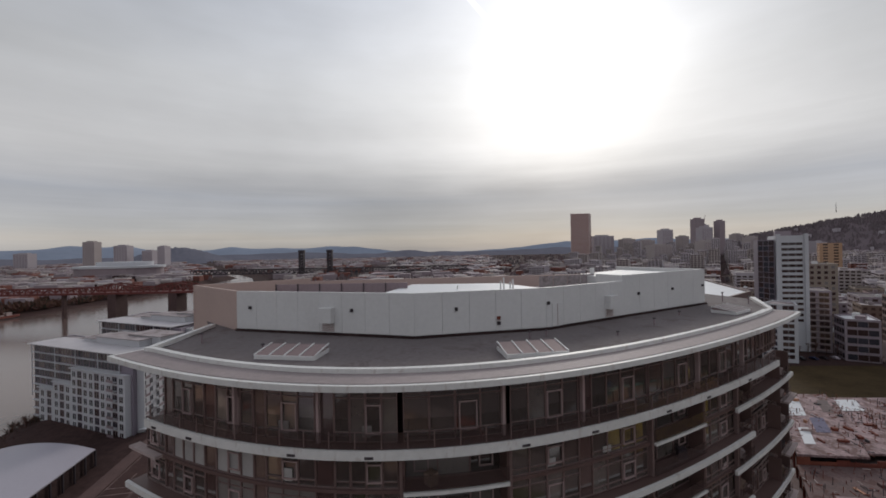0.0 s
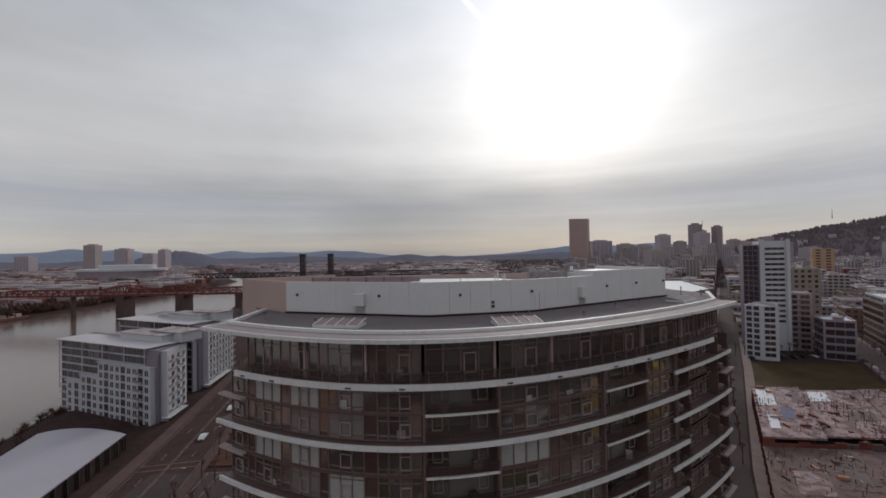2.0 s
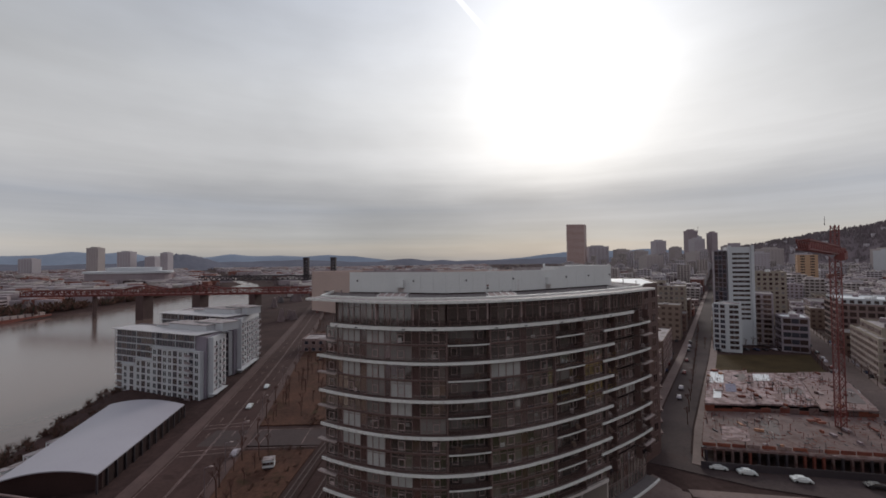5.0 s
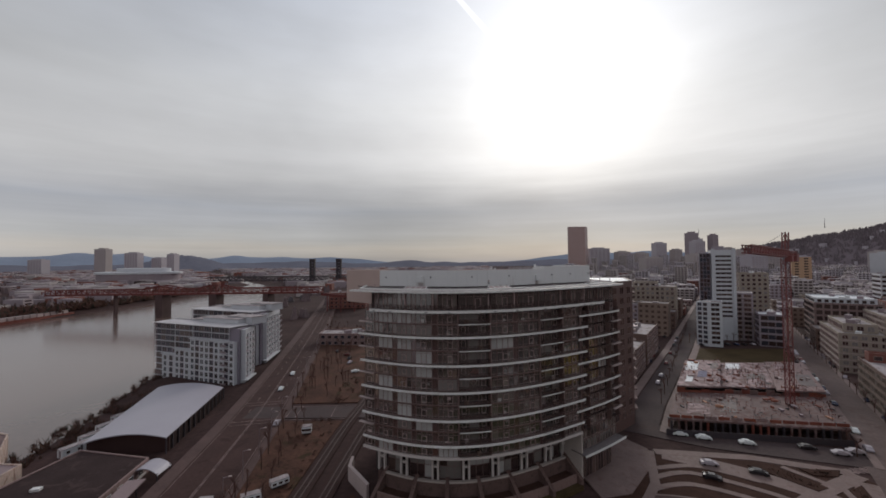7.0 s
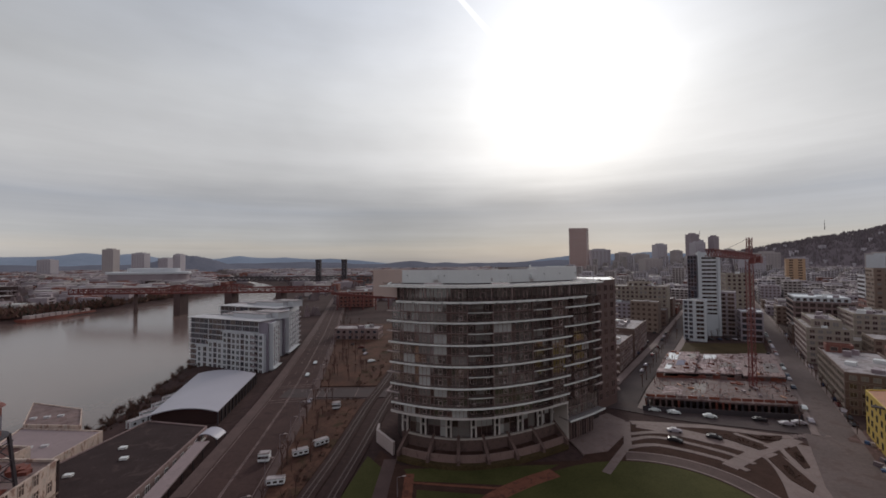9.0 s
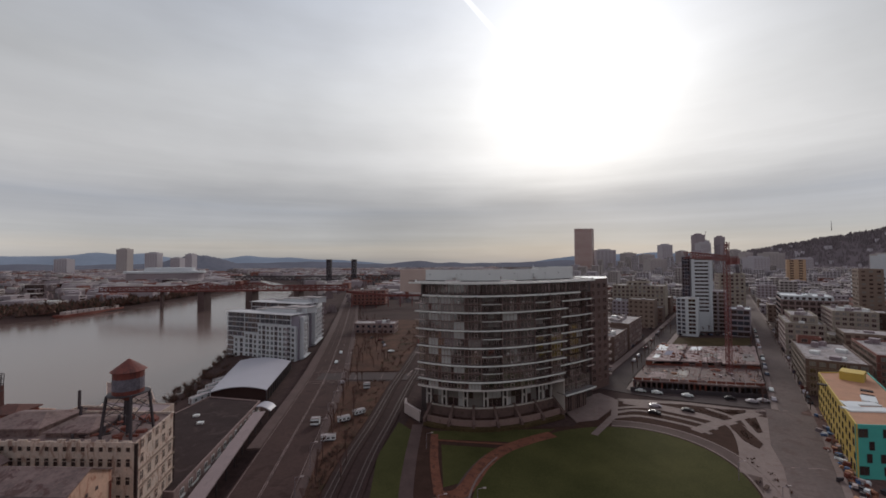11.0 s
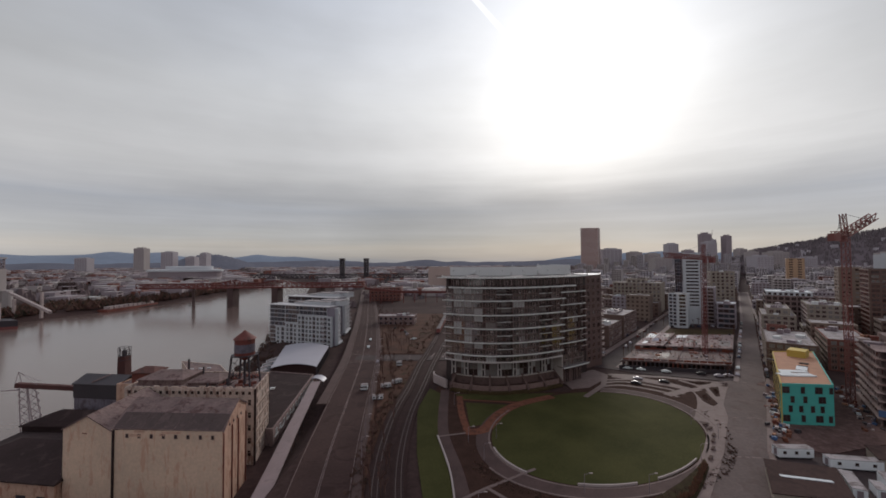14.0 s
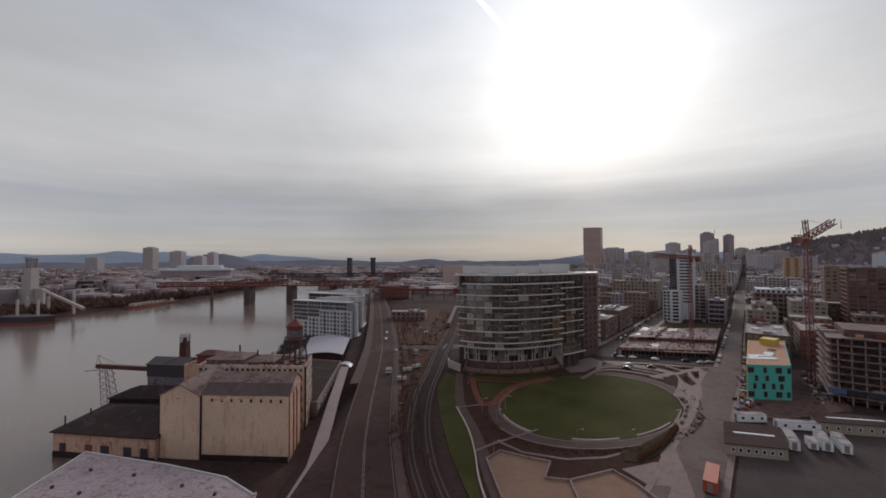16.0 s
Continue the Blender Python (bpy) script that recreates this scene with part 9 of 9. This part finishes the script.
van(61.5, -70.0, 0, -0.05, (8.4, 2.4, 2.7))
van(71, -75.6, 0, -0.16, (11, 2.4, 2.6))
van(60.9, -85.4, 0, 1.06, (8.6, 2.3, 2.9))
van(65.2, -86.8, 0, 1.06, (4.2, 2.0, 2.4))
van(69.0, -85.9, 0, 1.06, (8.4, 2.2, 2.9))
van(72.6, -87.2, 0, 1.06, (8.4, 2.2, 2.9))
van(81.5, -74.5, 0, -0.1, (4.6, 2.4, 2.8))
van(27.2, -104.6, 0, 0.93, (9.5, 2.6, 2.9), "orange_dull_paint", "orange-red shipping trailer parked in the street", "trailer", "shipping_trailer")
for x, y, rz, m in ((-50.5, 17, 0.2, "tarp_white"), (-59.7, -18.1, 0.1, "tarp_white")):
    van(x, y, 0, rz, (2.6, 2.0, 2.3), m, "small white equipment kiosk on the vacant lot", "kiosk", "equipment_kiosk")
for x, y, rz in ((-51.6, -15.4, 0.5), (-47.9, -9.8, 0.7), (-52.5, -28.8, 0.2)):
    van(x, y, 0.06, rz, (3.9, 1.6, 1.7), "tarp_white", "white delivery van parked on the vacant lot", "van", "delivery_van")


def freight_wagon(x, y, rz):
    root = thing("freight_wagon", (x, y, 0.27), "dull red covered freight wagon standing on the railway", "railway wagon", "freight wagons")
    part("box", Build().box(-5.6, 5.6, -1.2, 1.2, 0.9, 3.4).mesh("box", M["wagon_red"]), root, rz=rz)
    part("roof", Build().prism([(-5.7, -1.3), (5.7, -1.3), (5.7, 1.3), (-5.7, 1.3)], 3.4, 3.55).mesh("roof", M["roof_grey"]), root, rz=rz)
    part("frame", Build().box(-5.8, 5.8, -0.9, 0.9, 0.55, 0.9).mesh("frame", M["steel_dark"]), root, rz=rz)
    for s in (-4.0, 4.0):
        part("bogie", Build().box(s - 1.1, s + 1.1, -0.8, 0.8, 0.0, 0.55).mesh("bogie", M["steel_dark"]), root, rz=rz)
    for s in (-1.25, 1.25):
        part("sliding_door", Build().box(-1.1, 1.1, s - 0.04, s + 0.04, 1.0, 3.2).mesh("door", M["rust_red"]), root, rz=rz)


M["wagon_red"] = mat("wagon_red", (0.21, 0.085, 0.075), rough=0.7, var=0.2, coarse=0.4)
for k in range(9):
    y = 104 + 12.2 * k
    xa, xb = (float(np.interp(v, [p[1] for p in TRACK_A], [p[0] for p in TRACK_A])) for v in (y - 3, y + 3))
    freight_wagon((xa + xb) / 2, y, math.atan2(6.0, xb - xa))
for k in range(4):
    van(-119 - k * 1.5, 20 + k * 8, LOW_Z, 1.2, (8, 2.4, 2.9), "tarp_white", "white bus parked beside the shed", "bus", "parked_bus")


def barracks(q, z1, label):
    root = thing("site_barracks", (*centre(q), 0), label, "site office", "site offices")
    walls(root, q, 0, z1, "cream", label="cream boarded walls")
    o = WORLD[root]
    part("roof", Build().prism([(p[0] - o.x, p[1] - o.y) for p in inset(q, -0.3)], z1, z1 + 0.2).mesh("roof", M["asphalt_worn"]), root, label="grey felt roof")
    mid0, mid1 = (Vector(q[0]) + Vector(q[3])) / 2, (Vector(q[1]) + Vector(q[2])) / 2
    m = (mid0 + mid1) / 2
    d = mid1 - mid0
    block("roof_ridge", "tarp_white", root, (m.x, m.y, z1 + 0.2), (d.length * 0.7, 0.8, 0.14), math.atan2(d.y, d.x), "white ridge strip")
    wall_windows(root, q[0], q[1], [1.0], 7, 0.9, 1.1, "white_paint", ("glass_dark",), 0, 0.8)


barracks([(40.0, -90.5), (53.5, -93.5), (61.5, -81.0), (49.0, -77.0)], 2.9, "long cream site office with a flat grey roof")
barracks([(76, -77), (96, -81), (100, -74), (80, -70)], 3.0, "long tan site office beside the trailers")
setting("yard", Build().prism([(8, -134), (26, -113), (45, -88.5), (59, -67), (76, -72), (120, -66), (220, -90), (200, -220), (30, -220)], -0.2, 0.03).mesh("yard", M["asphalt"]), "dark asphalt storage yard", "ground")


setting("site_yard", Build().prism([(60.5, -64), (74, -68), (103, -60), (128, -24), (112, -4), (99, -10), (71, -46)], -0.2, 0.055).mesh("site_yard", M["site_dirt"]), "trodden brown dirt of the building yard", "ground")


def yard_clutter():
    rng = random.Random(19)
    spots = []
    for k in range(96):
        t = rng.random()
        p = Vector((60.5, -60)).lerp(Vector((98, -12)), t)
        spots.append((p.x + rng.uniform(3.0, 9.5), p.y + rng.uniform(-3, 1)))
    for k in range(44):
        t = rng.random()
        p = Vector((92, -55)).lerp(Vector((122, -14)), t)
        spots.append((p.x + rng.uniform(1.5, 7.0), p.y - rng.uniform(0.5, 4.0)))
    for k, (x, y) in enumerate(spots):
        m = rng.choice(("tarp_white", "plywood", "steel_grey", "dirt_orange", "blue_paint", "concrete_pale", "rust_red", "steel_dark"))
        w = {"tarp_white": "white wrapped", "plywood": "plywood", "steel_grey": "grey steel", "dirt_orange": "orange brick", "blue_paint": "blue", "concrete_pale": "pale concrete", "rust_red": "rusty", "steel_dark": "dark steel"}[m]
        root = thing("material_stack", (x, y, 0), w + " stack of building material on the site yard", "material stack", "site materials")
        sx, sy, h = rng.uniform(0.6, 1.7), rng.uniform(0.4, 1.0), rng.uniform(0.3, 1.2)
        rz = rng.uniform(0, 3)
        n = 2
        for j in range(n):
            block("packet", m, root, (x + rng.uniform(-0.12, 0.12), y + rng.uniform(-0.12, 0.12), h * j / n), (sx, sy, h / n * 0.9), rz + rng.uniform(-0.08, 0.08))


yard_clutter()


def street_lamp(x, y, z=0.0, h=7.0):
    root = thing("street_lamp", (x, y, z), "slim grey street lamp with a short arm", "street lamp", "street lamps")
    part("pole", Build().bar((0, 0, 0), (0, 0, h), 0.18, w2=0.1, n=6).mesh("pole", M["steel_grey"]), root)
    arm = part("arm", Build().bar((0, 0, h), (1.4, 0, h + 0.25), 0.09, n=5).mesh("arm", M["steel_grey"]), root)
    part("head", Build().box(1.1, 1.8, -0.14, 0.14, h + 0.2, h + 0.34).mesh("head", M["concrete_pale"]), arm)


for k in range(12):
    p = Vector(offset_line(ROAD_LINE, 9.0)[18 + 2 * k])
    street_lamp(p.x, p.y)
for x, y in ((-24.5, -34), (-21, -62), (-17.5, -72), (-20.5, -93), (48, -50), (49.5, -60), (37, -72), (17, -86), (3, -86), (-13, -60)):
    street_lamp(x, y, 0, 4.2)


def bench(x, y, rz):
    root = thing("park_bench", (x, y, 0.14), "dark timber bench block beside the lawn path", "bench", "park benches")
    part("seat", Build().box(-1.1, 1.1, -0.35, 0.35, 0.35, 0.5).mesh("seat", M["bark"]), root, rz=rz)
    for s in (-0.8, 0.8):
        part("leg", Build().box(s - 0.12, s + 0.12, -0.3, 0.3, 0, 0.35).mesh("leg", M["concrete"]), root, rz=rz)


for x, y, rz in ((52, -50.5, 0.7), (51.5, -53.5, 0.7), (49.5, -58, 0.8), (47, -61.5, 0.8), (44, -66, 0.8), (40, -71, 0.8)):
    bench(x, y, rz)


# ---- the plan at its true size ----
for ob in scene.objects:
    if ob.parent is None and ob.type in ("MESH", "EMPTY"):
        ob.location = ob.location * SCALE
        ob.scale = ob.scale * SCALE
